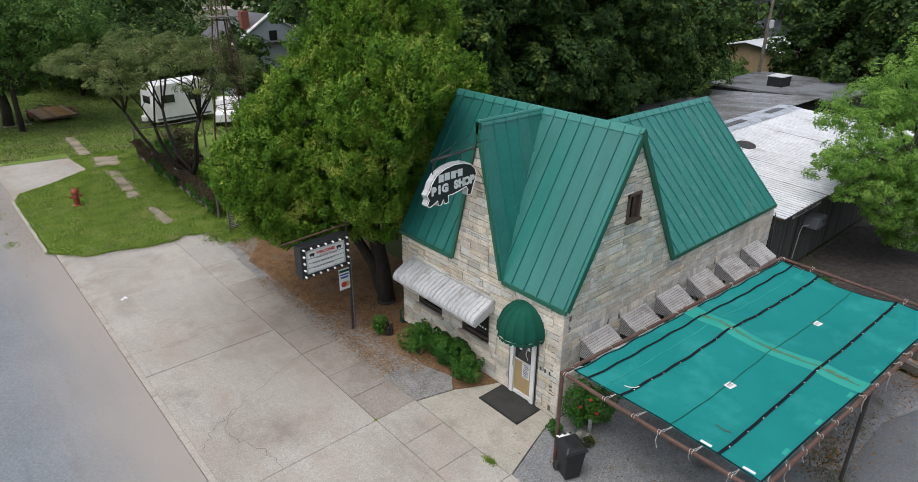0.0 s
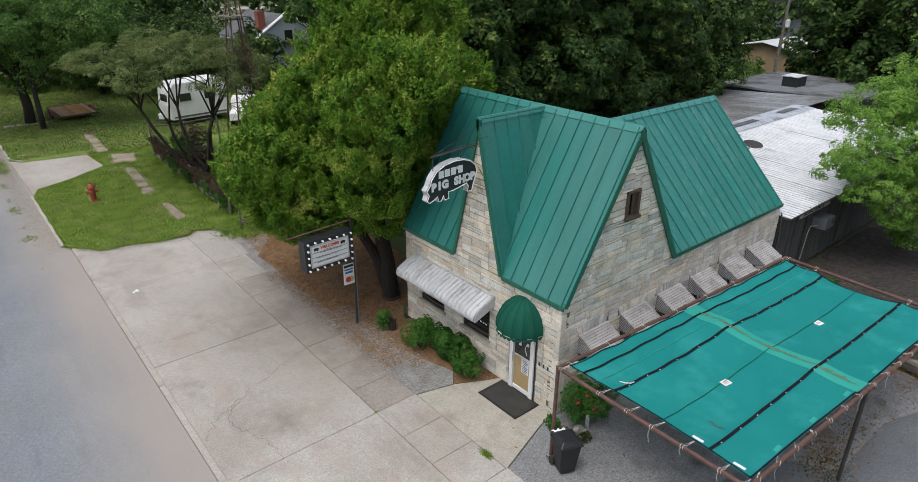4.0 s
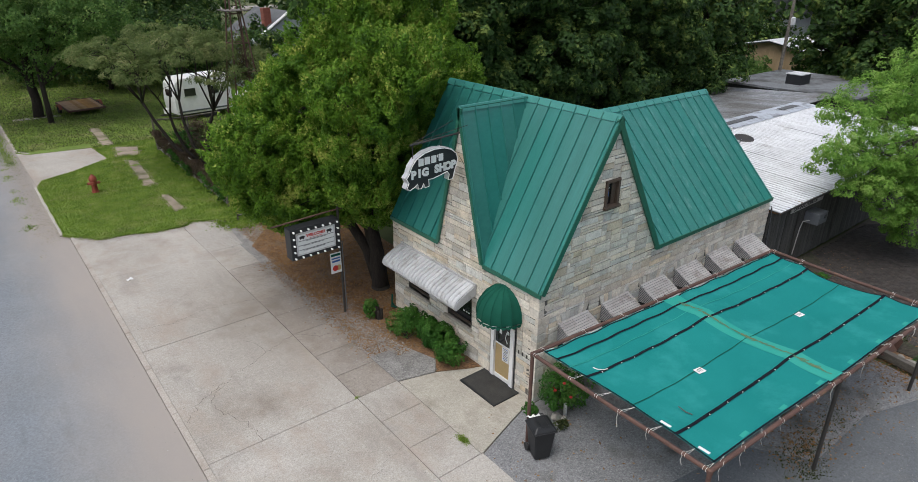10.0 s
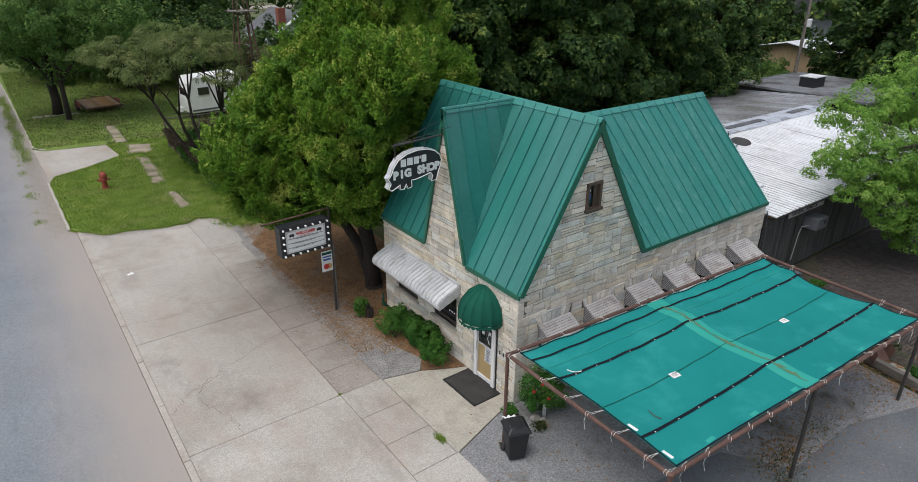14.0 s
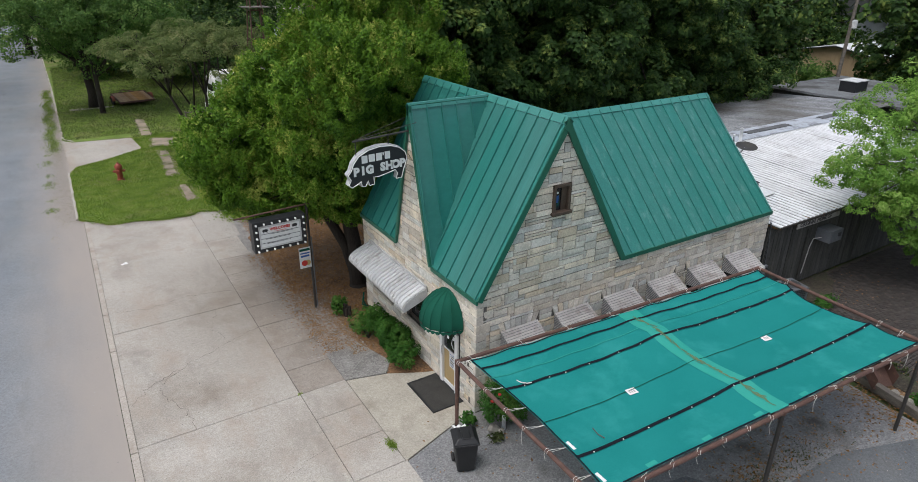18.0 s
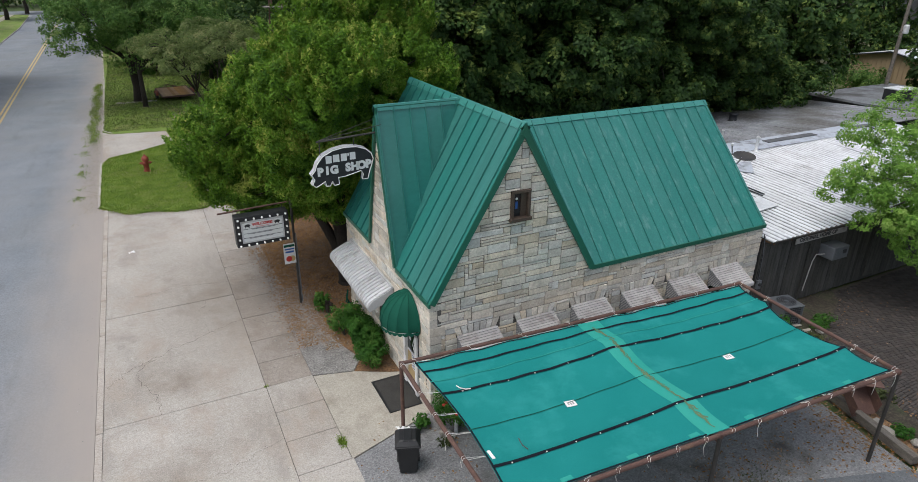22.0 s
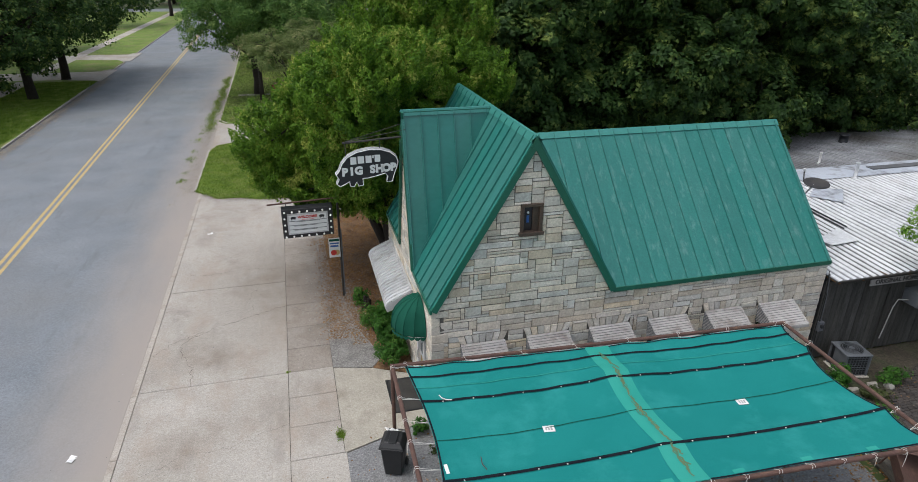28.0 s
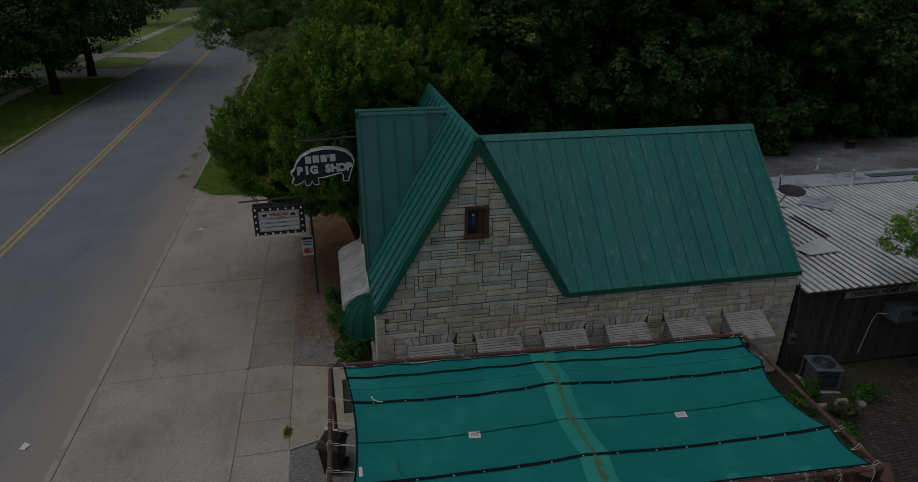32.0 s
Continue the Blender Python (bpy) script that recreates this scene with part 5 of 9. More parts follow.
# ---------- background trees ----------
def big_tree(x, y, H, R, seed, count, leaf=DARK_LEAF, size=0.34, zc=None, name="shade_tree", label="tall dark-leaved shade tree", r0=0.35, n=15, hh=None, group="trees behind the building", aspect=0.75, zmin=0.1, slim=False):
    zc = zc or H * 0.54
    hh = hh or H * 0.46
    return tree(name, label, (x, y, 0.0), blob_set((x, y, zc), R, hh, n, seed), (x, y, H * 0.7), r0, count, size, leaf, BARK, seed, 0.25, 0.62 if size < 0.3 else 1.0 if size < 0.5 else 1.8, 0.5, aspect, group, zmin, slim)


BACK = [(8, 16.3, 14, 5.2, 130000), (15, 16.8, 15, 5.4, 130000), (22, 17.8, 15, 5.6, 130000), (29.5, 19.5, 14, 5.2, 80000), (18, 25, 17, 6.5, 12000), (11, 25, 16, 5.5, 10000), (27, 28, 17, 6.5, 12000), (36, 25, 16, 5.5, 14000), (42, 35, 17, 6.5, 12000), (32, 37, 18, 7, 11000), (20, 38, 18, 7, 9000), (57, 11, 13, 5, 12000), (50, 8.5, 12, 4.5, 16000), (53.5, 14.2, 12, 3.9, 16000), (66, 44, 17, 7, 7000), (50, -3, 13, 6, 9000), (42, 21.5, 13, 4.5, 16000), (72, 36, 15, 6, 5000), (88, 42, 18, 8, 5000)]
for i, (x, y, H, R, n) in enumerate(BACK):
    big_tree(x, y, H, R, 50 + i, n, size=0.2 if i < 4 else 0.36, n=22 if i < 4 else 14, zmin=3.3 if i < 3 else 0.1, aspect=0.9 if i < 4 else 0.75, slim=i < 4)

for i, (x, y, H, R_) in enumerate(((20.5, 18.4, 6.5, 2.8), (25.5, 18.0, 6.5, 3.0), (30.5, 17.6, 6.5, 3.0), (35.0, 17.4, 6.0, 2.8))):
    big_tree(x, y, H, R_, 70 + i, 13000, size=0.19, n=12, name="understory_tree", label="low dark-leaved tree hanging over the annex roof", r0=0.12)

for i, (x, y, H, R_) in enumerate(((1.5, 62, 9, 5.5), (8, 58, 9, 5.0), (-3.5, 70, 9, 5.0), (12, 66, 10, 5.5), (-1, 79, 8, 5.5), (6, 77, 8, 5.5), (15, 75, 9, 6.0))):
    big_tree(x, y, H, R_, 80 + i, 10000, size=0.28, n=14, zc=H * 0.45, name="yard_tree", label="low spreading tree at the back of the lawn", group="trees behind the lawn", r0=0.2)

big_tree(11.4, 46, 7.4, 2.7, 89, 10000, size=0.24, n=12, zc=4.0, name="yard_tree", label="low dark tree in front of the house", group="trees behind the lawn", r0=0.14)
big_tree(14.6, 40, 10.5, 2.7, 88, 16000, leaf=STREET_LEAF, size=0.2, n=12, zc=6.2, name="yard_tree", label="bright green tree beside the house gable", group="trees behind the lawn", r0=0.16)

for x, y, H, R_ in ((74, 34.5, 12, 5.0), (84, 24.0, 12, 4.5)):
    big_tree(x, y, H, R_, 96 + int(x), 7000, size=0.4, n=12, name="yard_tree", label="dark tree behind the metal building", group="trees round the metal building")
big_tree(57.4, 24.6, 2.8, 2.6, 95, 6000, leaf=STREET_LEAF, size=0.2, n=9, zc=1.4, name="yard_bush", label="bright green bush beside the metal building", group="trees round the metal building", r0=0.06)

# woods that close the distance
for i, (x, y, R) in enumerate([(30, 75, 12), (6, 72, 9), (18, 95, 14), (45, 60, 12), (70, 50, 13), (85, 25, 13), (80, 0, 13), (70, -25, 12), (0, 110, 13), (-2, 140, 10), (6, 165, 12), (-14, 205, 12), (-35, 210, 14), (10, 205, 14), (-50, 190, 12)]):
    big_tree(x, y, R * 1.3, R, 90 + i, 3500, size=1.0, n=10, name="distant_tree", label="distant dark green tree", group="distant trees", r0=0.5)

# ---------- corrugated shed behind ----------
shed = empty("wooden_annex", "dark weathered board annex with corrugated metal roof", "building", at=(0, 0, 0))
SXA, SXB, SYR, SZR, SYE, SZE = 12.84, 33.0, 7.85, 3.54, -0.45, 3.14


def corrugated(name, x0, x1, ya, za, yb, zb, mat, label, width=1.08, amp=0.034, pitch=0.27):
    holder = None
    x = x0
    while x < x1 - 0.05:
        xe = min(x1, x + width)
        nn = int((xe - x) / pitch * 6)
        dz = rnd.uniform(-0.008, 0.008)
        ext = rnd.uniform(-0.05, 0.05)
        g = Geo()
        for k, (yy, zz) in enumerate(((ya - ext, za + ext * 0.4), ((ya + yb) / 2, (za + zb) / 2 + rnd.uniform(-0.02, 0.02)), (yb, zb))):
            for i in range(nn + 1):
                xx = x + (xe - x) * i / nn
                g.v.append((xx, yy, zz + dz + amp * math.cos(2 * math.pi * xx / pitch)))
        for k in range(2):
            for i in range(nn):
                a = k * (nn + 1) + i
                g.f.append((a, a + 1, a + nn + 2, a + nn + 1))
        if holder is None:
            holder = Geo().prism([(x0, ya + 0.05, za - 0.07), (x1, ya + 0.05, za - 0.07), (x1, yb, zb - 0.07), (x0, yb, zb - 0.07)], (0, 0, 0.03)).obj(name, WOOD_DARK, shed, label, solid=1)
        g.obj("roof_sheet", mat, holder, smooth=True)
        x = xe + 0.0


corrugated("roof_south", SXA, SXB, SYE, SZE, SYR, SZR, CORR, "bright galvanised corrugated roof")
corrugated("roof_north", SXA, 38.0, SYR, SZR, 16.4, 2.92, CORR_DARK, "dark blotchy corrugated roof slope")
Geo().prism([(SXA, SYR - 0.72, SZR + 0.01), (SXA, SYR, SZR + 0.075), (SXA, SYR + 0.78, SZR + 0.015), (SXA, SYR, SZR - 0.02)], (SXB - SXA, 0, 0)).obj("ridge_flashing", ROLL_ROOF, shed, "patched grey roll-roofing ridge cap", solid=1)

# ---------- lettering ----------
def text(name, s, size, m, mat, parent, depth=0.006, bold=0.0, align="CENTER", label=""):
    cu = bpy.data.curves.new(name, "FONT")
    cu.body, cu.size, cu.align_x, cu.align_y, cu.extrude, cu.offset = s, size, align, "CENTER", depth, bold
    cu.resolution_u = 3
    tmp = bpy.data.objects.new(name, cu)
    me = bpy.data.meshes.new_from_object(tmp)
    bpy.data.objects.remove(tmp)
    me.materials.clear()
    me.materials.append(mat)
    me.transform(m)
    ob = new(name, me)
    ob.parent = parent
    ob.matrix_parent_inverse = Matrix.Translation(-parent.location) if parent.type == "EMPTY" else Matrix()
    if label:
        ob["label"] = label
    return ob


def face_south(x, y, z, rz=0.0):
    return Matrix.Translation((x, y, z)) @ Matrix.Rotation(radians(rz), 4, "Z") @ Matrix.Rotation(radians(90), 4, "X")


# ---------- doors, windows, awnings of the restaurant ----------
for x0, x1, z0, z1 in SIDE_HOLES:
    xm, zm, w, h = (x0 + x1) / 2, (z0 + z1) / 2, x1 - x0, z1 - z0
    g = Geo()
    for c, sz in (((x0 + 0.03, 0.16, zm), (0.06, 0.08, h)), ((x1 - 0.03, 0.16, zm), (0.06, 0.08, h)), ((xm, 0.16, z0 + 0.03), (w, 0.08, 0.06)), ((xm, 0.16, z1 - 0.03), (w, 0.08, 0.06)), ((xm, 0.16, zm), (w, 0.05, 0.05))):
        g.box(c, sz)
    wd = g.obj("window", WHITE, shop, "white sash window under a metal awning")
    for k in (-1, 1):
        Geo().box((xm, 0.17, zm + k * h / 4), (w - 0.13, 0.01, h / 2 - 0.08)).obj("pane", GLASS, wd)
    Geo().box((xm, 0.0, z0 - 0.035), (w + 0.1, 0.16, 0.07)).obj("sill", CONCRETE_NEW, wd, bevel=0.01)
for y0, y1, z0, z1 in FRONT_HOLES[1:]:
    ym, zm, w, h = (y0 + y1) / 2, (z0 + z1) / 2, y1 - y0, z1 - z0
    g = Geo()
    for c, sz in (((0.18, y0 + 0.03, zm), (0.08, 0.06, h)), ((0.18, y1 - 0.03, zm), (0.08, 0.06, h)), ((0.18, ym, z0 + 0.03), (0.08, w, 0.06)), ((0.18, ym, z1 - 0.03), (0.08, w, 0.06))):
        g.box(c, sz)
    wd = g.obj("window", WOOD_FRAME, shop, "dark front window with a stone sill")
    Geo().box((0.19, ym, zm), (0.01, w - 0.1, h - 0.1)).obj("pane", GLASS, wd)
    Geo().box((0.0, ym, z0 - 0.045), (0.2, w + 0.2, 0.09)).obj("sill", CONCRETE_NEW, wd, "tan stone window sill", bevel=0.012)
    for k in range(3):
        Geo().box((0.15, y0 + 0.25 + 0.13 * k, zm - 0.22), (0.006, 0.07, 0.05)).obj("sticker", WHITE, wd)

# white glazed entrance door in black jambs
dy0, dy1 = 0.86, 1.92
g = Geo()
g.box((0.08, dy0 + 0.035, 1.2), (0.14, 0.07, 2.4)).box((0.08, dy1 - 0.035, 1.2), (0.14, 0.07, 2.4)).box((0.08, 1.39, 2.41), (0.2, 1.06, 0.07))
jamb = g.obj("door_frame", BLACK, shop, "black door frame")
g = Geo()
for c, sz in (((0.0, dy0 + 0.105, 1.06), (0.09, 0.15, 2.06)), ((0.0, dy1 - 0.105, 1.06), (0.09, 0.15, 2.06)), ((0.03, 1.39, 0.09), (0.06, 0.92, 0.13)), ((0.03, 1.39, 2.05), (0.06, 0.92, 0.1)), ((0.03, 1.39, 1.28), (0.05, 0.72, 0.035))):
    g.box(c, sz)
door = g.obj("door", WHITE, shop, "white framed glass entrance door", bevel=0.006)
Geo().box((0.045, 1.39, 1.65), (0.012, 0.72, 0.72)).obj("pane", GLASS, door)
Geo().box((0.045, 1.39, 0.71), (0.016, 0.72, 1.12)).obj("kick_panel", TAN, door, "tan lower door panel")
Geo().tube([(-0.03, 1.74, 1.0), (-0.06, 1.74, 1.04), (-0.06, 1.74, 1.3), (-0.03, 1.74, 1.34)], 0.012, 8).obj("handle", ALU, door, "brass pull handle")
notice = Geo().box((0.03, 1.28, 0.98), (0.006, 0.3, 0.5)).obj("notice", CREAM, door, "printed paper notice of opening hours")
for k in range(8):
    Geo().box((0.025, 1.28 + rnd.uniform(-0.02, 0.02), 1.19 - 0.058 * k), (0.003, rnd.uniform(0.14, 0.25), 0.022)).obj("print_bar", BLUE if k % 3 == 0 else BLACK, notice)
Geo().box((0.032, 1.52, 1.72), (0.006, 0.1, 0.14)).obj("sticker", WHITE, door)
Geo().box((0.032, 1.2, 1.8), (0.006, 0.09, 0.11)).obj("sticker", CREAM, door)
Geo().tube([(0.03, 1.22, 1.42), (0.02, 1.3, 1.6), (0.03, 1.26, 1.78)], 0.012, 6).obj("door_ornament", WHITE, door)
for k in range(3):
    Geo().box((-0.035, 0.66 - 0.17 * k, 1.47), (0.012, 0.05, 0.12)).obj("number_bar", DARK_IRON, shop, "dark metal number plate")
mat_ = Geo().box((-0.52, 1.38, 0.022), (1.02, 1.62, 0.024)).obj("door_mat", MAT_RUBBER, bevel=0.006)
tagged(mat_, "large dark rubber door mat with a rim", "door mat")
g = Geo()
for c, sz in (((-1.0, 1.38, 0.03), (0.06, 1.62, 0.012)), ((-0.04, 1.38, 0.03), (0.06, 1.62, 0.012)), ((-0.52, 0.6, 0.03), (0.9, 0.06, 0.012)), ((-0.52, 2.16, 0.03), (0.9, 0.06, 0.012))):
    g.box(c, sz)
g.obj("rim", BLACK_PLASTIC, mat_)

# white ribbed aluminium awning over the front windows
fa = empty("front_awning", "long white ribbed aluminium awning with rolled edge", "awning", at=(0, 5, 2.9))
PROF = [(-0.02, 2.83), (-0.35, 2.70), (-0.62, 2.58), (-0.75, 2.50), (-0.83, 2.40), (-0.85, 2.29), (-0.81, 2.20)]
ny = 23
for i in range(ny):
    ya, yb = 2.68 + (6.76 - 2.68) * i / ny, 2.68 + (6.76 - 2.68) * (i + 1) / ny
    prof2 = [(ya, 0.0), (ya + 0.010, 0.030), (ya + 0.030, 0.030), (ya + 0.042, -0.006), (yb, 0.0)]
    g = Geo()
    for x, z in PROF:
        for y, h in prof2:
            g.v.append((x - h * 0.5, y, z + h))
    for a in range(len(PROF) - 1):
        for b in range(4):
            q = a * 5 + b
            g.f.append((q, q + 1, q + 6, q + 5))
    g.obj("awning_pan", ALU, fa)
for y in (2.66, 6.78):
    Geo().prism([(x, y - 0.01, z) for x, z in PROF] + [(-0.02, y - 0.01, 2.5)], (0, 0.02, 0)).obj("end_panel", ALU, fa, solid=1)
Geo().box((-0.03, 4.72, 2.86), (0.06, 4.14, 0.06)).obj("wall_bracket", ALU, fa)

# six small slatted window awnings along the side wall
def slat_awning(x):
    a = empty("window_awning", "small dirty white slatted aluminium window awning", "awning", "window awnings along the side wall", at=(x + AW_W / 2, 0, 2.4))
    n, out, fall = 11, 0.78, 0.42
    P, D = Vector((0, -0.03, 2.45)), Vector((0, -out, -fall))
    nrm = Vector((0, -fall, out)).normalized()
    for i in range(n):
        p, q = P + D * (i / n), P + D * ((i + 0.86) / n) + nrm * 0.012
        g = Geo().prism([(x, p.y, p.z), (x + AW_W, p.y, p.z), (x + AW_W, q.y, q.z), (x, q.y, q.z)], nrm * 0.014)
        g.obj("slat", ALU_OLD, a, solid=1)
    Geo().prism([(x + 0.01, P.y, P.z - 0.012), (x + AW_W - 0.01, P.y, P.z - 0.012), (x + AW_W - 0.01, P.y + D.y, P.z + D.z - 0.012), (x + 0.01, P.y + D.y, P.z + D.z - 0.012)], (0, 0, 0.008)).obj("backing", AC_GREY, a, solid=1)
    for k in (0.07, AW_W - 0.07):
        Geo().prism([(x + k - 0.012, P.y, P.z + 0.026), (x + k + 0.012, P.y, P.z + 0.026), (x + k + 0.012, P.y + D.y, P.z + D.z + 0.026), (x + k - 0.012, P.y + D.y, P.z + D.z + 0.026)], nrm * 0.006).obj("tie_strip", ALU_OLD, a, solid=1)
    e = P + D
    lip = [(e.y, e.z + 0.025), (e.y - 0.03, e.z + 0.005), (e.y - 0.042, e.z - 0.04), (e.y - 0.04, e.z - 0.11), (e.y - 0.025, e.z - 0.11), (e.y - 0.02, e.z - 0.02)]
    Geo().prism([(x - 0.01, y, z) for y, z in lip], (AW_W + 0.02, 0, 0)).obj("front_lip", ALU_OLD, a, solid=1)
    for sx in (x + 0.006, x + AW_W - 0.016):
        cheek = [(P.y, P.z - 0.02), (e.y, e.z - 0.01), (e.y, e.z - 0.10), (P.y, e.z - 0.16)]
        pl = Geo().prism([(sx, y, z) for y, z in cheek], (0.01, 0, 0)).obj("side_panel", ALU_OLD, a, "dirty louvred side panel", solid=1)
        edge = -0.006 if sx < x + 0.1 else 0.010
        for k in range(-9, 9):
            c = 0.075 * k
            bar = clip(clip(cheek, -0.75, 1, 2.12 + c), 0.75, -1, -(2.085 + c))
            if len(bar) >= 3:
                Geo().prism([(sx + edge, y, z) for y, z in bar], (0.006, 0, 0)).obj("louvre", AC_GREY, pl, solid=1)
    return a


for x in SX:
    slat_awning(x)

# green canvas dome over the entrance
dome = empty("dome_awning", "dark green canvas dome awning with scalloped valance", "awning", at=(0, 1.37, 3.4))
DP = [(0.78, 2.44), (0.79, 2.55), (0.765, 2.75), (0.69, 2.96), (0.56, 3.14), (0.38, 3.28), (0.18, 3.36), (0.015, 3.39)]
SEG = 8
for s_ in range(SEG):
    a0, a1 = math.pi * s_ / SEG, math.pi * (s_ + 1) / SEG
    g = Geo()
    for r, z in DP:
        for k in range(5):
            a = a0 + (a1 - a0) * k / 4
            b = r * (1 - 0.05 * math.sin(math.pi * k / 4))
            g.v.append((-0.03 - b * 1.08 * math.sin(a), 1.37 + b * math.cos(a) * 0.97, z))
    for i in range(len(DP) - 1):
        for k in range(4):
            q = i * 5 + k
            g.f.append((q, q + 1, q + 6, q + 5))
    g.obj("canvas_gore", AWNING_GREEN, dome, smooth=True)
    g = Geo()
    for k in range(9):
        a = a0 + (a1 - a0) * k / 8
        for dz in (0.0, -0.05 - 0.06 * abs(math.sin(2 * math.pi * k / 8))):
            g.v.append((-0.03 - 0.785 * 1.08 * math.sin(a), 1.37 + 0.785 * math.cos(a) * 0.97, 2.445 + dz))
    for k in range(8):
        g.f.append((2 * k, 2 * k + 1, 2 * k + 3, 2 * k + 2))
    g.obj("valance", AWNING_GREEN, dome)
for s_ in range(SEG + 1):
    a = math.pi * s_ / SEG
    Geo().tube([(-0.035 - r * 1.085 * math.sin(a), 1.37 + r * 0.975 * math.cos(a), z) for r, z in DP], 0.012, 6).obj("rib", AWNING_GREEN, dome)

# ---------- hanging pig-shaped sign ----------
pig = empty("hanging_sign", "black pig-shaped neon shop sign hanging from an iron bracket", "sign", at=(-1.1, 3.5, 6.6))
outline = [(-1.93, 6.11), (-2.02, 6.19), (-1.95, 6.33), (-2.03, 6.48), (-1.93, 6.59), (-1.85, 6.79), (-1.68, 6.99), (-1.39, 7.13), (-1.04, 7.19), (-0.69, 7.17), (-0.42, 7.08), (-0.25, 6.93), (-0.19, 6.76), (-0.24, 6.59), (-0.31, 6.41), (-0.38, 6.17), (-0.55, 6.17), (-0.51, 6.33), (-0.58, 6.44), (-0.81, 6.38), (-1.1, 6.32), (-1.26, 6.32), (-1.25, 6.11), (-1.39, 6.09), (-1.44, 6.23), (-1.52, 6.09), (-1.63, 6.1), (-1.65, 6.25), (-1.79, 6.17)]
cabinet = Geo().prism([(x, 3.39, z) for x, z in outline], (0, 0.2, 0)).obj("cabinet", ALU, pig, "whitish sheet-metal sign cabinet", solid=1)
cx, cz = sum(p[0] for p in outline) / len(outline), sum(p[1] for p in outline) / len(outline)
for yy, sgn in ((3.388, -1), (3.592, 1)):
    Geo().prism([(cx + (x - cx) * 0.98, yy, cz + (z - cz) * 0.965) for x, z in outline], (0, 0.006 * sgn, 0)).obj("sign_face", BLACK, pig, "black painted sign face", solid=1)
ring = [(cx + (x - cx) * 0.975, 3.36, cz + (z - cz) * 0.965) for x, z in outline]
Geo().tube(ring + ring[:1], 0.014, 6).obj("neon_tube", WHITE, pig, "white glass neon outline")
for px, pz, w, h in ((0, 0, 0.17, 0.21), (0.215, 0.005, 0.18, 0.21), (0.435, 0.0, 0.17, 0.21), (0.565, 0.06, 0.04, 0.08), (0.69, 0.0, 0.16, 0.21)):
    Geo().box((-1.50 + px, 3.378, 6.86 + pz + px * 0.05), (w, 0.012, h), None).obj("name_bar", CREAM, pig, "flaking white name panel")
for i, ch in enumerate("PIG SHOP"):
    if ch != " ":
        text("letter", ch, 0.31, face_south(-1.76 + i * 0.2, 3.376, 6.53 + i * 0.010), CREAM, pig, 0.006, 0.02, label="flaking white painted letter")
Geo().tube([(0.12, 3.49, 7.47), (-1.78, 3.49, 7.36)], 0.028, 8).obj("bracket_arm", DARK_IRON, pig)
for dy in (-0.35, 0.35):
    Geo().tube([(-0.02, 3.49 + dy, 7.75), (-1.76, 3.49, 7.38)], 0.009, 6).obj("stay", DARK_IRON, pig)
for hx in (-1.7, -0.72):
    zt = 7.36 + (hx + 1.78) * 0.058
    Geo().tube([(hx, 3.49, zt), (hx, 3.49, 6.98 if hx < -1.5 else 7.12)], 0.014, 6).obj("hanger", DARK_IRON, pig)
Geo().tube([(-0.18, 3.36, 6.85), (-0.05, 3.3, 6.6), (0.0, 3.25, 6.35), (-0.01, 3.2, 6.75), (-0.01, 3.35, 7.0)], 0.008, 6).obj("cable", BLACK_PLASTIC, pig)

# ---------- marquee sign on a pole ----------
marq = empty("marquee_sign", "black marquee letter board with bulbs hung on a steel pole", "sign", at=(-1.757, 8.11, 0))
Geo().tube([(-1.757, 8.11, 0), (-1.757, 8.11, 4.75)], 0.045, 10).obj("pole", DARK_IRON, marq, "thin grey steel pole")
Geo().tube([(-1.70, 8.05, 0.1), (-1.70, 8.05, 2.9)], 0.02, 8).obj("conduit", AC_GREY, marq)
Geo().tube([(-1.6, 8.11, 4.12), (-4.25, 7.95, 4.08)], 0.032, 8).obj("arm", RUST, marq)
for hx in (-3.6, -2.1):
    Geo().tube([(hx, 7.98, 4.08), (hx, 7.98, 3.9)], 0.012, 6).obj("hanger", DARK_IRON, marq)
T = Matrix.Translation((-2.87, 7.62, 3.42)) @ rot_z(1.5)


BW, BH, BD = 1.80, 1.10, 0.42
Geo().box((0, BD / 2, 0), (BW, BD, BH), T).obj("cabinet", BLACK, marq, "black sheet-metal sign cabinet", bevel=0.012)
face = Geo().box((0, -0.006, -0.01), (1.34, 0.012, 0.70), T).obj("letter_board", CREAM, marq, "white letter board")
g = Geo()
for c, sz in (((-0.69, -0.012, -0.01), (0.05, 0.03, 0.78)), ((0.69, -0.012, -0.01), (0.05, 0.03, 0.78)), ((0, -0.012, 0.36), (1.42, 0.03, 0.05)), ((0, -0.012, -0.38), (1.42, 0.03, 0.05))):
    g.box(c, sz, T)
g.obj("board_frame", ALU, marq)
for zz in (0.10, -0.06, -0.22):
    Geo().box((0, -0.016, zz), (1.32, 0.006, 0.016), T).obj("letter_rail", AC_GREY, face)
    Geo().box((rnd.uniform(-0.2, 0.2), -0.016, zz - 0.03), (0.8, 0.004, 0.012), T).obj("letter_bar", BLACK, face)
text("welcome_letters", "WELCOME!", 0.135, T @ Matrix.Translation((0.0, -0.016, 0.235)) @ Matrix.Rotation(radians(90), 4, "X"), RED, face, 0.003, 0.006, label="red letters reading welcome")
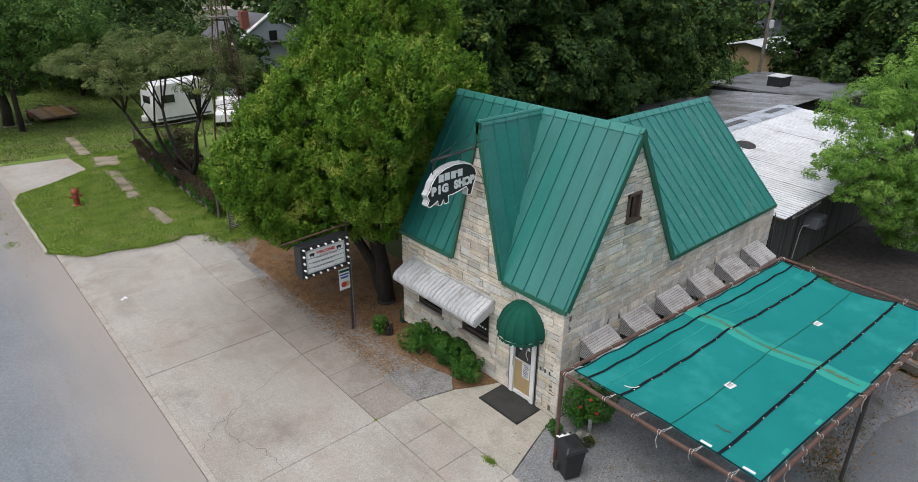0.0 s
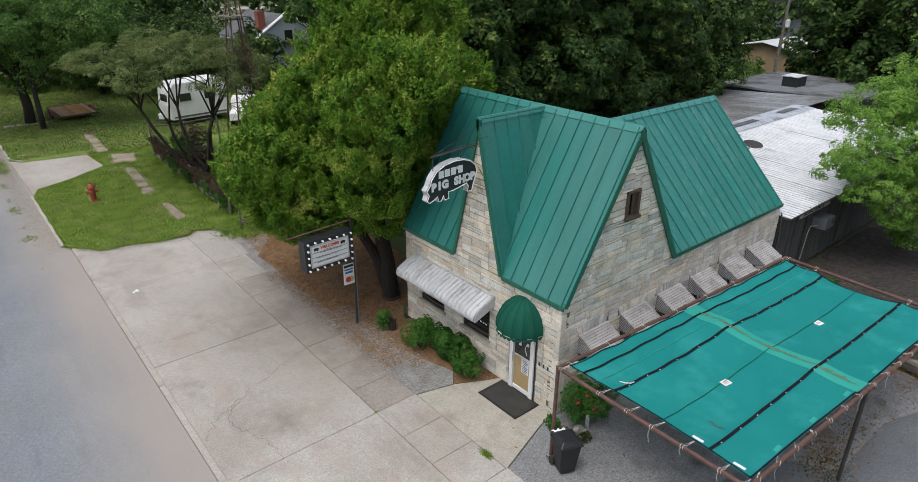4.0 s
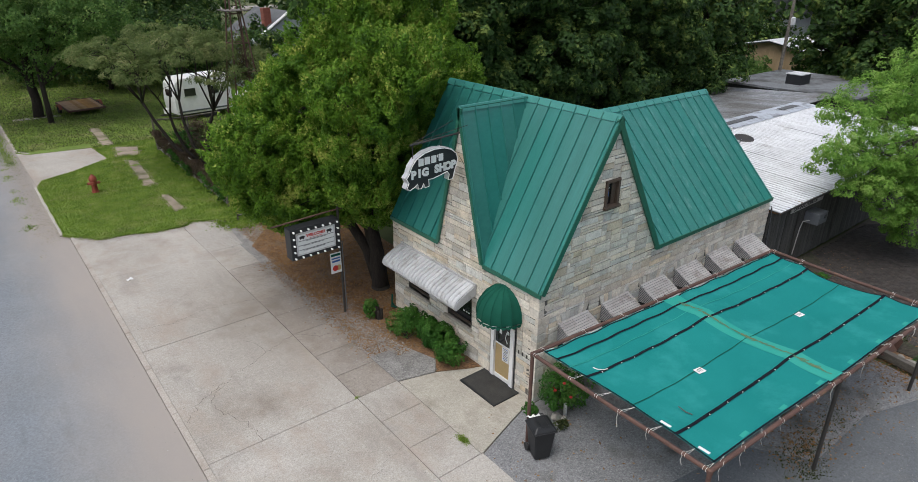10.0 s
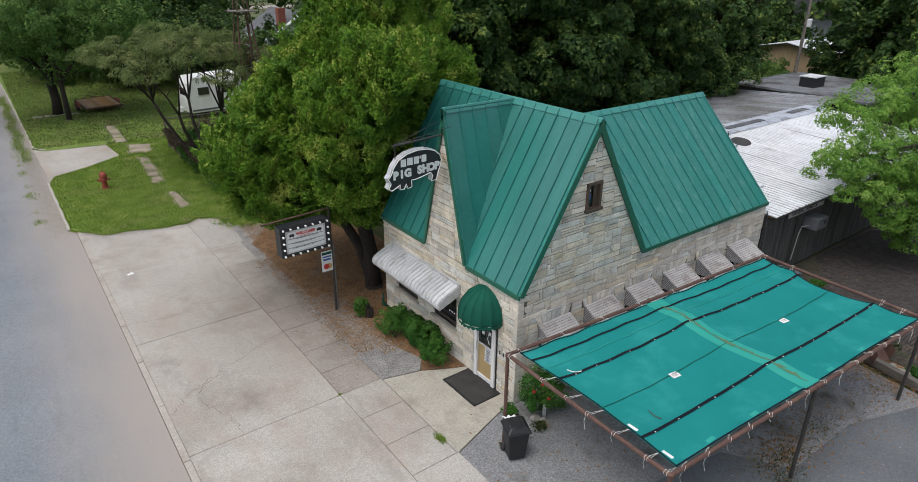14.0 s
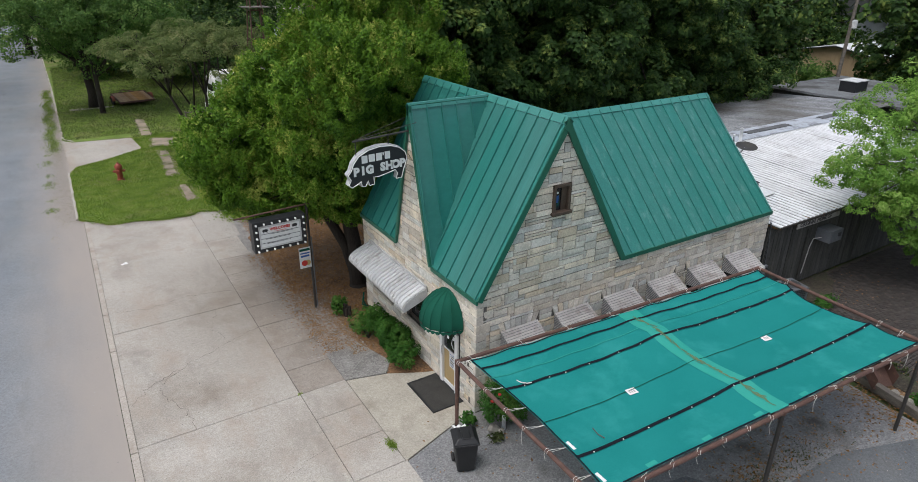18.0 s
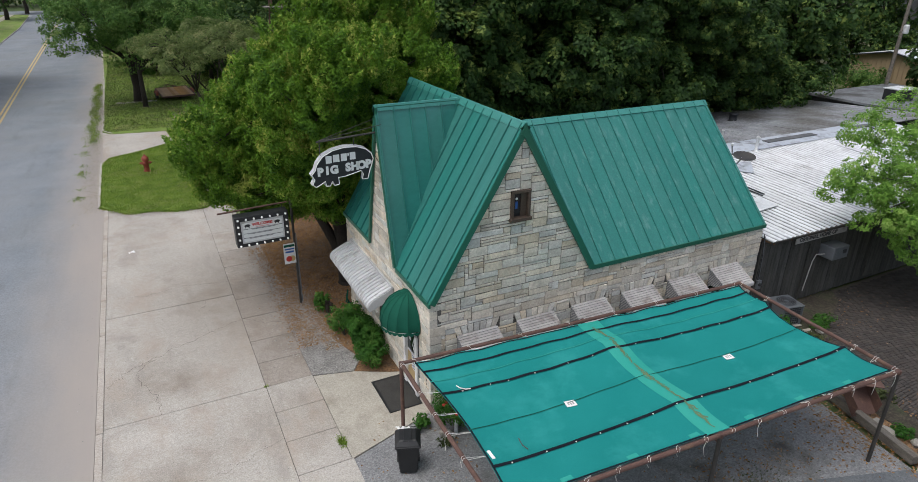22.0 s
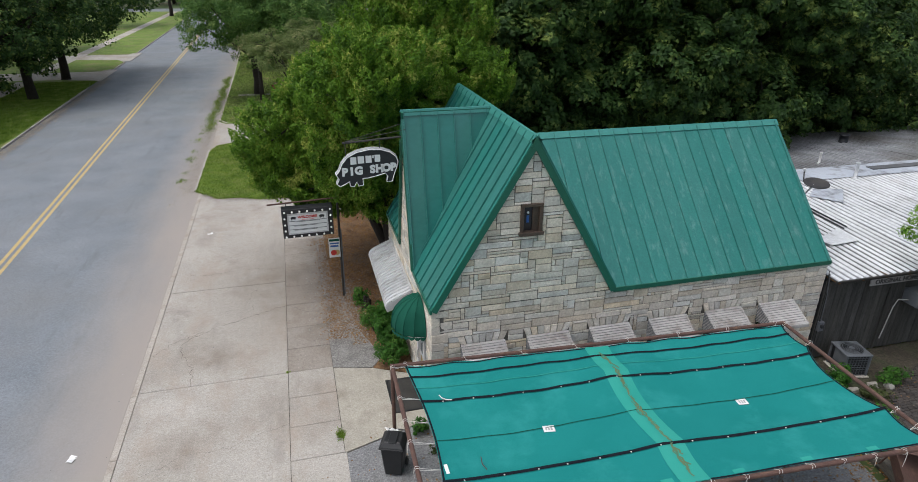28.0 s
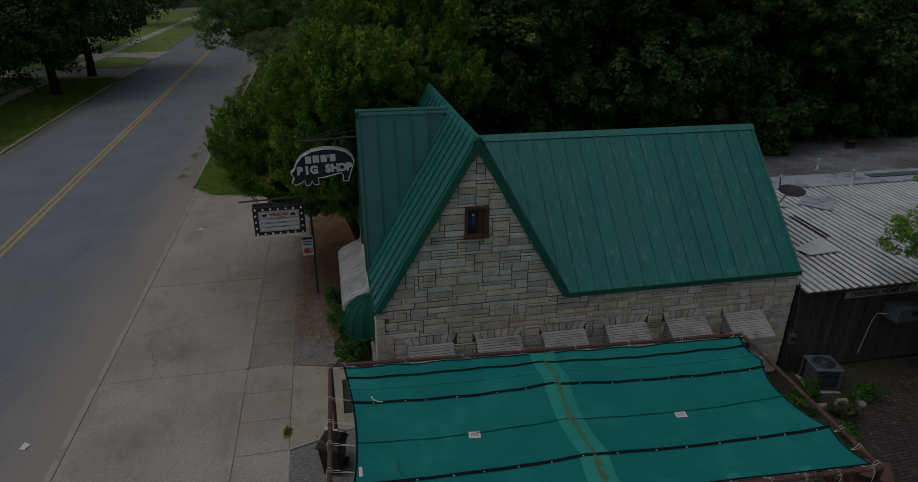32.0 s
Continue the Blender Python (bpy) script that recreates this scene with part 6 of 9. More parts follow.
for sx in (-0.5, 0.5):
    g = Geo().lathe((0, 0, 0), [(0.001, -0.003), (0.10, -0.002), (0.10, 0.002), (0.001, 0.003)], 14, T @ Matrix.Translation((sx, -0.016, 0.225)) @ Matrix.Rotation(radians(90), 4, "X") @ Matrix.Diagonal((1, 0.5, 1, 1)))
    g.box((sx - 0.06, -0.016, 0.17), (0.03, 0.005, 0.05), T).box((sx + 0.05, -0.016, 0.17), (0.03, 0.005, 0.05), T)
    g.obj("emblem", BLACK, face, "small black printed emblem")
Geo().box((0, -0.014, 0.14), (0.42, 0.004, 0.012), T).obj("print_bar", RED, face)


def bulb(x, z):
    m = T @ Matrix.Translation((x, -0.0, z)) @ Matrix.Rotation(radians(90), 4, "X")
    b = Geo().lathe((0, 0, 0), [(0.018, 0.0), (0.02, 0.02), (0.034, 0.05), (0.038, 0.075), (0.03, 0.1), (0.004, 0.112)], 10, m).obj("bulb", WHITE, marq, smooth=True)


for i in range(7):
    bulb(-0.8 + 1.6 * i / 6, 0.465)
    bulb(-0.8 + 1.6 * i / 6, -0.475)
for i in range(1, 4):
    for sx in (-0.81, 0.81):
        bulb(sx, 0.465 - 0.94 * i / 4)
card = Geo().box((-1.98, 8.08, 2.12), (0.42, 0.02, 0.8)).obj("card_sign", CREAM, marq, "white accepted-cards sign on the pole", bevel=0.004)
Geo().box((-1.98, 8.066, 2.43), (0.38, 0.008, 0.09)).obj("print_bar", AWNING_GREEN, card)
Geo().box((-1.98, 8.066, 2.3), (0.34, 0.008, 0.05)).obj("print_bar", BLUE, card)
Geo().box((-1.98, 8.066, 2.19), (0.30, 0.008, 0.07)).obj("print_bar", BLUE, card)
for dx, mt in ((-0.04, RED), (0.08, YELLOW)):
    Geo().lathe((0, 0, 0), [(0.001, -0.003), (0.11, -0.002), (0.11, 0.002), (0.001, 0.003)], 16, Matrix.Translation((-1.98 + dx, 8.064 + (0.003 if dx > 0 else 0), 1.92)) @ Matrix.Rotation(radians(90), 4, "X")).obj("print_disc", mt, card)

# ---------- shade canopy ----------
CA, CB, CC, CD = Vector((-1.25, -1.05, 2.82)), Vector((-1.37, -6.1, 2.82)), Vector((9.82, -1.68, 2.82)), Vector((9.55, -6.7, 2.82))
can = empty("shade_canopy", "teal shade cloth canopy laced to a brown pipe frame", "canopy", at=(4, -4, 0))
for a, b in ((CA, CB), (CB, CD), (CD, CC), (CC, CA)):
    Geo().tube([a, a.lerp(b, 0.5) - Vector((0, 0, 0.02)), b], 0.052, 10).obj("rail", RUST, can)
MT, MB = CC.lerp(CA, 0.522), CD.lerp(CB, 0.522)
Geo().tube([MT - Vector((0, 0, 0.2)), MB - Vector((0, 0, 0.2))], 0.045, 8).obj("rafter", RUST, can)
for p in (CA, CB, CC, CD, MB, MT):
    Geo().tube([(p.x, p.y, -0.05), (p.x, p.y, 2.82)], 0.05, 10).obj("post", RUST if p in (CA, CB) else DARK_IRON, can)
    Geo().lathe((p.x, p.y, 2.80), [(0.03, -0.07), (0.062, -0.05), (0.062, 0.05), (0.03, 0.07)], 10).obj("pipe_cap", RUST, can)
UM = 0.475


def cloth_at(u, v, lift=0.0):
    """A point of the sagging cloth, u along the wall, v outwards."""
    scal_l = 0.028 + 0.020 * math.sin(math.pi * v)
    scal_r = 0.008 + (0.030 * math.sin(math.pi * (v - 0.22) / 0.53) ** 0.8 if 0.22 < v < 0.75 else 0.010 * math.sin(math.pi * (v / 0.22 if v <= 0.22 else (v - 0.75) / 0.25)))
    uu = scal_l + u * (1 - scal_l - scal_r)
    vi = 0.016 + 0.006 * math.sin(9 * math.pi * u) ** 2
    vv = vi + v * (1 - vi - 0.022 - 0.006 * math.sin(2 * math.pi * u) ** 2)
    p = CA.lerp(CC, uu).lerp(CB.lerp(CD, uu), vv)
    bay = uu / UM if uu < UM else (uu - UM) / (1 - UM)
    cross = abs(math.sin(math.pi * vv))
    strap = 0.02 * abs(math.sin(2 * math.pi * (vv - 0.02) * 2))
    sag = 0.17 * math.sin(math.pi * bay) ** 0.9 * cross + 0.05 * cross + strap * (0.4 + 0.6 * math.sin(math.pi * bay))
    wr = 0.016 * math.sin(46 * uu + 9 * math.sin(7 * vv)) * math.exp(-vv * 12) + 0.008 * math.sin(23 * uu + 11 * vv) + 0.012 * math.sin(9 * uu - 13 * vv) + 0.010 * math.sin(70 * abs(uu - UM - 0.03) - 4 * vv) * math.exp(-40 * abs(uu - UM - 0.02))
    p.z = 2.80 - sag + wr + lift
    return p


cloth = Geo().grid(lambda u, v: cloth_at(u, v), 180, 88).obj("shade_cloth", SHADE_CLOTH, can, "teal woven shade cloth, sagging", smooth=True)


def ribbon(name, fn, n, w, mat, parent, label="", lift=0.006, across=None):
    g = Geo()
    pts = [fn(i / n) for i in range(n + 1)]
    for i, p in enumerate(pts):
        d = (pts[min(n, i + 1)] - pts[max(0, i - 1)]).normalized()
        s_ = d.cross(UP).normalized() * w / 2
        g.v += [tuple(p - s_ + UP * lift), tuple(p + s_ + UP * lift)]
    for i in range(n):
        g.f.append((2 * i, 2 * i + 1, 2 * i + 3, 2 * i + 2))
    return g.obj(name, mat, parent, label, smooth=True)


VS = (0.085, 0.27, 0.745)
rr0 = random.Random(2)
for v in VS:
    st = ribbon("strap", lambda u, v=v: cloth_at(u, v + (0.05 * (1 - u) if v > 0.7 else 0.0), 0.014), 180, 0.08 if v > 0.1 else 0.065, STRAP, cloth, "black webbing reinforcement strap")
    if v > 0.1:
        for i in range(14):
            uu = (i + 0.5 + rr0.uniform(-0.2, 0.2)) / 14
            p = cloth_at(uu, v + 0.005 + (0.05 * (1 - uu) if v > 0.7 else 0.0), 0.018)
            Geo().box(p, (0.028, 0.024, 0.02), None).obj("grommet_tie", ROPE, st)
for v in (0.165, 0.505):
    ribbon("seam", lambda u, v=v: cloth_at(u, v + (0.04 * (1 - u) if v > 0.3 else 0.0), 0.010), 180, 0.022, AWNING_GREEN if v > 0.3 else CLOTH_DOUBLE, cloth, "stitched seam")
for fn in (lambda u: cloth_at(u, 0.995), lambda u: cloth_at(0.003, u), lambda u: cloth_at(0.997, u), lambda u: cloth_at(u, 0.008)):
    ribbon("hem", fn, 90, 0.04, STRAP, cloth, "black bound hem")
UB = 0.474
g = Geo().grid(lambda a, v: cloth_at(UB - 0.028 + 0.060 * a - 0.003 * v, v, 0.010), 8, 88)
band = g.obj("overlap_band", CLOTH_DOUBLE, cloth, "lighter double layer of cloth over the rafter", smooth=True)
rr = random.Random(4)
for k in range(44):
    v0, du = rr.uniform(0.04, 0.9), rr.gauss(0, 0.0022)
    ln = rr.uniform(0.03, 0.12)
    sl = rr.choice((0.0, 0.0, 0.0, 0.012, -0.015, 0.05))
    ph = rr.uniform(0, 6)
    ribbon("rust_streak", lambda t, v0=v0, du=du, ln=ln, sl=sl, ph=ph: cloth_at(UB + 0.003 - 0.003 * (v0 + ln * t) + du + sl * ln * t * 4 + 0.002 * math.sin(9 * t + ph), min(0.985, v0 + ln * t), 0.016 + 0.0004 * (ph % 3)), 14, rr.uniform(0.012, 0.05), CLOTH_RUST, cloth, "rusty wear line over the rafter", lift=0.004)
for u, v in ((0.255, 0.545), (0.735, 0.535)):
    p = cloth_at(u, v, 0.012)
    lab = Geo().box((0, 0, 0), (0.26, 0.2, 0.006), Matrix.Translation(p) @ rot_z(-8)).obj("label_patch", WHITE, cloth, "white sewn label patch")
    for k in range(3):
        Geo().box((-0.06 + 0.06 * k, 0, 0.004), (0.04, 0.1, 0.003), Matrix.Translation(p) @ rot_z(-8)).obj("print_bar", ALU_OLD, lab)


def tie(p, q, tail, mat=ROPE):
    """A cord from the hem p round the rail point q, with a loose tail."""
    g = Geo()
    p, q = Vector(p), Vector(q)
    side = (q - p).normalized()
    along = side.cross(UP).normalized()
    for off in (-0.035, 0.03):
        loop = [q + along * off + side * 0.06 * math.cos(a) + UP * 0.06 * math.sin(a) for a in [math.pi * k / 4 for k in range(9)]]
        g.tube([p] + loop[4:5] + loop[:5][::-1] + loop[5:], 0.005, 5)
    if tail:
        e = q + side * 0.07
        g.tube([e, e + along * 0.03 - UP * tail * 0.5, e - along * 0.02 - UP * tail], 0.005, 5)
    return g.obj("rope_tie", mat, can)


for i in range(15):
    u = 0.03 + 0.945 * i / 14
    tie(cloth_at(u, 1.0), CB.lerp(CD, u + 0.005), rr.choice((0.15, 0.25, 0.4, 0.0)), ROPE)
    if i % 2 == 0:
        tie(cloth_at(u, 0.0), CA.lerp(CC, u), 0.0)
for k, v in enumerate((0.0, 0.25, 0.42, 0.56, 0.72, 0.9, 1.0)):
    tie(cloth_at(0.0, v), CA.lerp(CB, min(0.985, max(0.015, v * 0.96 + 0.02))), (0, 0, 0, 0.4, 0.2, 0.25, 0)[k])
for k, v in enumerate((0.0, 0.2, 0.78, 0.9, 1.0)):
    tie(cloth_at(1.0, v), CC.lerp(CD, min(0.985, max(0.015, v * 0.96 + 0.02))), 0.0)
p = cloth_at(0.07, 0.27, 0.02)
Geo().tube([p, p + Vector((-0.12, 0.02, 0.01)), p + Vector((-0.22, 0.12, 0.01)), p + Vector((-0.25, 0.25, 0.0))], 0.014, 6).obj("rope_end", ROPE, can, "loose white rope end lying on the cloth")
p = cloth_at(0.09, 0.745, 0.02)
Geo().tube([p, p + Vector((-0.05, 0.15, 0.01)), p + Vector((-0.02, 0.35, 0.02))], 0.010, 6).obj("rope_end", RUST, can)
for v in (0.72, 0.93):
    Geo().box(cloth_at(0.012, v, 0.012), (0.07, 0.26, 0.01)).obj("hem_patch", WHITE, cloth, "white tape patch on the hem")
for i in range(6):
    Geo().box(cloth_at(0.12 + 0.15 * i, 0.975, 0.008), (0.26, 0.10, 0.004)).obj("hem_patch", CLOTH_DOUBLE, cloth)

EARTH_DARK = material("damp_dark_earth", (0.022, 0.018, 0.013), (0.072, 0.060, 0.043), 0.95, 1.2, 14, 0.8, stain=(0.035, 0.05, 0.018), stain_scale=0.9, stain_at=0.6, dist=0.04, speck=0.35, speck_scale=14)
# ---------- bin, stones and plants by the corner ----------
trash = empty("trash_bin", "black plastic wheeled trash bin with domed lid", "trash bin", at=(-1.36, -1.62, 0))
TB = Matrix.Translation((-1.36, -1.62, 0)) @ rot_z(-22) @ Matrix.Diagonal((1.08, 1.08, 1.06, 1))
g = Geo()
lo = [(-0.2, -0.2), (0.2, -0.2), (0.2, 0.2), (-0.2, 0.2)]
hi = [(-0.27, -0.28), (0.27, -0.28), (0.27, 0.28), (-0.27, 0.28)]
g.add([TB @ Vector((x, y, 0.02)) for x, y in lo] + [TB @ Vector((x, y, 0.88)) for x, y in hi], [(3, 2, 1, 0), (4, 5, 6, 7), (0, 1, 5, 4), (1, 2, 6, 5), (2, 3, 7, 6), (3, 0, 4, 7)])
g.obj("body", BLACK_PLASTIC, trash, bevel=0.03)
Geo().box((0, 0, 0.88), (0.60, 0.62, 0.05), TB).obj("rim", BLACK_PLASTIC, trash, bevel=0.015)
g = Geo()
g.add([TB @ Vector((x * 1.1, y * 1.1, 0.91)) for x, y in hi] + [TB @ Vector((x * 0.72, y * 0.72, 1.03)) for x, y in hi], [(3, 2, 1, 0), (4, 5, 6, 7), (0, 1, 5, 4), (1, 2, 6, 5), (2, 3, 7, 6), (3, 0, 4, 7)])
g.obj("lid", BLACK_PLASTIC, trash, bevel=0.02)
Geo().box((0, -0.02, 1.035), (0.20, 0.42, 0.03), TB).obj("lid_rib", BLACK_PLASTIC, trash, bevel=0.01)
for sx in (-0.24, 0.24):
    Geo().lathe((0, 0, 0), [(0.02, -0.03), (0.1, -0.03), (0.11, 0), (0.1, 0.03), (0.02, 0.03)], 14, TB @ Matrix.Translation((sx, 0.24, 0.11)) @ Matrix.Rotation(radians(90), 4, "Y")).obj("wheel", TYRE, trash)
Geo().tube([TB @ Vector((-0.2, 0.32, 0.9)), TB @ Vector((-0.2, 0.38, 0.92)), TB @ Vector((0.2, 0.38, 0.92)), TB @ Vector((0.2, 0.32, 0.9))], 0.015, 6).obj("handle", BLACK_PLASTIC, trash)
g = Geo()
g.grid(lambda u, v: TB @ Vector((-0.26 + 0.3 * u + 0.03 * math.sin(9 * v), 0.2 + 0.13 * v, 1.02 - 0.10 * abs(v - 0.4) + 0.03 * math.sin(14 * u) + 0.02 * math.cos(17 * v * u))), 12, 8)
tagged(g.obj("white_rag", WHITE, None, smooth=True), "crumpled white rag lying on the bin lid", "rag")


def rock(c, s, seed, mat=ROCK):
    r = random.Random(seed)
    bm = bmesh.new()
    bmesh.ops.create_icosphere(bm, subdivisions=2, radius=0.5)
    for v in bm.verts:
        n = noise.noise(v.co * 2.2 + Vector((seed, 0, 0)))
        v.co = v.co * (1 + 0.45 * n)
        v.co = Vector((v.co.x * s[0], v.co.y * s[1], v.co.z * s[2]))
        v.co += Vector(c)
    me = bpy.data.meshes.new("rock")
    bm.to_mesh(me)
    bm.free()
    me.materials.append(mat)
    return new("rock", me)


for i, (c, s) in enumerate((((0.02, -0.95, 0.1), (0.36, 0.28, 0.26)), ((0.14, -1.1, 0.06), (0.22, 0.2, 0.18)), ((11.0, -6.3, 0.1), (0.35, 0.4, 0.3)), ((11.2, -5.9, 0.08), (0.28, 0.25, 0.2)), ((11.3, -6.9, 0.08), (0.3, 0.25, 0.2)), ((13.6, -1.9, 0.1), (0.5, 0.3, 0.25)), ((14.2, -2.0, 0.08), (0.32, 0.3, 0.2)), ((12.9, -1.9, 0.08), (0.6, 0.22, 0.2)))):
    tagged(rock(c, s, i), "rough pale field stone lying on the ground", "rock", "loose stones")
stub = Geo().lathe((0.32, -0.98, 0), [(0.06, 0), (0.055, 0.42), (0.05, 0.46), (0.02, 0.48)], 12).obj("pipe_stub", GALV, None, smooth=True)
tagged(stub, "short grey standing pipe stub by the wall", "pipe")


def shrub(name, c, R, n, size, leaf, label, seed, category="shrub", group="", stems=8, aspect=0.5, droop=0.0):
    s_ = empty(name, label, category, group, at=c)
    r = random.Random(seed)
    bl = []
    for i in range(11):
        a, q = r.uniform(0, 6.28), r.uniform(0, 0.75)
        k = r.uniform(0.22, 0.48)
        bl.append((c[0] + R[0] * q * math.cos(a), c[1] + R[1] * q * math.sin(a), c[2] + R[2] * r.uniform(0.45, 0.75), R[0] * k, R[1] * k, R[2] * k * 0.9))
    for b in bl[:stems]:
        Geo().tube([(c[0], c[1], c[2] - 0.02), (b[0] * 0.6 + c[0] * 0.4, b[1] * 0.6 + c[1] * 0.4, b[2] * 0.6), b[:3]], 0.02, 5, 0.006).obj("stem", BARK, s_)
    leaf_mesh("foliage", crown_points(bl, n, R[0] * 0.22, seed, 0.5, zmin=0.02), size, leaf, s_, droop, aspect, seed=seed)
    return s_


shrub("shrub", (-0.62, 4.25, 0), (0.62, 1.2, 1.05), 9500, 0.13, SHRUB_LEAF, "dense dark green shrub under the front awning", 31, aspect=0.24, droop=-0.5)
shrub("shrub", (-0.55, 5.75, 0), (0.45, 0.5, 0.8), 2200, 0.085, SHRUB_LEAF, "small dark green shrub beside the wall", 32)
shrub("shrub", (-0.6, 3.3, 0), (0.6, 0.75, 0.75), 2600, 0.12, SHRUB_LEAF, "loose low green shrub near the entrance", 35, aspect=0.24, droop=-0.5)
shrub("shrub", (-0.95, 5.2, 0), (0.5, 0.7, 0.75), 1700, 0.12, SHRUB_LEAF, "small loose green shrub by the gravel", 36, aspect=0.24, droop=-0.5)
shrub("weedy_plant", (-1.15, 7.25, 0), (0.32, 0.32, 0.75), 900, 0.10, SHRUB_LEAF, "spiky green plant by the sign pole", 33, "plant")
g = Geo()
for i in range(5):
    a = i * 1.3
    g.tube([(-0.98 + 0.08 * math.cos(a), 6.95 + 0.08 * math.sin(a), 0), (-0.98 + 0.1 * math.cos(a), 6.95 + 0.1 * math.sin(a), 0.35 + 0.07 * (i % 3))], 0.07, 7, 0.05)
tagged(g.obj("tree_stump", BARK, None), "dark splintered stump in the mulch", "stump")
rose = shrub("rose_bush", (0.55, -0.75, 0), (0.85, 0.6, 1.25), 5200, 0.08, SHRUB_LEAF, "straggly rose bush with red blooms at the wall corner", 34)
r = random.Random(8)
for i in range(9):
    c = Vector((0.55 + r.uniform(-0.6, 0.5), -0.85 + r.uniform(-0.4, 0.3), r.uniform(0.7, 1.3)))
    Geo().lathe((c.x, c.y, c.z), [(0.01, -0.03), (0.045, 0.0), (0.05, 0.025), (0.02, 0.035)], 8).obj("bloom", RED, rose, "red bloom")
hose = Geo().tube([(-0.12, 7.2, 0.02), (-0.2, 7.3, 0.25), (-0.1, 7.42, 0.5), (-0.15, 7.35, 0.3), (-0.25, 7.25, 0.1), (-0.08, 7.15, 0.05)], 0.03, 6).obj("garden_hose", AWNING_GREEN, None, smooth=True)
tagged(hose, "green garden hose heaped at the wall corner", "hose")

# ---------- annex walls, sign, cooling unit ----------
YW = -0.02
x = SXA + 0.02
while x < SXB:
    w = rnd.uniform(0.17, 0.26)
    Geo().box((x + w / 2, YW + 0.02 + rnd.uniform(-0.008, 0.008), 1.47 + rnd.uniform(-0.03, 0.0)), (w - 0.012, 0.03, 2.94)).obj("board", WOOD_DARK, shed)
    x += w
Geo().box(((SXA + SXB) / 2, YW + 0.10, 1.5), (SXB - SXA, 0.10, 3.0)).obj("wall_core", BLACK, shed)
Geo().box((SXA + 0.06, 7.9, 1.42), (0.1, 15.8, 2.84)).obj("wall_west", WOOD_DARK, shed)
Geo().box((37.9, 12.0, 1.42), (0.1, 8.0, 2.84)).obj("wall_east", WOOD_DARK, shed)
Geo().box(((SXA + SXB) / 2, YW - 0.02, 2.83), (SXB - SXA - 0.1, 0.05, 0.16)).obj("header", WOOD_DARK, shed)
Geo().box(((SXA + SXB) / 2, SYE + 0.08, SZE - 0.1), (SXB - SXA, 0.04, 0.10)).obj("fascia", DARK_IRON, shed)
for i in range(20):
    xx = SXA + 0.1 + i * 0.92
    Geo().box((xx, (SYE + YW) / 2 + 0.08, SZE - 0.08), (0.07, 0.5, 0.12)).obj("rafter_end", WOOD_BROWN, shed)
Geo().tube([(SXA, SYE - 0.02, SZE - 0.02), (SXB, SYE - 0.02, SZE - 0.02)], 0.03, 6).obj("drip_edge", DARK_IRON, shed)
Geo().box((15.55, 0.0 + YW - 0.03, 1.2), (0.06, 0.05, 2.4)).obj("door_batten", WOOD_DARK, shed)
Geo().box((20.0, YW - 0.03, 1.2), (0.9, 0.05, 2.1)).obj("door", WOOD_DARK, shed)
sb = Geo().box((15.95, -0.14, 2.72), (2.9, 0.035, 0.24)).obj("wall_sign", ALU_OLD, None, bevel=0.004)
tagged(sb, "long weathered white sign board with black lettering", "sign")
text("sign_letters", "ORIGINAL HOME OF", 0.23, face_south(15.75, -0.161, 2.72), BLACK, sb, 0.003, 0.006)
ac2 = empty("window_ac_unit", "grey window air conditioner in the board wall", "air conditioner", at=(16.6, -0.35, 2.0))
Geo().box((16.6, -0.34, 2.05), (0.85, 0.6, 0.5)).obj("case", AC_GREY, ac2, bevel=0.015)
for k in range(7):
    Geo().box((16.6, -0.645, 1.87 + 0.06 * k), (0.72, 0.012, 0.025)).obj("grille_slat", AC_GREY, ac2)
Geo().box((16.78, -0.65, 2.1), (0.2, 0.02, 0.16)).obj("fan_opening", BLACK, ac2)
Geo().tube([(16.2, -0.3, 1.95), (15.95, -0.12, 1.9), (15.85, -0.10, 1.6), (15.7, -0.09, 0.4)], 0.02, 8).obj("conduit", ALU_OLD, ac2, "pale drain pipe")
mtr = empty("meter_box", "grey electric meter box with conduits on the annex corner", "meter box", at=(12.98, -0.1, 1.3))
Geo().box((12.98, -0.10, 1.3), (0.2, 0.13, 0.34)).obj("case", AC_GREY, mtr, bevel=0.01)
Geo().lathe((0, 0, 0), [(0.07, 0), (0.07, 0.05), (0.04, 0.06)], 12, Matrix.Translation((12.98, -0.165, 1.33)) @ Matrix.Rotation(radians(90), 4, "X")).obj("dial", BLACK, mtr)
Geo().tube([(12.98, -0.08, 1.47), (12.96, -0.06, 2.4), (12.84, -0.07, 3.2)], 0.018, 6).obj("conduit", AC_GREY, mtr)
for dx in (0.0, 0.1):
    Geo().tube([(12.86 + dx, -0.06, 0.1), (12.83 + dx, -0.09, 1.4), (12.88 + dx * 0.5, -0.06, 2.6), (12.8, -0.05, 3.3)], 0.012, 5).obj("cable", BLACK_PLASTIC, mtr)

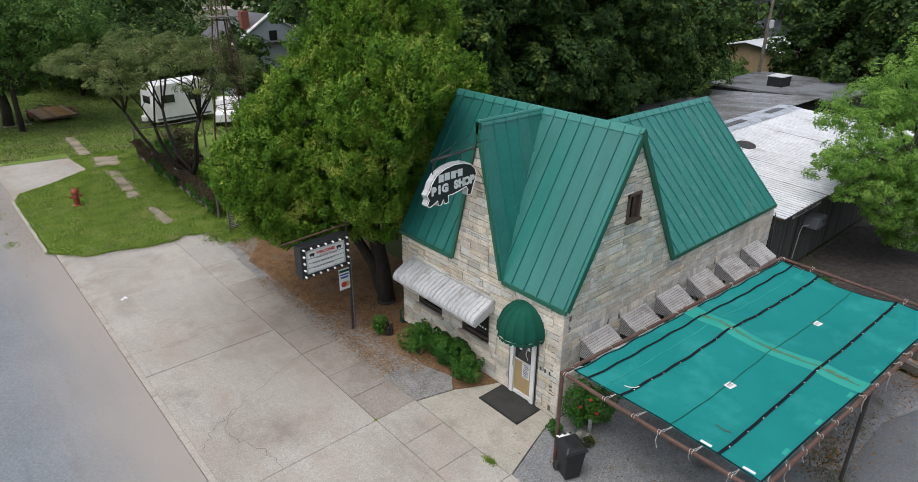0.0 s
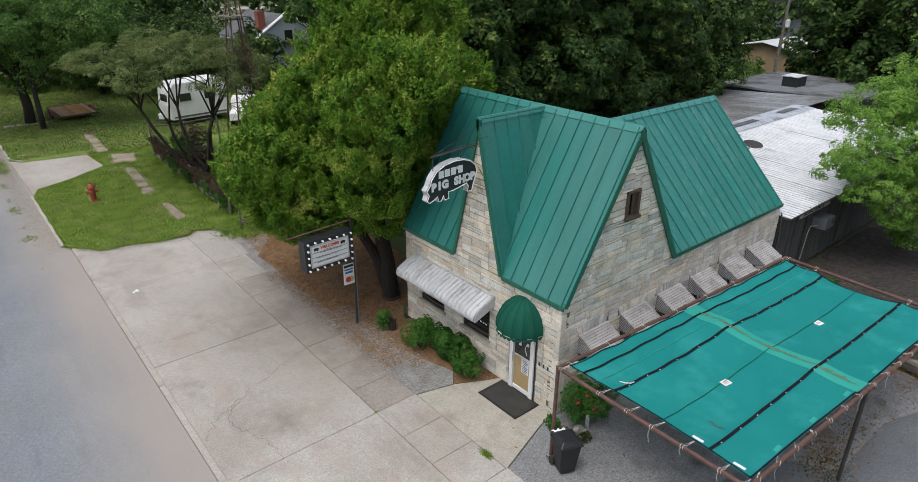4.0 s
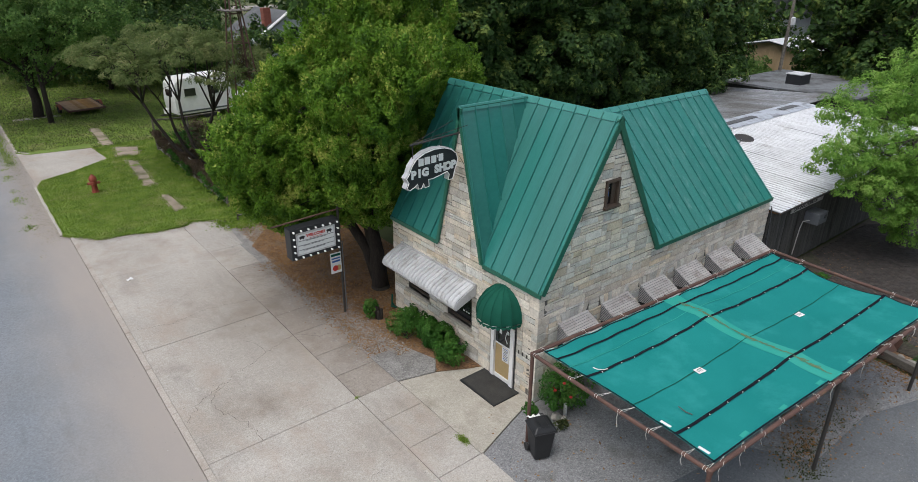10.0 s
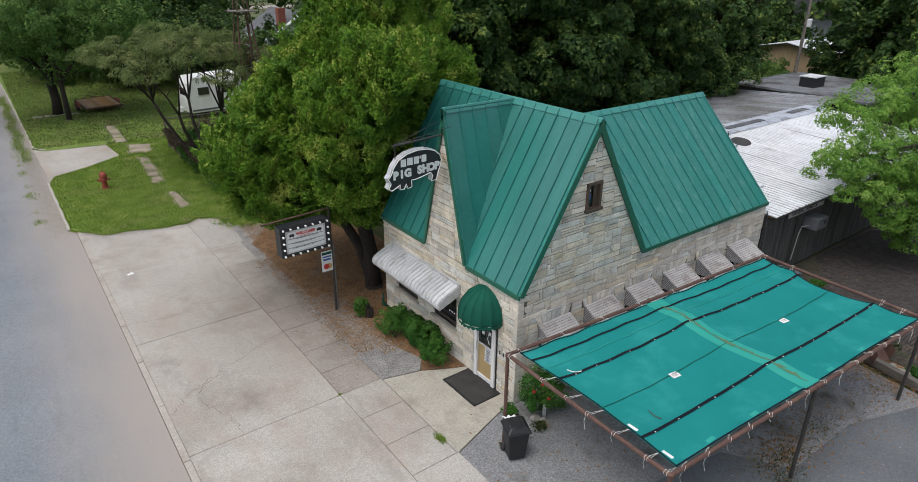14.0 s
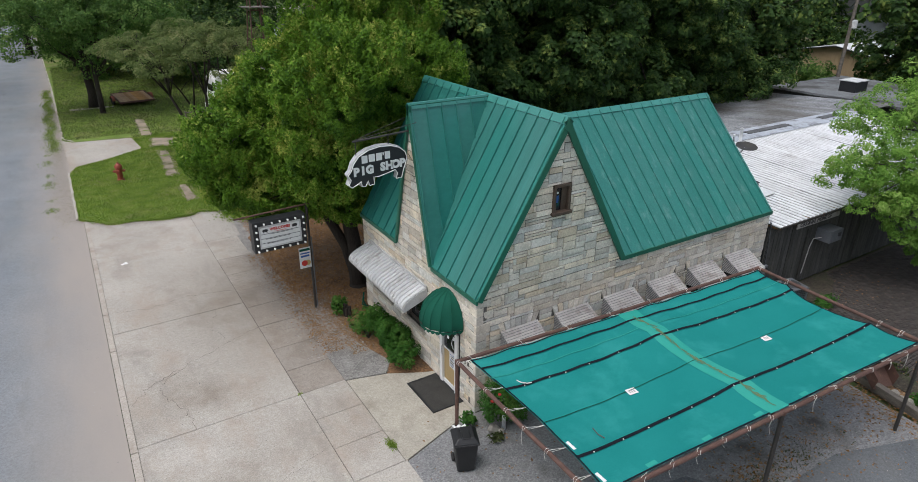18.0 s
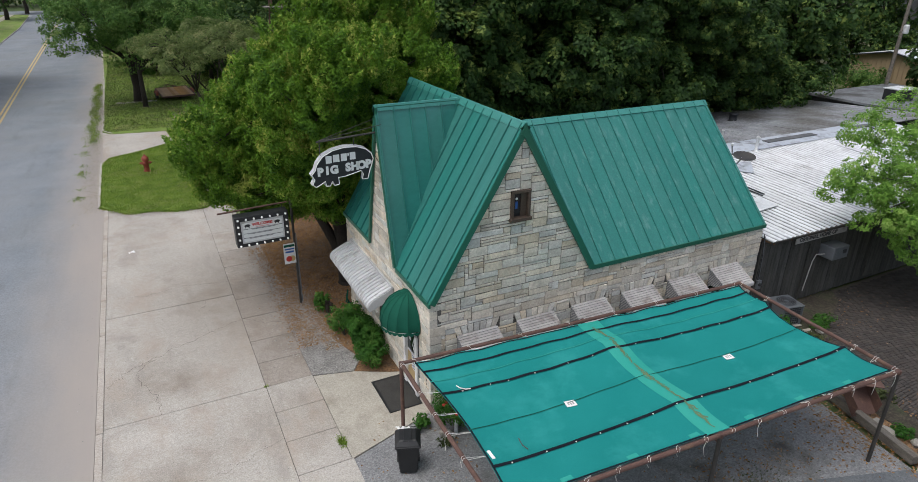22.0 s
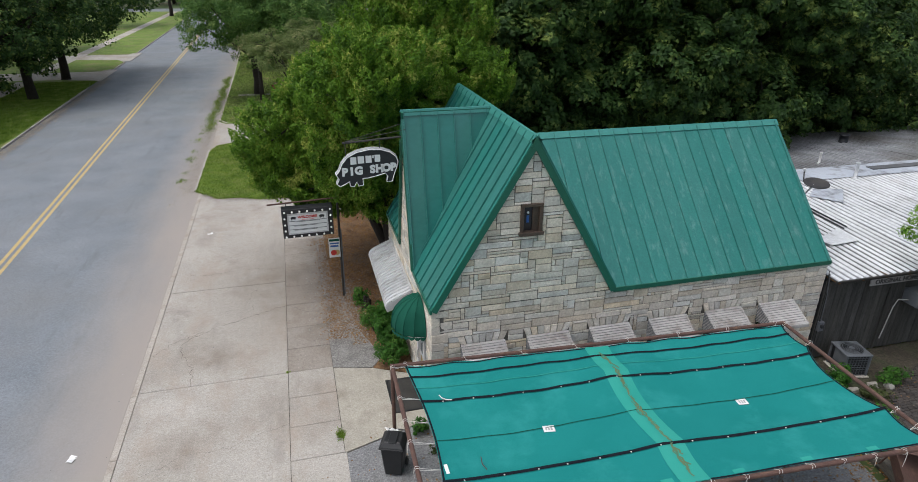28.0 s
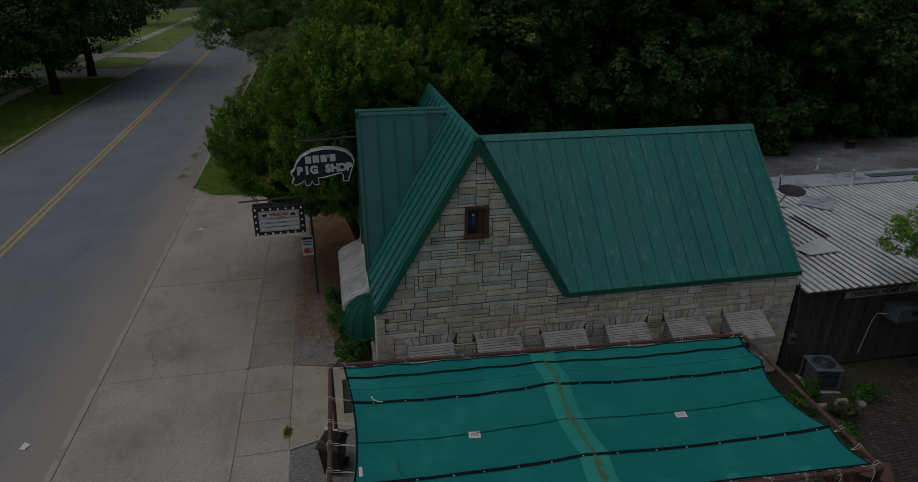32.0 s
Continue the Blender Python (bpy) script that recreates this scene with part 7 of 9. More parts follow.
acu = empty("ac_condenser", "grey square air-conditioning condenser with top fan grille", "air conditioner", at=(13.7, -0.95, 0))
TA = Matrix.Translation((13.62, -0.9, 0)) @ rot_z(-12) @ Matrix.Diagonal((0.95, 0.95, 0.82, 1))
Geo().box((0, 0, 0.04), (1.0, 1.0, 0.08), TA).obj("pad", CONCRETE, acu, bevel=0.01)
Geo().box((0, 0, 0.54), (0.80, 0.80, 0.86), TA).obj("coil", BLACK, acu)
for sx in (-1, 1):
    for sy in (-1, 1):
        Geo().box((sx * 0.41, sy * 0.41, 0.54), (0.07, 0.07, 0.9), TA).obj("corner_post", AC_GREY, acu, bevel=0.01)
Geo().box((-0.42, -0.1, 0.54), (0.03, 0.6, 0.86), TA).obj("side_panel", AC_GREY, acu, bevel=0.006)
for k in range(8):
    z = 0.16 + 0.105 * k
    Geo().box((0, -0.425, z), (0.8, 0.012, 0.014), TA).obj("guard_bar", AC_GREY, acu)
    Geo().box((0.425, 0, z), (0.012, 0.8, 0.014), TA).obj("guard_bar", AC_GREY, acu)
    Geo().box((-0.36 + 0.1 * k, -0.425, 0.54), (0.010, 0.012, 0.84), TA).obj("guard_bar", AC_GREY, acu)
top = Geo().box((0, 0, 1.0), (0.92, 0.92, 0.07), TA).obj("top", AC_GREY, acu, bevel=0.02)
Geo().lathe((0, 0, 1.037), [(0.001, 0.0), (0.34, 0.0), (0.36, 0.006), (0.001, 0.004)], 28, TA).obj("fan_opening", BLACK, acu)
for R in (0.08, 0.15, 0.22, 0.29, 0.345):
    Geo().tube([TA @ Vector((R * math.cos(2 * math.pi * k / 24), R * math.sin(2 * math.pi * k / 24), 1.055 + 0.02 * (0.35 - R))) for k in range(25)], 0.008, 5).obj("grille_ring", AC_GREY, acu)
Geo().lathe((0, 0, 1.05), [(0.09, 0), (0.09, 0.015), (0.02, 0.022)], 14, TA).obj("hub", AC_GREY, acu)

# roof fittings on the annex
dish = empty("satellite_dish", "dark satellite dish on a mast behind the gable", "satellite dish", at=(13.35, 2.1, 4.6))
m = Matrix.Translation((13.48, 1.92, 5.45)) @ Matrix.Rotation(radians(-3), 4, "Y") @ Matrix.Rotation(radians(10), 4, "X") @ Matrix.Scale(0.8, 4)
g = Geo()
for k in range(7):
    R = 0.52 * k / 6
    g.v += [tuple(m @ Vector((R * math.cos(2 * math.pi * i / 24), R * 0.92 * math.sin(2 * math.pi * i / 24), 0.10 * (k / 6) ** 2))) for i in range(24)]
for k in range(6):
    for i in range(24):
        a, b = k * 24 + i, k * 24 + (i + 1) % 24
        g.f.append((a, b, b + 24, a + 24))
n0 = len(g.v)
g.v += [tuple(Vector(p) - Vector((0, 0, 0.02))) for p in g.v[:n0]]
g.f += [tuple(i + n0 for i in f)[::-1] for f in g.f[:]]
g.obj("reflector", DARK_IRON, dish, "dark grey reflector", smooth=True)
Geo().tube([(13.42, 1.95, 5.45), (13.30, 2.2, 4.95), (13.30, 2.2, 3.2)], 0.03, 8).obj("mast", GALV, dish)
Geo().tube([(13.42, 2.4, 5.42), (13.45, 2.5, 5.75)], 0.02, 6).obj("feed_arm", DARK_IRON, dish)
Geo().lathe((13.45, 2.5, 5.75), [(0.03, 0), (0.05, 0.03), (0.05, 0.09), (0.02, 0.1)], 10).obj("feed_horn", GALV, dish)


def vent(x, y, z, h, r, mat, label):
    v = Geo().lathe((x, y, z), [(r * 2, 0), (r * 1.2, 0.05), (r, 0.07), (r, h), (r * 1.25, h + 0.01), (r * 1.25, h + 0.06), (r * 0.4, h + 0.08)], 12).obj("roof_vent", mat, None, smooth=True)
    return tagged(v, label, "vent", "vents on the annex roof")


vent(20.85, 7.09, 3.5, 0.66, 0.075, GALV, "thin white vent pipe through the metal roof")
vent(21.32, 9.64, 3.38, 0.5, 0.055, WHITE, "thin white vent pipe through the metal roof")
vent(26.59, 13.52, 3.06, 0.45, 0.24, BLACK, "stubby black roof ventilator")
RS = (SZR - SZE) / (SYR - SYE)
for pts, mt, lab in ((((17.1, 5.6), (17.94, 4.72), (19.12, 5.95), (17.9, 6.25)), ROLL_ROOF, "loose pale metal patch lying on the roof"), (((14.3, 2.1), (14.5, 1.6), (15.72, 1.7), (15.66, 2.67)), GALV, "loose white sheet lying on the roof"), (((16.0, 5.6), (16.5, 5.3), (16.7, 5.9), (16.1, 6.1)), GALV, "loose white sheet lying on the roof")):
    o = Geo().prism([(x, y, SZE + (y - SYE) * RS + 0.05) for x, y in pts], (0, 0, 0.014)).obj("roof_patch", mt, None, solid=1)
    tagged(o, lab, "patch")
for dx, dy in ((0, 0), (-0.22, -0.1)):
    tagged(Geo().tube([(16.16 + dx, 4.6 + dy, SZE + (5.05 + dy) * RS + 0.06), (16.2 + dx, 2.75 + dy, SZE + (3.2 + dy) * RS + 0.06)], 0.028, 6).obj("iron_rod", BLACK), "black rod lying on the metal roof", "rod", "rods on the roof")
for i, (x0, x1, yy) in enumerate(((22.4, 26.2, 7.84), (29.4, 31.5, 7.9))):
    o = Geo().box(((x0 + x1) / 2, yy, SZR + 0.085), (x1 - x0, 0.42, 0.03)).obj("ridge_board", SHINGLE)
    tagged(o, "dark strip of old roofing on the ridge", "roofing strip")

# flat roofs beyond the annex
flat = empty("flat_roof_building", "low flat-roofed block behind the annex with pale roof", "building")
Geo().box((43.0, 11.8, 1.6), (9.4, 9.6, 3.2)).obj("wall", WOOD_DARK, flat)
Geo().box((43.0, 11.8, 3.32), (9.8, 10.0, 0.16)).obj("roof", FLAT_ROOF, flat, "pale grey flat roof with puddle stains")
Geo().box((41.4, 12.4, 3.75), (1.6, 1.2, 0.8)).obj("rooftop_unit", BLACK, flat, "dark rooftop cooling box", bevel=0.03)
Geo().box((41.4, 12.4, 4.18), (1.7, 1.3, 0.06)).obj("rooftop_cover", GALV, flat)
tan = empty("metal_building", "tan ribbed metal building with white roof in the trees", "building")
Geo().prism([(61.0, 20.6, 0), (61.0, 28.6, 0), (61.0, 28.6, 3.5), (61.0, 24.6, 4.2), (61.0, 20.6, 3.5)], (18, 0, 0)).obj("wall", TAN_METAL, tan, solid=1)
for i in range(17):
    Geo().box((60.97, 20.9 + i * 0.46, 1.74), (0.05, 0.08, 3.44)).obj("wall_rib", TAN_METAL, tan)
Geo().prism([(60.5, 20.2, 3.5), (60.5, 24.6, 4.3), (60.5, 29.0, 3.5), (60.5, 29.0, 3.6), (60.5, 24.6, 4.42), (60.5, 20.2, 3.6)], (18.8, 0, 0)).obj("roof", GALV, tan, solid=1)
for y0, y1 in ((20.2, 24.6), (29.0, 24.6)):
    Geo().tube([(60.48, y0, 3.5), (60.48, y1, 4.3)], 0.07, 5).obj("gable_trim", BLACK, tan)
up_ = empty("utility_pole", "leaning brown wooden utility pole behind the roofs", "utility pole", at=(47.3, 16.7, 0))
Geo().tube([(46.6, 16.4, 0), (47.3, 16.7, 5.5), (47.9, 16.95, 10.5)], 0.17, 10, 0.12).obj("pole", WOOD_GREY, up_)
Geo().lathe((47.65, 16.6, 7.2), [(0.05, 0), (0.22, 0.02), (0.22, 0.6), (0.1, 0.66)], 12).obj("transformer", GALV, up_)
h2 = empty("blue_house", "blue-grey house gable seen between trees", "building")
Geo().box((86, 34, 3), (10, 9, 6)).obj("wall", SIDING, h2)
Geo().prism([(80.6, 29, 6), (80.6, 34, 9.5), (80.6, 39, 6)], (11, 0, 0)).obj("roof", SHINGLE, h2, solid=1)

# ---------- edging bed, steel chute, no-parking sign ----------
beam = Geo().prism([(11.0, -4.6, 0.0), (11.22, -4.63, 0.0), (10.62, -7.35, 0.0), (10.40, -7.30, 0.0)], (0, 0, 0.26)).obj("timber_edging", WOOD_GREY, None, bevel=0.012)
tagged(beam, "grey weathered timber edging the brick yard", "timber")
beam2 = Geo().prism([(11.45, -1.6, 0.0), (11.66, -1.62, 0.0), (11.22, -4.55, 0.0), (11.02, -4.5, 0.0)], (0, 0, 0.2)).obj("timber_edging", WOOD_GREY, None, bevel=0.012)
tagged(beam2, "grey weathered timber edging the brick yard", "timber")
for i in range(3):
    y0 = -7.45 - i * 0.42
    cb = empty("cinder_block", "pale hollow concrete block edging the bed", "concrete block", "blocks along the edging", at=(10.45 - i * 0.1, y0 - 0.2, 0))
    mm = Matrix.Translation((10.47 - i * 0.1, y0 - 0.2, 0)) @ rot_z(13)
    for c, sz in (((0, -0.18, 0.1), (0.2, 0.03, 0.2)), ((0, 0.18, 0.1), (0.2, 0.03, 0.2)), ((0, 0, 0.1), (0.2, 0.03, 0.2)), ((-0.085, 0, 0.1), (0.03, 0.33, 0.199)), ((0.085, 0, 0.1), (0.03, 0.33, 0.199))):
        Geo().box(c, sz, mm).obj("web", CONCRETE, cb)
sheet("planting_bed", [(11.66, -1.4), (12.3, -1.5), (12.2, -4.5), (11.6, -7.4), (10.66, -8.2), (10.6, -7.36), (11.2, -4.6)], 0.02, MULCH, "leaf-strewn planting bed behind the timber", thick=0.1, category="planting bed")
sheet("earth_bed", [(11.62, -0.12), (17.5, -0.12), (17.0, -0.8), (14.9, -1.9), (13.4, -2.5), (12.9, -4.2), (12.4, -6.0), (11.9, -7.6), (11.5, -7.3), (11.66, -4.4), (12.2, -1.5)], 0.042, EARTH_DARK, "dark leaf-strewn earth between canopy and annex", thick=0.07, category="planting bed")
chute = empty("steel_hopper", "rusty red-brown sheet-steel hopper lying on its side", "scrap metal", at=(11.2, -5.2, 0))
TC = Matrix.Translation((11.15, -5.15, 0.12)) @ rot_z(-15) @ Matrix.Rotation(radians(14), 4, "X")
g = Geo()
g.grid(lambda u, v: TC @ Vector((-0.4 + 0.8 * u, -0.45 + 0.9 * v, 0.15 + 0.5 * v)), 4, 4)
g.obj("bottom", RUST, chute)
for sx in (-0.4, 0.4):
    Geo().prism([TC @ Vector((sx, -0.45, 0.15)), TC @ Vector((sx, 0.45, 0.65)), TC @ Vector((sx, 0.45, 0.95)), TC @ Vector((sx, -0.45, 0.55))], (0.012, 0, 0)).obj("side", RUST, chute, solid=1)
Geo().prism([TC @ Vector((-0.4, 0.45, 0.65)), TC @ Vector((0.4, 0.45, 0.65)), TC @ Vector((0.4, 0.5, 0.95)), TC @ Vector((-0.4, 0.5, 0.95))], (0, 0.012, 0)).obj("back", RUST, chute, solid=1)
Geo().prism([TC @ Vector((-0.45, 0.5, 0.96)), TC @ Vector((0.6, 0.35, 0.98)), TC @ Vector((0.5, -0.2, 0.92)), TC @ Vector((-0.2, 0.0, 0.94))], (0, 0, 0.012)).obj("flap", RUST, chute, solid=1)
for sx in (-0.3, 0.3):
    Geo().tube([TC @ Vector((sx, 0.3, 0.55)), TC @ Vector((sx, 0.4, -0.1))], 0.025, 6).obj("leg", RUST, chute)
np_ = empty("parking_sign", "small white no-parking sign on a red post", "sign", at=(11.15, -7.1, 0))
Geo().tube([(11.15, -7.1, 0), (11.13, -7.12, 1.6)], 0.03, 8).obj("post", RED, np_, "faded red post")
TS = Matrix.Translation((11.12, -7.18, 1.32)) @ rot_z(-14) @ Matrix.Rotation(radians(-6), 4, "X")
plate = Geo().box((0, 0, 0), (0.62, 0.02, 0.78), TS).obj("plate", WHITE, np_, bevel=0.006)
text("parking_letters", "ONLY", 0.13, TS @ Matrix.Translation((0, -0.013, -0.08)) @ Matrix.Rotation(radians(90), 4, "X"), BLACK, plate, 0.002, 0.004)
text("parking_letters", "NO PARKING", 0.105, TS @ Matrix.Translation((0, -0.013, -0.26)) @ Matrix.Rotation(radians(90), 4, "X"), BLUE, plate, 0.002, 0.004)
text("parking_letters", "Window", 0.10, TS @ Matrix.Translation((0, -0.013, 0.05)) @ Matrix.Rotation(radians(90), 4, "X"), BLUE, plate, 0.002, 0.002)
Geo().box((0, -0.013, 0.17), (0.36, 0.003, 0.05), TS).obj("print_bar", BLUE, plate)
Geo().lathe((0, 0, 0), [(0.001, -0.002), (0.09, -0.002), (0.09, 0.002), (0.001, 0.002)], 14, TS @ Matrix.Translation((0, -0.014, 0.29)) @ Matrix.Rotation(radians(90), 4, "X") @ Matrix.Diagonal((1, 0.5, 1, 1))).obj("print_emblem", BLACK, plate)
for i, (c, R, n) in enumerate((((12.0, -2.0, 0), (0.7, 0.5, 0.5), 1600), ((11.75, -3.1, 0), (0.4, 0.5, 0.5), 1100), ((12.6, -1.6, 0), (0.5, 0.4, 0.7), 1300), ((11.5, -4.2, 0), (0.35, 0.5, 0.35), 700), ((11.25, -6.6, 0), (0.3, 0.35, 0.3), 500), ((12.2, -3.9, 0), (0.4, 0.4, 0.3), 600), ((-0.45, -0.35, 0), (0.35, 0.2, 0.35), 500), ((-0.15, -1.25, 0), (0.25, 0.2, 0.2), 260), ((14.4, -1.75, 0), (0.6, 0.35, 0.5), 1000), ((13.3, -2.4, 0), (0.5, 0.4, 0.4), 800), ((12.7, -3.2, 0), (0.4, 0.5, 0.35), 600), ((12.4, -5.2, 0), (0.4, 0.5, 0.3), 500))):
    shrub("weed", c, R, n, 0.09, BLADE_DULL if i % 2 else SHRUB_LEAF, "straggly green weeds on bare ground", 60 + i, "weed", "weeds by the canopy")

# ---------- hydrant and lawn things ----------
hy = empty("fire_hydrant", "faded red cast-iron fire hydrant on the lawn", "fire hydrant", at=(-6.29, 28.4, 0.03))
hx, hyy = -6.29, 28.4
TH_ = Matrix.Translation((hx, hyy, 0.02)) @ Matrix.Scale(1.22, 4)
Geo().lathe((0, 0, 0), [(0.17, 0), (0.17, 0.05), (0.125, 0.06), (0.12, 0.55), (0.16, 0.56), (0.16, 0.61), (0.13, 0.62)], 16, TH_).obj("barrel", HYDRANT, hy, smooth=False)
Geo().lathe((0, 0, 0.62), [(0.17, 0), (0.17, 0.04), (0.14, 0.12), (0.08, 0.19), (0.04, 0.2), (0.04, 0.25), (0.02, 0.26)], 16, TH_).obj("bonnet", HYDRANT, hy, "faded orange-red bonnet")
for a, rr_ in ((0, 0.07), (180, 0.07), (250, 0.095)):
    Geo().lathe((0, 0, 0), [(rr_ * 0.8, 0.08), (rr_ * 0.8, 0.16), (rr_, 0.165), (rr_, 0.24), (0.03, 0.25), (0.025, 0.28)], 10, TH_ @ Matrix.Translation((0, 0, 0.45)) @ rot_z(a) @ Matrix.Rotation(radians(90), 4, "Y")).obj("outlet_cap", HYDRANT, hy)

# broken slabs of an old path
PATH_OLD = material("mossy_old_concrete", (0.215, 0.175, 0.13), (0.36, 0.30, 0.24), 0.95, 0.8, 30, 0.4, stain=(0.10, 0.11, 0.04), stain_scale=0.9, stain_at=0.58)
path_ = empty("old_path", "sunken broken concrete path slabs in the grass", "path", kind="structure")
def broken_slab(quad, parts, seed):
    """A strip of path cracked across into uneven pieces with eaten edges."""
    r = random.Random(seed)
    a, b, c, d = [Vector((x, y, 0)) for x, y in quad]
    cuts = [0] + sorted((i + r.uniform(-0.25, 0.25)) / parts for i in range(1, parts)) + [1]
    for t0, t1 in zip(cuts, cuts[1:]):
        k0, k1 = t0 + 0.012, t1 - 0.012
        skew = r.uniform(-0.03, 0.03)
        ring = [a.lerp(d, k0), b.lerp(c, k0 + skew), b.lerp(c, k1), a.lerp(d, k1 + skew)]
        q = []
        for k, p in enumerate(ring):
            e = ring[(k + 1) % 4]
            for u in (0, 0.2, 0.4, 0.6, 0.8):
                m = p.lerp(e, u)
                q.append((m.x + r.uniform(-0.10, 0.10), m.y + r.uniform(-0.14, 0.14), -0.02))
        Geo().prism(q, (0, 0, 0.05 + r.uniform(0, 0.02))).obj("path_slab", PATH_OLD, path_, solid=1)


for i, (quad, n) in enumerate((([(-3.75, 22.3), (-3.0, 22.8), (-3.05, 25.7), (-3.65, 25.8)], 2), ([(-4.0, 27.5), (-3.15, 27.9), (-2.75, 33.8), (-3.5, 34.2)], 5), ([(-3.8, 35.4), (-2.3, 35.1), (-1.8, 37.4), (-3.4, 38.2)], 2), ([(-3.95, 38.6), (-3.1, 38.8), (-2.95, 44.8), (-3.7, 45.6)], 3))):
    broken_slab(quad, n, 5 + i)
sheet("drive_walk", rect(-8.0, 51.2, -4.6, 51.9), 0.045, CONCRETE, "thin concrete strip across the lawn", thick=0.05, category="path")

# vine-covered wire fence
fen = empty("vine_fence", "sagging wire fence overgrown with dry vines", "fence", at=(-1.1, 28, 0))
FP = [Vector((-1.1, 35.4, 0)), Vector((-1.12, 32, 0)), Vector((-1.15, 28.6, 0)), Vector((-1.2, 25, 0)), Vector((-1.25, 21.6, 0))]
for i, p in enumerate(FP):
    Geo().tube([p - Vector((0, 0, 0.05)), p + Vector((rnd.uniform(-0.1, 0.1), 0, 1.25 if i else 2.2))], 0.06, 7).obj("post", WOOD_GREY, fen)
for zz in (0.3, 0.6, 0.9, 1.15):
    Geo().tube([p + Vector((0.02, 0, zz)) for p in FP], 0.008, 4).obj("wire", DARK_IRON, fen)
for i in range(46):
    yy = 35.3 - i * 0.3
    Geo().box((-1.02 - 0.01 * i * 0.3, yy, 0.58 + rnd.uniform(-0.05, 0.05)), (0.03, 0.27, 1.16)).obj("board", ROCK, fen)
r_ = np.random.RandomState(3)
n = 40000
t = r_.uniform(0, 1, n)
yv = 35.4 - 13.8 * t
top = 1.28 + 0.10 * np.sin(yv * 1.3) + 0.06 * np.sin(yv * 3.1)
hang = np.abs(r_.normal(0, 0.13, n)) + (r_.uniform(size=n) < 0.13) * r_.uniform(0, 1.0, n) * (0.4 + 0.6 * np.abs(np.sin(yv * 2.3)))
pts = np.stack([-1.1 - 0.12 * t + r_.normal(0, 0.11, n) * np.clip(1.3 - hang, 0.3, 1), yv, np.clip(top - hang, 0.03, 1.5)], 1)
leaf_mesh("vines", pts, 0.13, VINE_LEAF, fen, 0.3, 0.4, "dry brown vines", 5)
m_ = (r_.uniform(size=n) < 0.3) & (np.sin(yv * 0.9) + np.sin(yv * 2.1) > 0.3)
pts2 = pts[m_] + np.array([-0.15, 0, -0.25])
leaf_mesh("green_vines", pts2[pts2[:, 2] > 0.02], 0.13, SHRUB_LEAF, fen, 0.3, 0.6, "green vine leaves", 6)
Geo().tube([(-1.1, 35.4, 2.1), (1.2, 35.6, 2.0), (3.5, 35.8, 2.05)], 0.05, 6).obj("top_rail", WOOD_GREY, fen)
for xx in (1.2, 3.5):
    Geo().tube([(xx, 35.7, 0), (xx, 35.7, 2.05)], 0.06, 6).obj("post", WOOD_GREY, fen)

for i, (x, y, w) in enumerate(((0.2, 33.5, 1.3), (0.4, 30.5, 1.2), (0.5, 25.0, 1.2), (1.4, 35.5, 1.6), (3.2, 31.0, 1.8), (2.4, 22.8, 1.5))):
    shrub("brush", (x, y, 0), (w, w, 1.5), 2600, 0.15, VINE_LEAF if i % 2 else SHRUB_LEAF, "dark tangled brush behind the fence", 160 + i, "brush", "brush behind the fence")

# screen of horizontal laths behind the cedar
scr = empty("lath_screen", "weathered pale lath screen standing behind the cedar", "fence", at=(-0.6, 19.4, 0))
for i in range(15):
    z = 0.30 + 0.088 * i
    Geo().box((-0.6 + rnd.uniform(-0.04, 0.04), 19.42, z), (1.95, 0.02, 0.034), Matrix()).obj("lath", PALE_LATH, scr)
Geo().box((-0.6, 19.46, 0.9), (1.9, 0.03, 1.35)).obj("backing", WOOD_DARK, scr)
for xx in (-1.55, -0.6, 0.35):
    Geo().box((xx, 19.40, 0.82), (0.07, 0.03, 1.64)).obj("post", WOOD_GREY, scr)

# windmill tower
wm = empty("windmill_tower", "old rusty steel windmill tower with wooden platform", "windmill tower", at=(2.1, 26.3, 0))
TZ, TH = 9.45, 13.0
for sx in (-1, 1):
    for sy in (-1, 1):
        Geo().tube([(2.1 + sx * 1.15, 26.3 + sy * 1.15, 0), (2.1 + sx * 0.32, 26.3 + sy * 0.32, TZ), (2.1 + sx * 0.1, 26.3 + sy * 0.1, TH)], 0.05, 6, 0.03).obj("leg", RUST, wm)
for k in range(6):
    z0, z1 = k * 1.55, (k + 1) * 1.55
    w0, w1 = 1.15 - 0.83 * z0 / TZ, 1.15 - 0.83 * z1 / TZ
    for a in range(4):
        q = [(-1, -1), (1, -1), (1, 1), (-1, 1)]
        p0, p1 = q[a], q[(a + 1) % 4]
        Geo().tube([(2.1 + p0[0] * w1, 26.3 + p0[1] * w1, z1), (2.1 + p1[0] * w1, 26.3 + p1[1] * w1, z1)], 0.022, 4).obj("girt", RUST, wm)
        Geo().tube([(2.1 + p0[0] * w0, 26.3 + p0[1] * w0, z0), (2.1 + p1[0] * w1, 26.3 + p1[1] * w1, z1)], 0.012, 4).obj("brace", RUST, wm)
for i in range(7):
    Geo().box((2.1 - 0.6 + 0.2 * i, 26.3, TZ + 0.03), (0.18, 1.4, 0.05)).obj("platform_plank", WOOD_GREY, wm)
Geo().tube([(2.5, 25.9, 0.0), (2.35, 26.1, TZ)], 0.035, 6).obj("ladder_rail", RUST, wm)
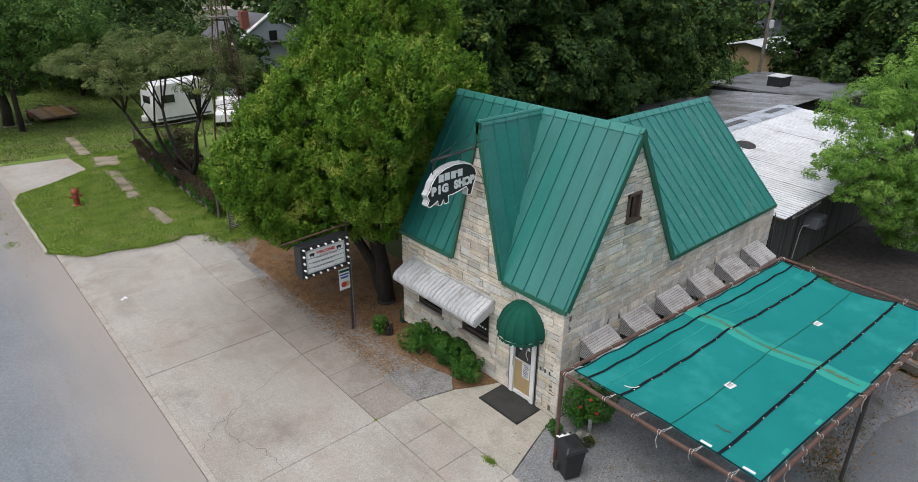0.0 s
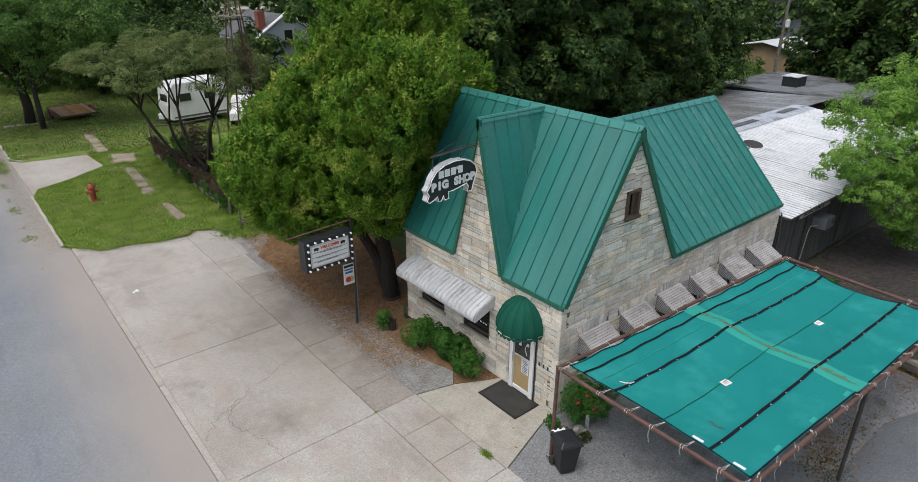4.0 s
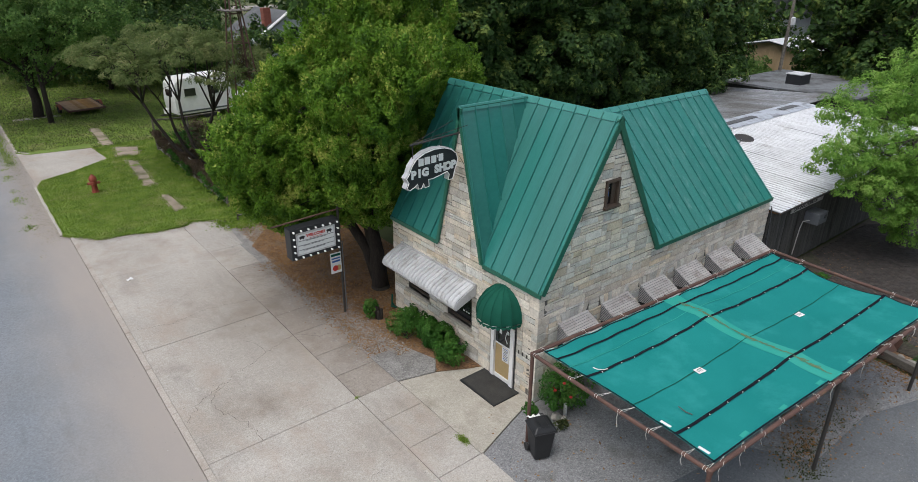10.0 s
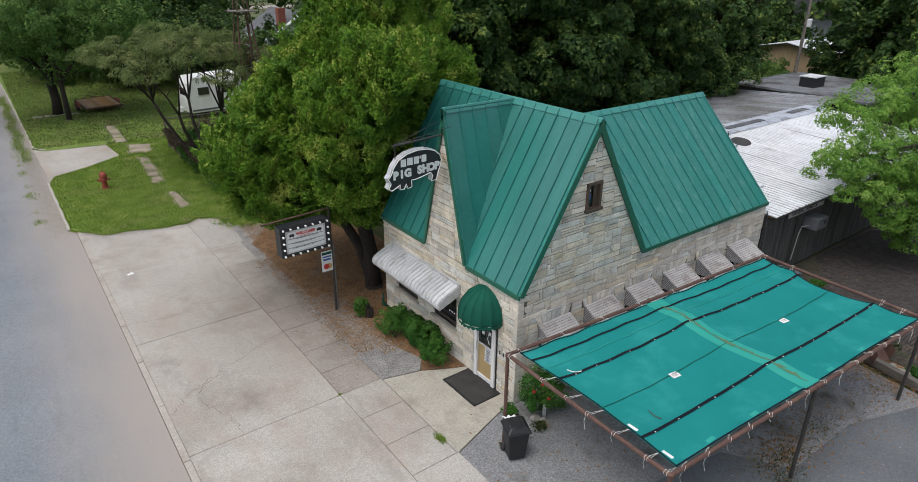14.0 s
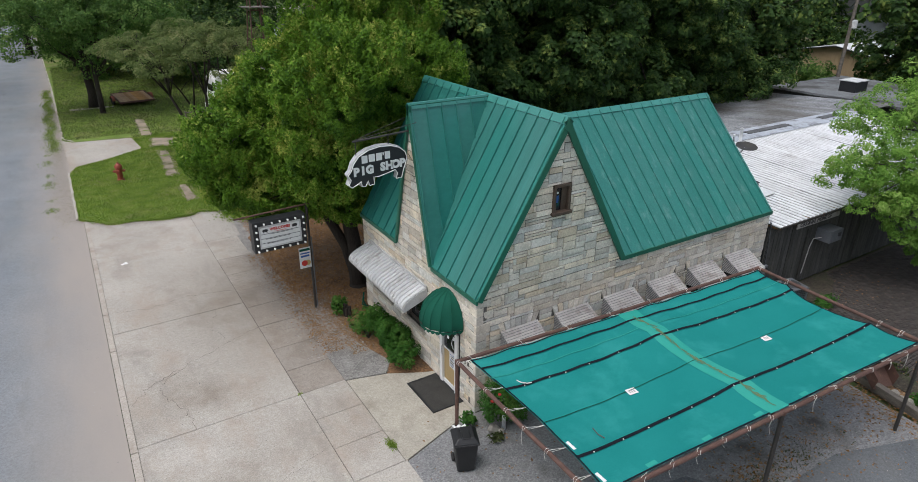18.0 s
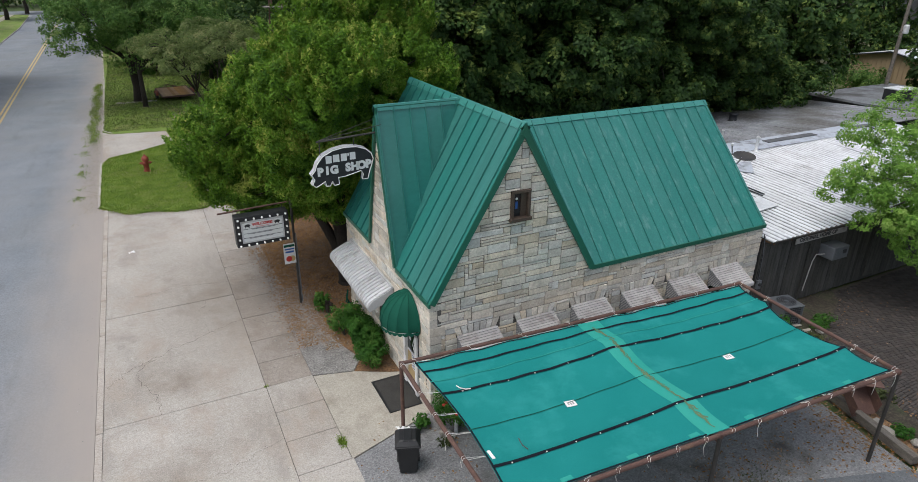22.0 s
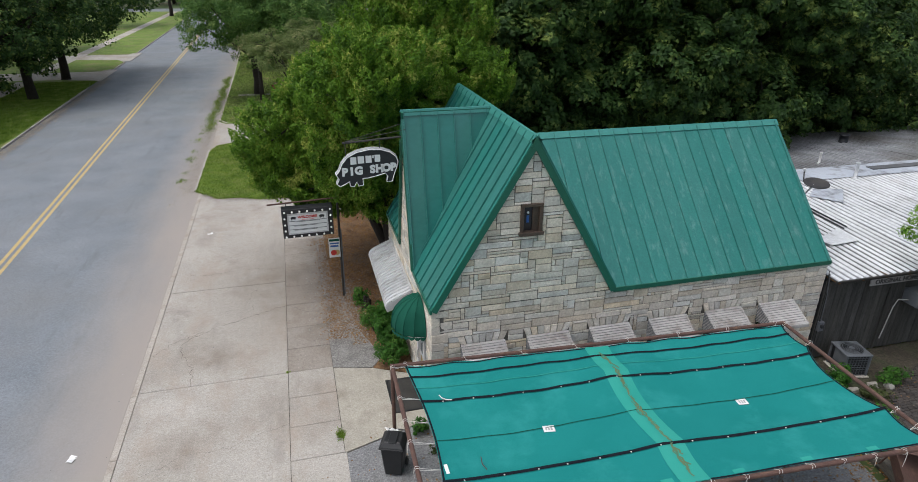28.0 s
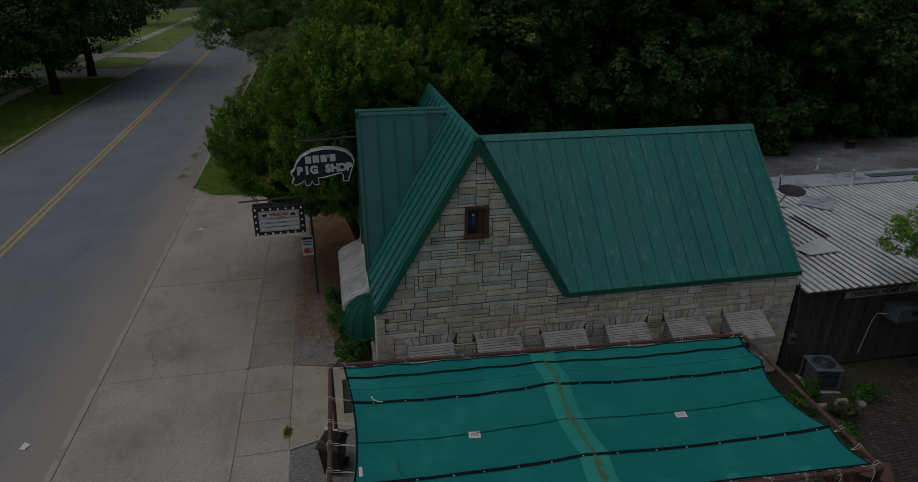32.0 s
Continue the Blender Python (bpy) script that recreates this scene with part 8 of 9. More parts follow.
r_ = np.random.RandomState(9)
leaf_mesh("vines", np.stack([2.3 + r_.normal(0, 0.25, 3500), 26.2 + r_.normal(0, 0.25, 3500), r_.uniform(1, 7.5, 3500)], 1), 0.12, VINE_LEAF, wm, 0.4, 0.3, "dry vines climbing the tower", 7)

# camper, pickup, flat trailer
camp = empty("camper_trailer", "white travel trailer parked on the grass", "camper", at=(4.6, 44.5, 0))
TM = Matrix.Translation((4.6, 44.6, 0)) @ rot_z(6)
prof = [(-2.1, 0.55), (-2.2, 1.6), (-2.05, 2.9), (-1.7, 3.35), (2.3, 3.45), (2.6, 3.0), (2.65, 0.55)]
Geo().prism([TM @ Vector((x, -1.15, z)) for x, z in prof], TM.to_3x3() @ Vector((0, 2.3, 0))).obj("body", WHITE, camp, solid=1)
for xx, w in ((-0.9, 0.9), (1.1, 0.8)):
    wd = Geo().box((xx, -1.17, 2.25), (w, 0.05, 0.6), TM).obj("window", GLASS, camp)
    Geo().box((xx, -1.18, 1.92), (w + 0.1, 0.06, 0.05), TM).obj("window_frame", ALU, wd)
Geo().box((-2.15, 0, 2.2), (0.06, 1.2, 0.55), TM).obj("window", GLASS, camp)
Geo().box((0.2, -1.17, 0.75), (4.4, 0.04, 0.12), TM).obj("stripe", AC_GREY, camp)
Geo().box((0.2, 0, 0.5), (4.2, 2.0, 0.14), TM).obj("chassis", DARK_IRON, camp)
for xx in (0.3, 1.1):
    for sy in (-1, 1):
        Geo().lathe((0, 0, 0), [(0.12, -0.1), (0.33, -0.1), (0.36, 0), (0.33, 0.1), (0.12, 0.1)], 16, TM @ Matrix.Translation((xx, sy * 1.0, 0.36)) @ Matrix.Rotation(radians(90), 4, "X")).obj("wheel", TYRE, camp)
Geo().lathe((0, 0, 0), [(0.05, 0), (0.22, 0.04), (0.24, 0.4), (0.1, 0.5)], 12, TM @ Matrix.Translation((-2.55, 0, 0.55))).obj("gas_bottle", WHITE, camp)
Geo().tube([TM @ Vector((-2.1, -0.6, 0.5)), TM @ Vector((-3.1, 0, 0.5)), TM @ Vector((-2.1, 0.6, 0.5))], 0.05, 6).obj("tow_frame", DARK_IRON, camp)
pk = empty("pickup_truck", "white pickup truck parked beside the camper", "truck", at=(8.3, 42.6, 0))
TP = Matrix.Translation((8.3, 42.6, 0)) @ rot_z(62)
prof = [(-2.7, 0.5), (-2.7, 1.05), (-0.9, 1.1), (-0.75, 1.85), (0.7, 1.9), (1.25, 1.2), (2.6, 1.05), (2.7, 0.5)]
Geo().prism([TP @ Vector((x, -0.95, z)) for x, z in prof], TP.to_3x3() @ Vector((0, 1.9, 0))).obj("body", WHITE, pk, solid=1)
for sy in (-0.955, 0.955):
    Geo().prism([TP @ Vector((x, sy, z)) for x, z in ((-0.62, 1.2), (-0.58, 1.7), (0.55, 1.74), (0.95, 1.24))], TP.to_3x3() @ Vector((0, 0.012 if sy > 0 else -0.012, 0))).obj("window", GLASS, pk, solid=1)
Geo().prism([TP @ Vector((0.74, -0.8, 1.84)), TP @ Vector((0.74, 0.8, 1.84)), TP @ Vector((1.26, 0.85, 1.25)), TP @ Vector((1.26, -0.85, 1.25))], TP.to_3x3() @ Vector((0.03, 0, 0.02))).obj("windscreen", GLASS, pk, solid=1)
for xx in (-1.75, 1.75):
    for sy in (-0.9, 0.9):
        Geo().lathe((0, 0, 0), [(0.14, -0.12), (0.36, -0.12), (0.39, 0), (0.36, 0.12), (0.14, 0.12)], 16, TP @ Matrix.Translation((xx, sy, 0.39)) @ Matrix.Rotation(radians(90), 4, "X")).obj("wheel", TYRE, pk)
for sy in (-0.7, 0.7):
    Geo().box((2.70, sy, 0.85), (0.05, 0.3, 0.18), TP).obj("headlight", GLASS, pk)
tr = empty("flat_trailer", "rusty flatbed trailer with wooden plank deck", "trailer", at=(-2.9, 52.2, 0))
TT = Matrix.Translation((-2.9, 52.3, 0)) @ rot_z(8) @ Matrix.Rotation(radians(5), 4, "X")
for i in range(9):
    Geo().box((-1.2 + 0.3 * i, 0, 0.62), (0.28, 3.2, 0.05), TT).obj("deck_plank", DECK, tr)
for c, sz in (((-1.4, 0, 0.6), (0.08, 3.3, 0.14)), ((1.4, 0, 0.6), (0.08, 3.3, 0.14)), ((0, -1.64, 0.6), (2.9, 0.08, 0.14)), ((0, 1.64, 0.6), (2.9, 0.08, 0.14))):
    Geo().box(c, sz, TT).obj("side_rail", RUST, tr)
for sx in (-1.6, 1.6):
    Geo().lathe((0, 0, 0), [(0.1, -0.1), (0.3, -0.1), (0.33, 0), (0.3, 0.1), (0.1, 0.1)], 16, TT @ Matrix.Translation((sx, 0.2, 0.36)) @ Matrix.Rotation(radians(90), 4, "Y")).obj("wheel", TYRE, tr)
    Geo().grid(lambda u, v, sx=sx: TT @ Vector((sx - 0.13 + 0.26 * v, 0.2 - 0.45 * math.cos(math.pi * u), 0.45 + 0.36 * math.sin(math.pi * u))), 10, 1).obj("fender", RED_BRICK, tr)
Geo().tube([TT @ Vector((-0.9, 1.6, 0.55)), TT @ Vector((0, 3.2, 0.5)), TT @ Vector((0.9, 1.6, 0.55))], 0.05, 6).obj("tow_frame", RUST, tr)

# houses among the far trees
hs_ = empty("house", "pale blue gabled house with red brick chimney", "house")
Geo().box((17.0, 55, 2.6), (9, 8, 5.2)).obj("wall", SIDING, hs_)
Geo().prism([(12.5, 50.6, 5.0), (16.5, 50.6, 7.6), (21.1, 50.6, 5.0)], (0, 9, 0)).obj("roof", SHINGLE, hs_, solid=1)
for a, b in (((12.4, 5.0), (16.5, 7.72)), ((21.2, 5.0), (16.5, 7.72))):
    Geo().tube([(a[0], 50.45, a[1]), (b[0], 50.45, b[1])], 0.15, 6).obj("bargeboard", WHITE, hs_)
Geo().box((14.5, 52, 6.7), (0.75, 0.7, 2.4)).obj("chimney", RED_BRICK, hs_, bevel=0.02)
Geo().prism([(12.9, 50.52, 5.05), (20.7, 50.52, 5.05), (16.5, 50.52, 7.45)], (0, 0.06, 0)).obj("gable_wall", SIDING, hs_, solid=1)
Geo().box((16.6, 50.5, 5.7), (0.8, 0.06, 0.9)).obj("window", GLASS, hs_)

# ---------- nearer trees ----------
locust_blobs = [(20.2, -2.4, 5.2, 3.0, 2.4, 2.0), (17.6, -1.5, 5.2, 1.7, 1.5, 1.2), (16.3, -0.8, 5.2, 1.2, 1.0, 0.8), (15.6, -0.5, 4.8, 0.7, 0.6, 0.6), (17.0, -1.6, 4.1, 1.2, 1.1, 0.9), (18.6, -2.5, 3.4, 1.5, 1.3, 1.3), (19.6, -2.9, 2.0, 1.1, 0.9, 1.1), (20.6, -2.0, 7.6, 2.2, 2.0, 1.6), (18.6, -0.6, 6.8, 1.5, 1.4, 1.1), (17.4, 0.2, 6.6, 0.9, 0.8, 0.6), (21.6, -3.4, 4.4, 2.4, 2.2, 2.2), (22.5, -1.5, 6.4, 2.4, 2.2, 2.0), (21.0, -2.4, 9.4, 1.7, 1.6, 1.2), (20.4, -3.6, 3.0, 1.3, 1.2, 1.4), (20.6, -3.4, 1.8, 1.5, 1.3, 1.2), (18.0, -2.3, 3.0, 0.9, 0.8, 0.8), (19.2, -1.2, 4.2, 1.6, 1.3, 1.2)]
tree("locust_tree", "bright green feathery locust tree over the brick yard", (21.6, -2.4, 0), locust_blobs, (21.2, -2.2, 7.0), 0.2, 100000, 0.115, LOCUST_LEAF, BARK_GREY, 71, 0.5, 0.27, 0.3, 0.42)
mim_blobs = []
rm = random.Random(12)
for i in range(24):
    a, q = 2.4 * i, math.sqrt((i + 0.5) / 24)
    mim_blobs.append((-0.6 + 5.0 * q * math.cos(a), 29.4 + 4.6 * q * math.sin(a), 8.1 - 1.5 * q * q + rm.uniform(-0.5, 0.4), 1.4, 1.4, 0.5))
mim = empty("mimosa_tree", "spreading thin-leaved tree with many bare stems", "tree", at=(-0.3, 27.4, 0))
g = Geo()
HUBS = [Vector((-1.6, 28.6, 3.6)), Vector((0.5, 27.3, 3.9)), Vector((1.3, 29.6, 3.7)), Vector((-0.5, 30.4, 4.1)), Vector((-2.6, 30.2, 4.3))]
for i, h in enumerate(HUBS):
    c = Vector((-0.2 + 0.35 * math.cos(i * 1.9), 28.4 + 0.35 * math.sin(i * 1.9), 0))
    k = c.lerp(h, 0.45) + Vector((rm.uniform(-0.35, 0.35), rm.uniform(-0.35, 0.35), -0.25))
    g.tube([c, c.lerp(k, 0.5) + Vector((0.12, -0.08, 0)), k, k.lerp(h, 0.55) + Vector((-0.1, 0.12, 0.1)), h], 0.13, 8, 0.075)
for i, b in enumerate(mim_blobs):
    t = Vector(b[:3])
    h = min(HUBS, key=lambda q: (q - t).length)
    m1 = h.lerp(t, 0.4) + Vector((rm.uniform(-0.4, 0.4), rm.uniform(-0.4, 0.4), rm.uniform(0.1, 0.7)))
    m2 = h.lerp(t, 0.75) + Vector((rm.uniform(-0.4, 0.4), rm.uniform(-0.4, 0.4), rm.uniform(0.1, 0.6)))
    g.tube([h, m1, m2, t], 0.055, 6, 0.018)
    for q in (m1, m2, m2):
        e = q + Vector((rm.uniform(-1.4, 1.4), rm.uniform(-1.4, 1.4), rm.uniform(0.2, 1.0)))
        g.tube([q, q.lerp(e, 0.5) + Vector((0, 0, 0.2)), e], 0.026, 5, 0.008)
g.obj("trunk", BARK, mim, smooth=True)
leaf_mesh("crown", crown_points(mim_blobs, 70000, 0.42, 13, 0.3, 0.5), 0.12, MIMOSA_LEAF, mim, 0.0, 0.35, seed=13)

street = [((-6.1, 52.0), [(-6.3, 51, 7.2), 6.0, 3.7], 72, 48000), ((-5.6, 49.0), [(-2.6, 49.0, 7.2), 5.0, 3.4], 73, 30000)]
for (x, y), (c, R, H), sd, n in street:
    tree("street_tree", "broad dark green street tree leaning over the road", (x, y, 0), blob_set(c, R, H, 14, sd), (x, y, 8), 0.36 if sd == 72 else 0.2, n, 0.17, STREET_LEAF, BARK, sd, 0.2, 0.65, 0.4, 0.7, "street trees")
FAR_ST = [(-26.4, 53.5, 8.0, 7.6), (-26.75, 65.2, 10.5, 8.8), (-38, 46, 7, 8.5), (-36, 60, 7.5, 9), (-33, 40, 7, 8.5), (-11, 96, 6.5, 8.5), (-6, 80, 7, 9), (-28.7, 158, 6, 9), (-37, 92, 6, 8), (-9, 125, 7, 9), (-36, 130, 8, 10), (-27, 178, 5, 8), (-40, 75, 8, 9)]
for i, (x, y, R, z) in enumerate(FAR_ST):
    tree("street_tree", "large dark green shade tree along the street", (x, y, 0), blob_set((x - (1.8 if i == 0 else 0), y, z), R, 4.6 if i < 2 else 3.6, 18 if i < 2 else 12, 140 + i), (x, y, z), 0.42, 34000 if i < 2 else 5000, 0.3 if i < 2 else 0.55, DARK_LEAF if i < 5 else STREET_LEAF, BARK, 140 + i, 0.2, 0.9, 0.4, 0.7, "street trees")

# junk heap glimpsed under the back trees
for i, (c, sz, mt, nm, lab) in enumerate((((22.5, 22.0, 1.3), (1.4, 1.0, 1.2), WHITE, "old_appliance", "white discarded appliance under the trees"), ((21.0, 21.4, 0.6), (1.2, 1.0, 1.2), WOOD_BROWN, "wooden_crate", "brown wooden crate under the trees"), ((19.8, 22.0, 0.5), (1.0, 0.9, 1.0), AC_GREY, "metal_cabinet", "grey metal cabinet under the trees"), ((22.6, 21.6, 0.35), (2.0, 1.0, 0.7), AC_GREY, "metal_cabinet", "grey metal cabinet under the trees"))):
    tagged(Geo().box(c, sz).obj(nm, mt, None, bevel=0.04), lab, "junk", "junk heap")
low = empty("low_shed", "low dark corrugated shed among the back trees", "shed", at=(18, 21, 0))
Geo().box((13, 19.4, 1.0), (8, 4, 2.0)).obj("wall", WOOD_DARK, low)
for i in range(20):
    Geo().box((9.2 + i * 0.4, 19.4, 2.05), (0.38, 4.6, 0.03), Matrix()).obj("roof_sheet", GALV_DIRTY, low)

# ---------- litter on the ground ----------
for c, rz in (((-7.42, 15.83, 0.006), 20), ((-9.56, 0.9, -0.046), 70), ((5.0, -8.6, -0.004), 30)):
    g = Geo().grid(lambda u, v, c=c, rz=rz: Matrix.Translation(c) @ rot_z(rz) @ Vector((0.26 * (u - 0.5), 0.2 * (v - 0.5), 0.012 + 0.02 * math.sin(5 * u + 3 * v))), 5, 4)
    tagged(g.obj("litter_paper", WHITE), "crumpled white scrap of paper on the ground", "litter", "litter")
tagged(Geo().box((5.04, -8.58, 0.03), (0.1, 0.07, 0.01), None).obj("litter_wrapper", RED), "small red wrapper on the asphalt", "litter", "litter")
rl = np.random.RandomState(21)


def flat_leaves(name, P, size, mat, label, seed):
    r = np.random.RandomState(seed)
    n = len(P)
    a = r.uniform(0, 6.28, n)
    d = np.stack([np.cos(a), np.sin(a), r.normal(0, 0.15, n)], 1)
    w = np.stack([-np.sin(a), np.cos(a), r.normal(0, 0.15, n)], 1)
    L = (size * r.uniform(0.5, 1.4, n))[:, None]
    V = np.stack([P - d * L / 2, P + w * L * 0.25, P + d * L / 2, P - w * L * 0.25], 1)
    me = bpy.data.meshes.new(name)
    me.from_pydata(V.reshape(-1, 3).tolist(), [], np.arange(4 * n).reshape(n, 4).tolist())
    me.materials.append(mat)
    return tagged(new(name, me), label, "litter", kind="stuff")


def cluster(c, s, n, seed, z=0.012):
    r = np.random.RandomState(seed)
    P = np.concatenate([r.normal(0, 1, (n, 2)) * s + c, np.full((n, 1), z)], 1)
    return P


P = np.concatenate([cluster((10.2, -6.2), (0.5, 0.9), 500, 1), cluster((10.7, -5.0), (0.3, 1.2), 300, 2), cluster((8.3, -5.5), (1.6, 0.9), 350, 3), cluster((6.0, -5.6), (1.6, 0.8), 250, 4), cluster((4.5, -5.8), (0.6, 0.35), 300, 5), cluster((11.8, -4.0), (0.4, 2.0), 900, 6, 0.03), cluster((12.6, -6.0), (0.8, 2.0), 500, 7), cluster((15, -1.5), (2.5, 0.8), 500, 8), cluster((-1.2, -2.6), (1.5, 1.2), 120, 9)])
flat_leaves("leaf_litter", P, 0.085, LITTER, "scattered dry brown leaves on the paving", 2)
P = np.concatenate([np.stack([rl.uniform(-2.0, 3, 26000), rl.uniform(4.5, 18.5, 26000), np.full(26000, 0.01)], 1)])
P = P[(P[:, 0] > -1.9 + 0.02 * P[:, 1]) | (P[:, 1] > 8)]
P = P[~((P[:, 0] > -0.1) & (P[:, 1] < 7.5))]
P = np.concatenate([P, np.stack([-2.1 + rl.normal(0, 0.28, 3500), rl.uniform(5.0, 14.0, 3500), np.full(3500, 0.012)], 1)])
flat_leaves("mulch_leaves", P, 0.08, LITTER, "dry brown needles and leaves under the cedar", 3)
P = np.concatenate([cluster((-9.45 - 0.3 * math.sin(y), y), (0.3, 1.0), 80, int(y)) for y in range(36, 64, 2)])
P[:, 2] = -0.055
flat_leaves("gutter_leaves", P, 0.11, material("grey_green_debris", (0.12, 0.125, 0.075), (0.24, 0.23, 0.16), 0.9, 3, 30, 0, vary=0.3, island=True), "twigs and leaves washed into the gutter", 4)


PEBBLE = material("loose_pebbles", (0.16, 0.155, 0.15), (0.36, 0.35, 0.33), 0.9, 5, 30, 0, vary=0.45, island=True)
P = np.stack([rl.uniform(-2.55, -1.2, 9000), rl.uniform(3.1, 19.5, 9000), np.full(9000, 0.004)], 1)
P = P[P[:, 0] < -1.0 - 0.09 * (P[:, 1] - 3.0)]
P = np.concatenate([P, np.stack([-2.6 - np.abs(rl.normal(0, 0.35, 1500)), rl.uniform(4.5, 19.5, 1500), np.full(1500, 0.008)], 1)])
P = np.concatenate([P, np.stack([-1.75 + rl.normal(0, 0.3, 2600), rl.uniform(3.6, 9.5, 2600), np.full(2600, 0.014)], 1)])
flat_leaves("gravel_pebbles", P, 0.05, PEBBLE, "loose grey pebbles along the concrete edge", 6)
P = np.concatenate([cluster((-6, 8), (2.0, 7), 900, 51, 0.006), cluster((-2, -2.2), (1.0, 0.9), 500, 52, 0.004), cluster((2.5, -3.5), (2.5, 1.2), 700, 53, 0.004), cluster((6, -8.5), (2.5, 1.2), 500, 54, 0.0)])
flat_leaves("grit", P, 0.035, PEBBLE, "fine grit and crumbs scattered on the paving", 7)

# ---------- grass ----------
def blades(name, P, h, mat, label, seed, category="grass"):
    r = np.random.RandomState(seed)
    n = len(P)
    a = r.uniform(0, 6.28, n)
    w = np.stack([np.cos(a), np.sin(a), np.zeros(n)], 1) * (0.022 * r.uniform(0.6, 1.5, n))[:, None] * (h / 0.08) ** 0.5
    H = h * r.uniform(0.4, 1.4, n)
    tip = P + np.stack([r.normal(0, 0.5, n) * H, r.normal(0, 0.5, n) * H, H], 1)
    V = np.stack([P - w, P + w, tip], 1)
    me = bpy.data.meshes.new(name)
    me.vertices.add(3 * n)
    me.vertices.foreach_set("co", V.astype(np.float32).ravel())
    me.loops.add(3 * n)
    me.loops.foreach_set("vertex_index", np.arange(3 * n, dtype=np.int32))
    me.polygons.add(n)
    me.polygons.foreach_set("loop_start", np.arange(0, 3 * n, 3, dtype=np.int32))
    me.polygons.foreach_set("loop_total", np.full(n, 3, np.int32))
    me.materials.append(mat)
    me.update(calc_edges=True)
    return tagged(new(name, me), label, category, kind="stuff")


def inside(P, poly):
    x, y = P[:, 0], P[:, 1]
    ok = np.zeros(len(P), bool)
    for (x0, y0), (x1, y1) in zip(poly, poly[1:] + poly[:1]):
        c = ((y0 > y) != (y1 > y)) & (x < (x1 - x0) * (y - y0) / (y1 - y0 + 1e-12) + x0)
        ok ^= c
    return ok


G1 = [(-8.7, 22.7), (-7.6, 21.2), (-5.6, 20.7), (-4.1, 20.3), (-3.4, 20.9), (-2.2, 20.2), (-1.2, 20), (2, 21), (2, 39), (-4.6, 38.9), (-4.3, 35.3), (-6.5, 33.6), (-8.4, 32.5), (-8.7, 31.4)]
P = np.stack([rl.uniform(-9, 2, 120000), rl.uniform(20, 39.5, 120000), np.full(120000, 0.03)], 1)
P = P[inside(P, G1)]
for quad in ([(-3.6, 22.6), (-3.15, 22.9), (-3.2, 25.5), (-3.55, 25.6)], [(-3.85, 27.8), (-3.3, 28.1), (-2.9, 33.5), (-3.4, 33.9)], [(-3.6, 35.6), (-2.4, 35.3), (-2.0, 37.2), (-3.3, 37.9)]):
    P = P[~inside(P, quad)]
blades("lawn_grass", P, 0.055, BLADE, "short green lawn grass", 1)
P = np.stack([rl.uniform(-8.9, 9, 110000), rl.uniform(38.7, 80, 110000), np.full(110000, 0.03)], 1)
P = P[((P[:, 0] > -4.5) | (P[:, 1] > 40.0)) & ~inside(P, [(-3.85, 38.8), (-3.2, 39.0), (-3.05, 44.6), (-3.6, 45.2)])]
blades("lawn_grass", P[::3], 0.09, BLADE, "shaded green lawn grass", 2)
# Two blades in three take a darker colour in place of tree shade.
blades("lawn_shade_blades", np.delete(P, np.s_[::3], 0), 0.08, BLADE_DULL, "darker low blades that give the lawn its tree shade", 14, "weed")
P = np.stack([rl.uniform(-32, -23.1, 60000), rl.uniform(34, 63, 60000), np.full(60000, 0.03)], 1)
P = P[~((P[:, 0] > -31.2) & (P[:, 0] < -29.4))]
blades("lawn_grass", P, 0.13, BLADE, "mown lawn grass across the street", 3)
P = np.concatenate([cluster((-2.6, 0.05), (0.055, 0.11), 900, 31, 0.0), cluster((-3.97, 3.42), (0.04, 0.04), 60, 32, 0.0), np.stack([rl.uniform(-1.1, -0.2, 500), rl.uniform(20.0, 36, 500), np.full(500, 0.03)], 1)])
blades("joint_weeds", P, 0.03, BLADE, "low green weeds growing in the joints", 4, "weed")
P = np.concatenate([cluster((-0.9, y), (0.5, 0.7), 500, 100 + y, 0.03) for y in range(19, 36)] + [cluster((-2.0 + 0.1 * i, 19.6 - 0.2 * i), (0.4, 0.3), 250, 130 + i, 0.0) for i in range(6)])
leaf_mesh("ground_ivy", P + np.abs(np.random.RandomState(5).normal(0, 0.05, P.shape)) * [0, 0, 1], 0.09, BLADE, None, 0, 0.7, seed=8)
tagged(bpy.data.objects["ground_ivy"], "low broad-leaved weeds along the fence", "weed", kind="stuff")
P = cluster((4.3, -5.9), (0.5, 0.25), 700, 41, 0.0)
blades("moss_weeds", np.concatenate([P, cluster((6.2, -5.9), (0.8, 0.25), 500, 42, 0.0), cluster((3.6, -6.4), (0.3, 0.2), 400, 43, 0.0)]), 0.04, BLADE_DULL, "dark moss and weeds in an asphalt seam", 5, "moss")

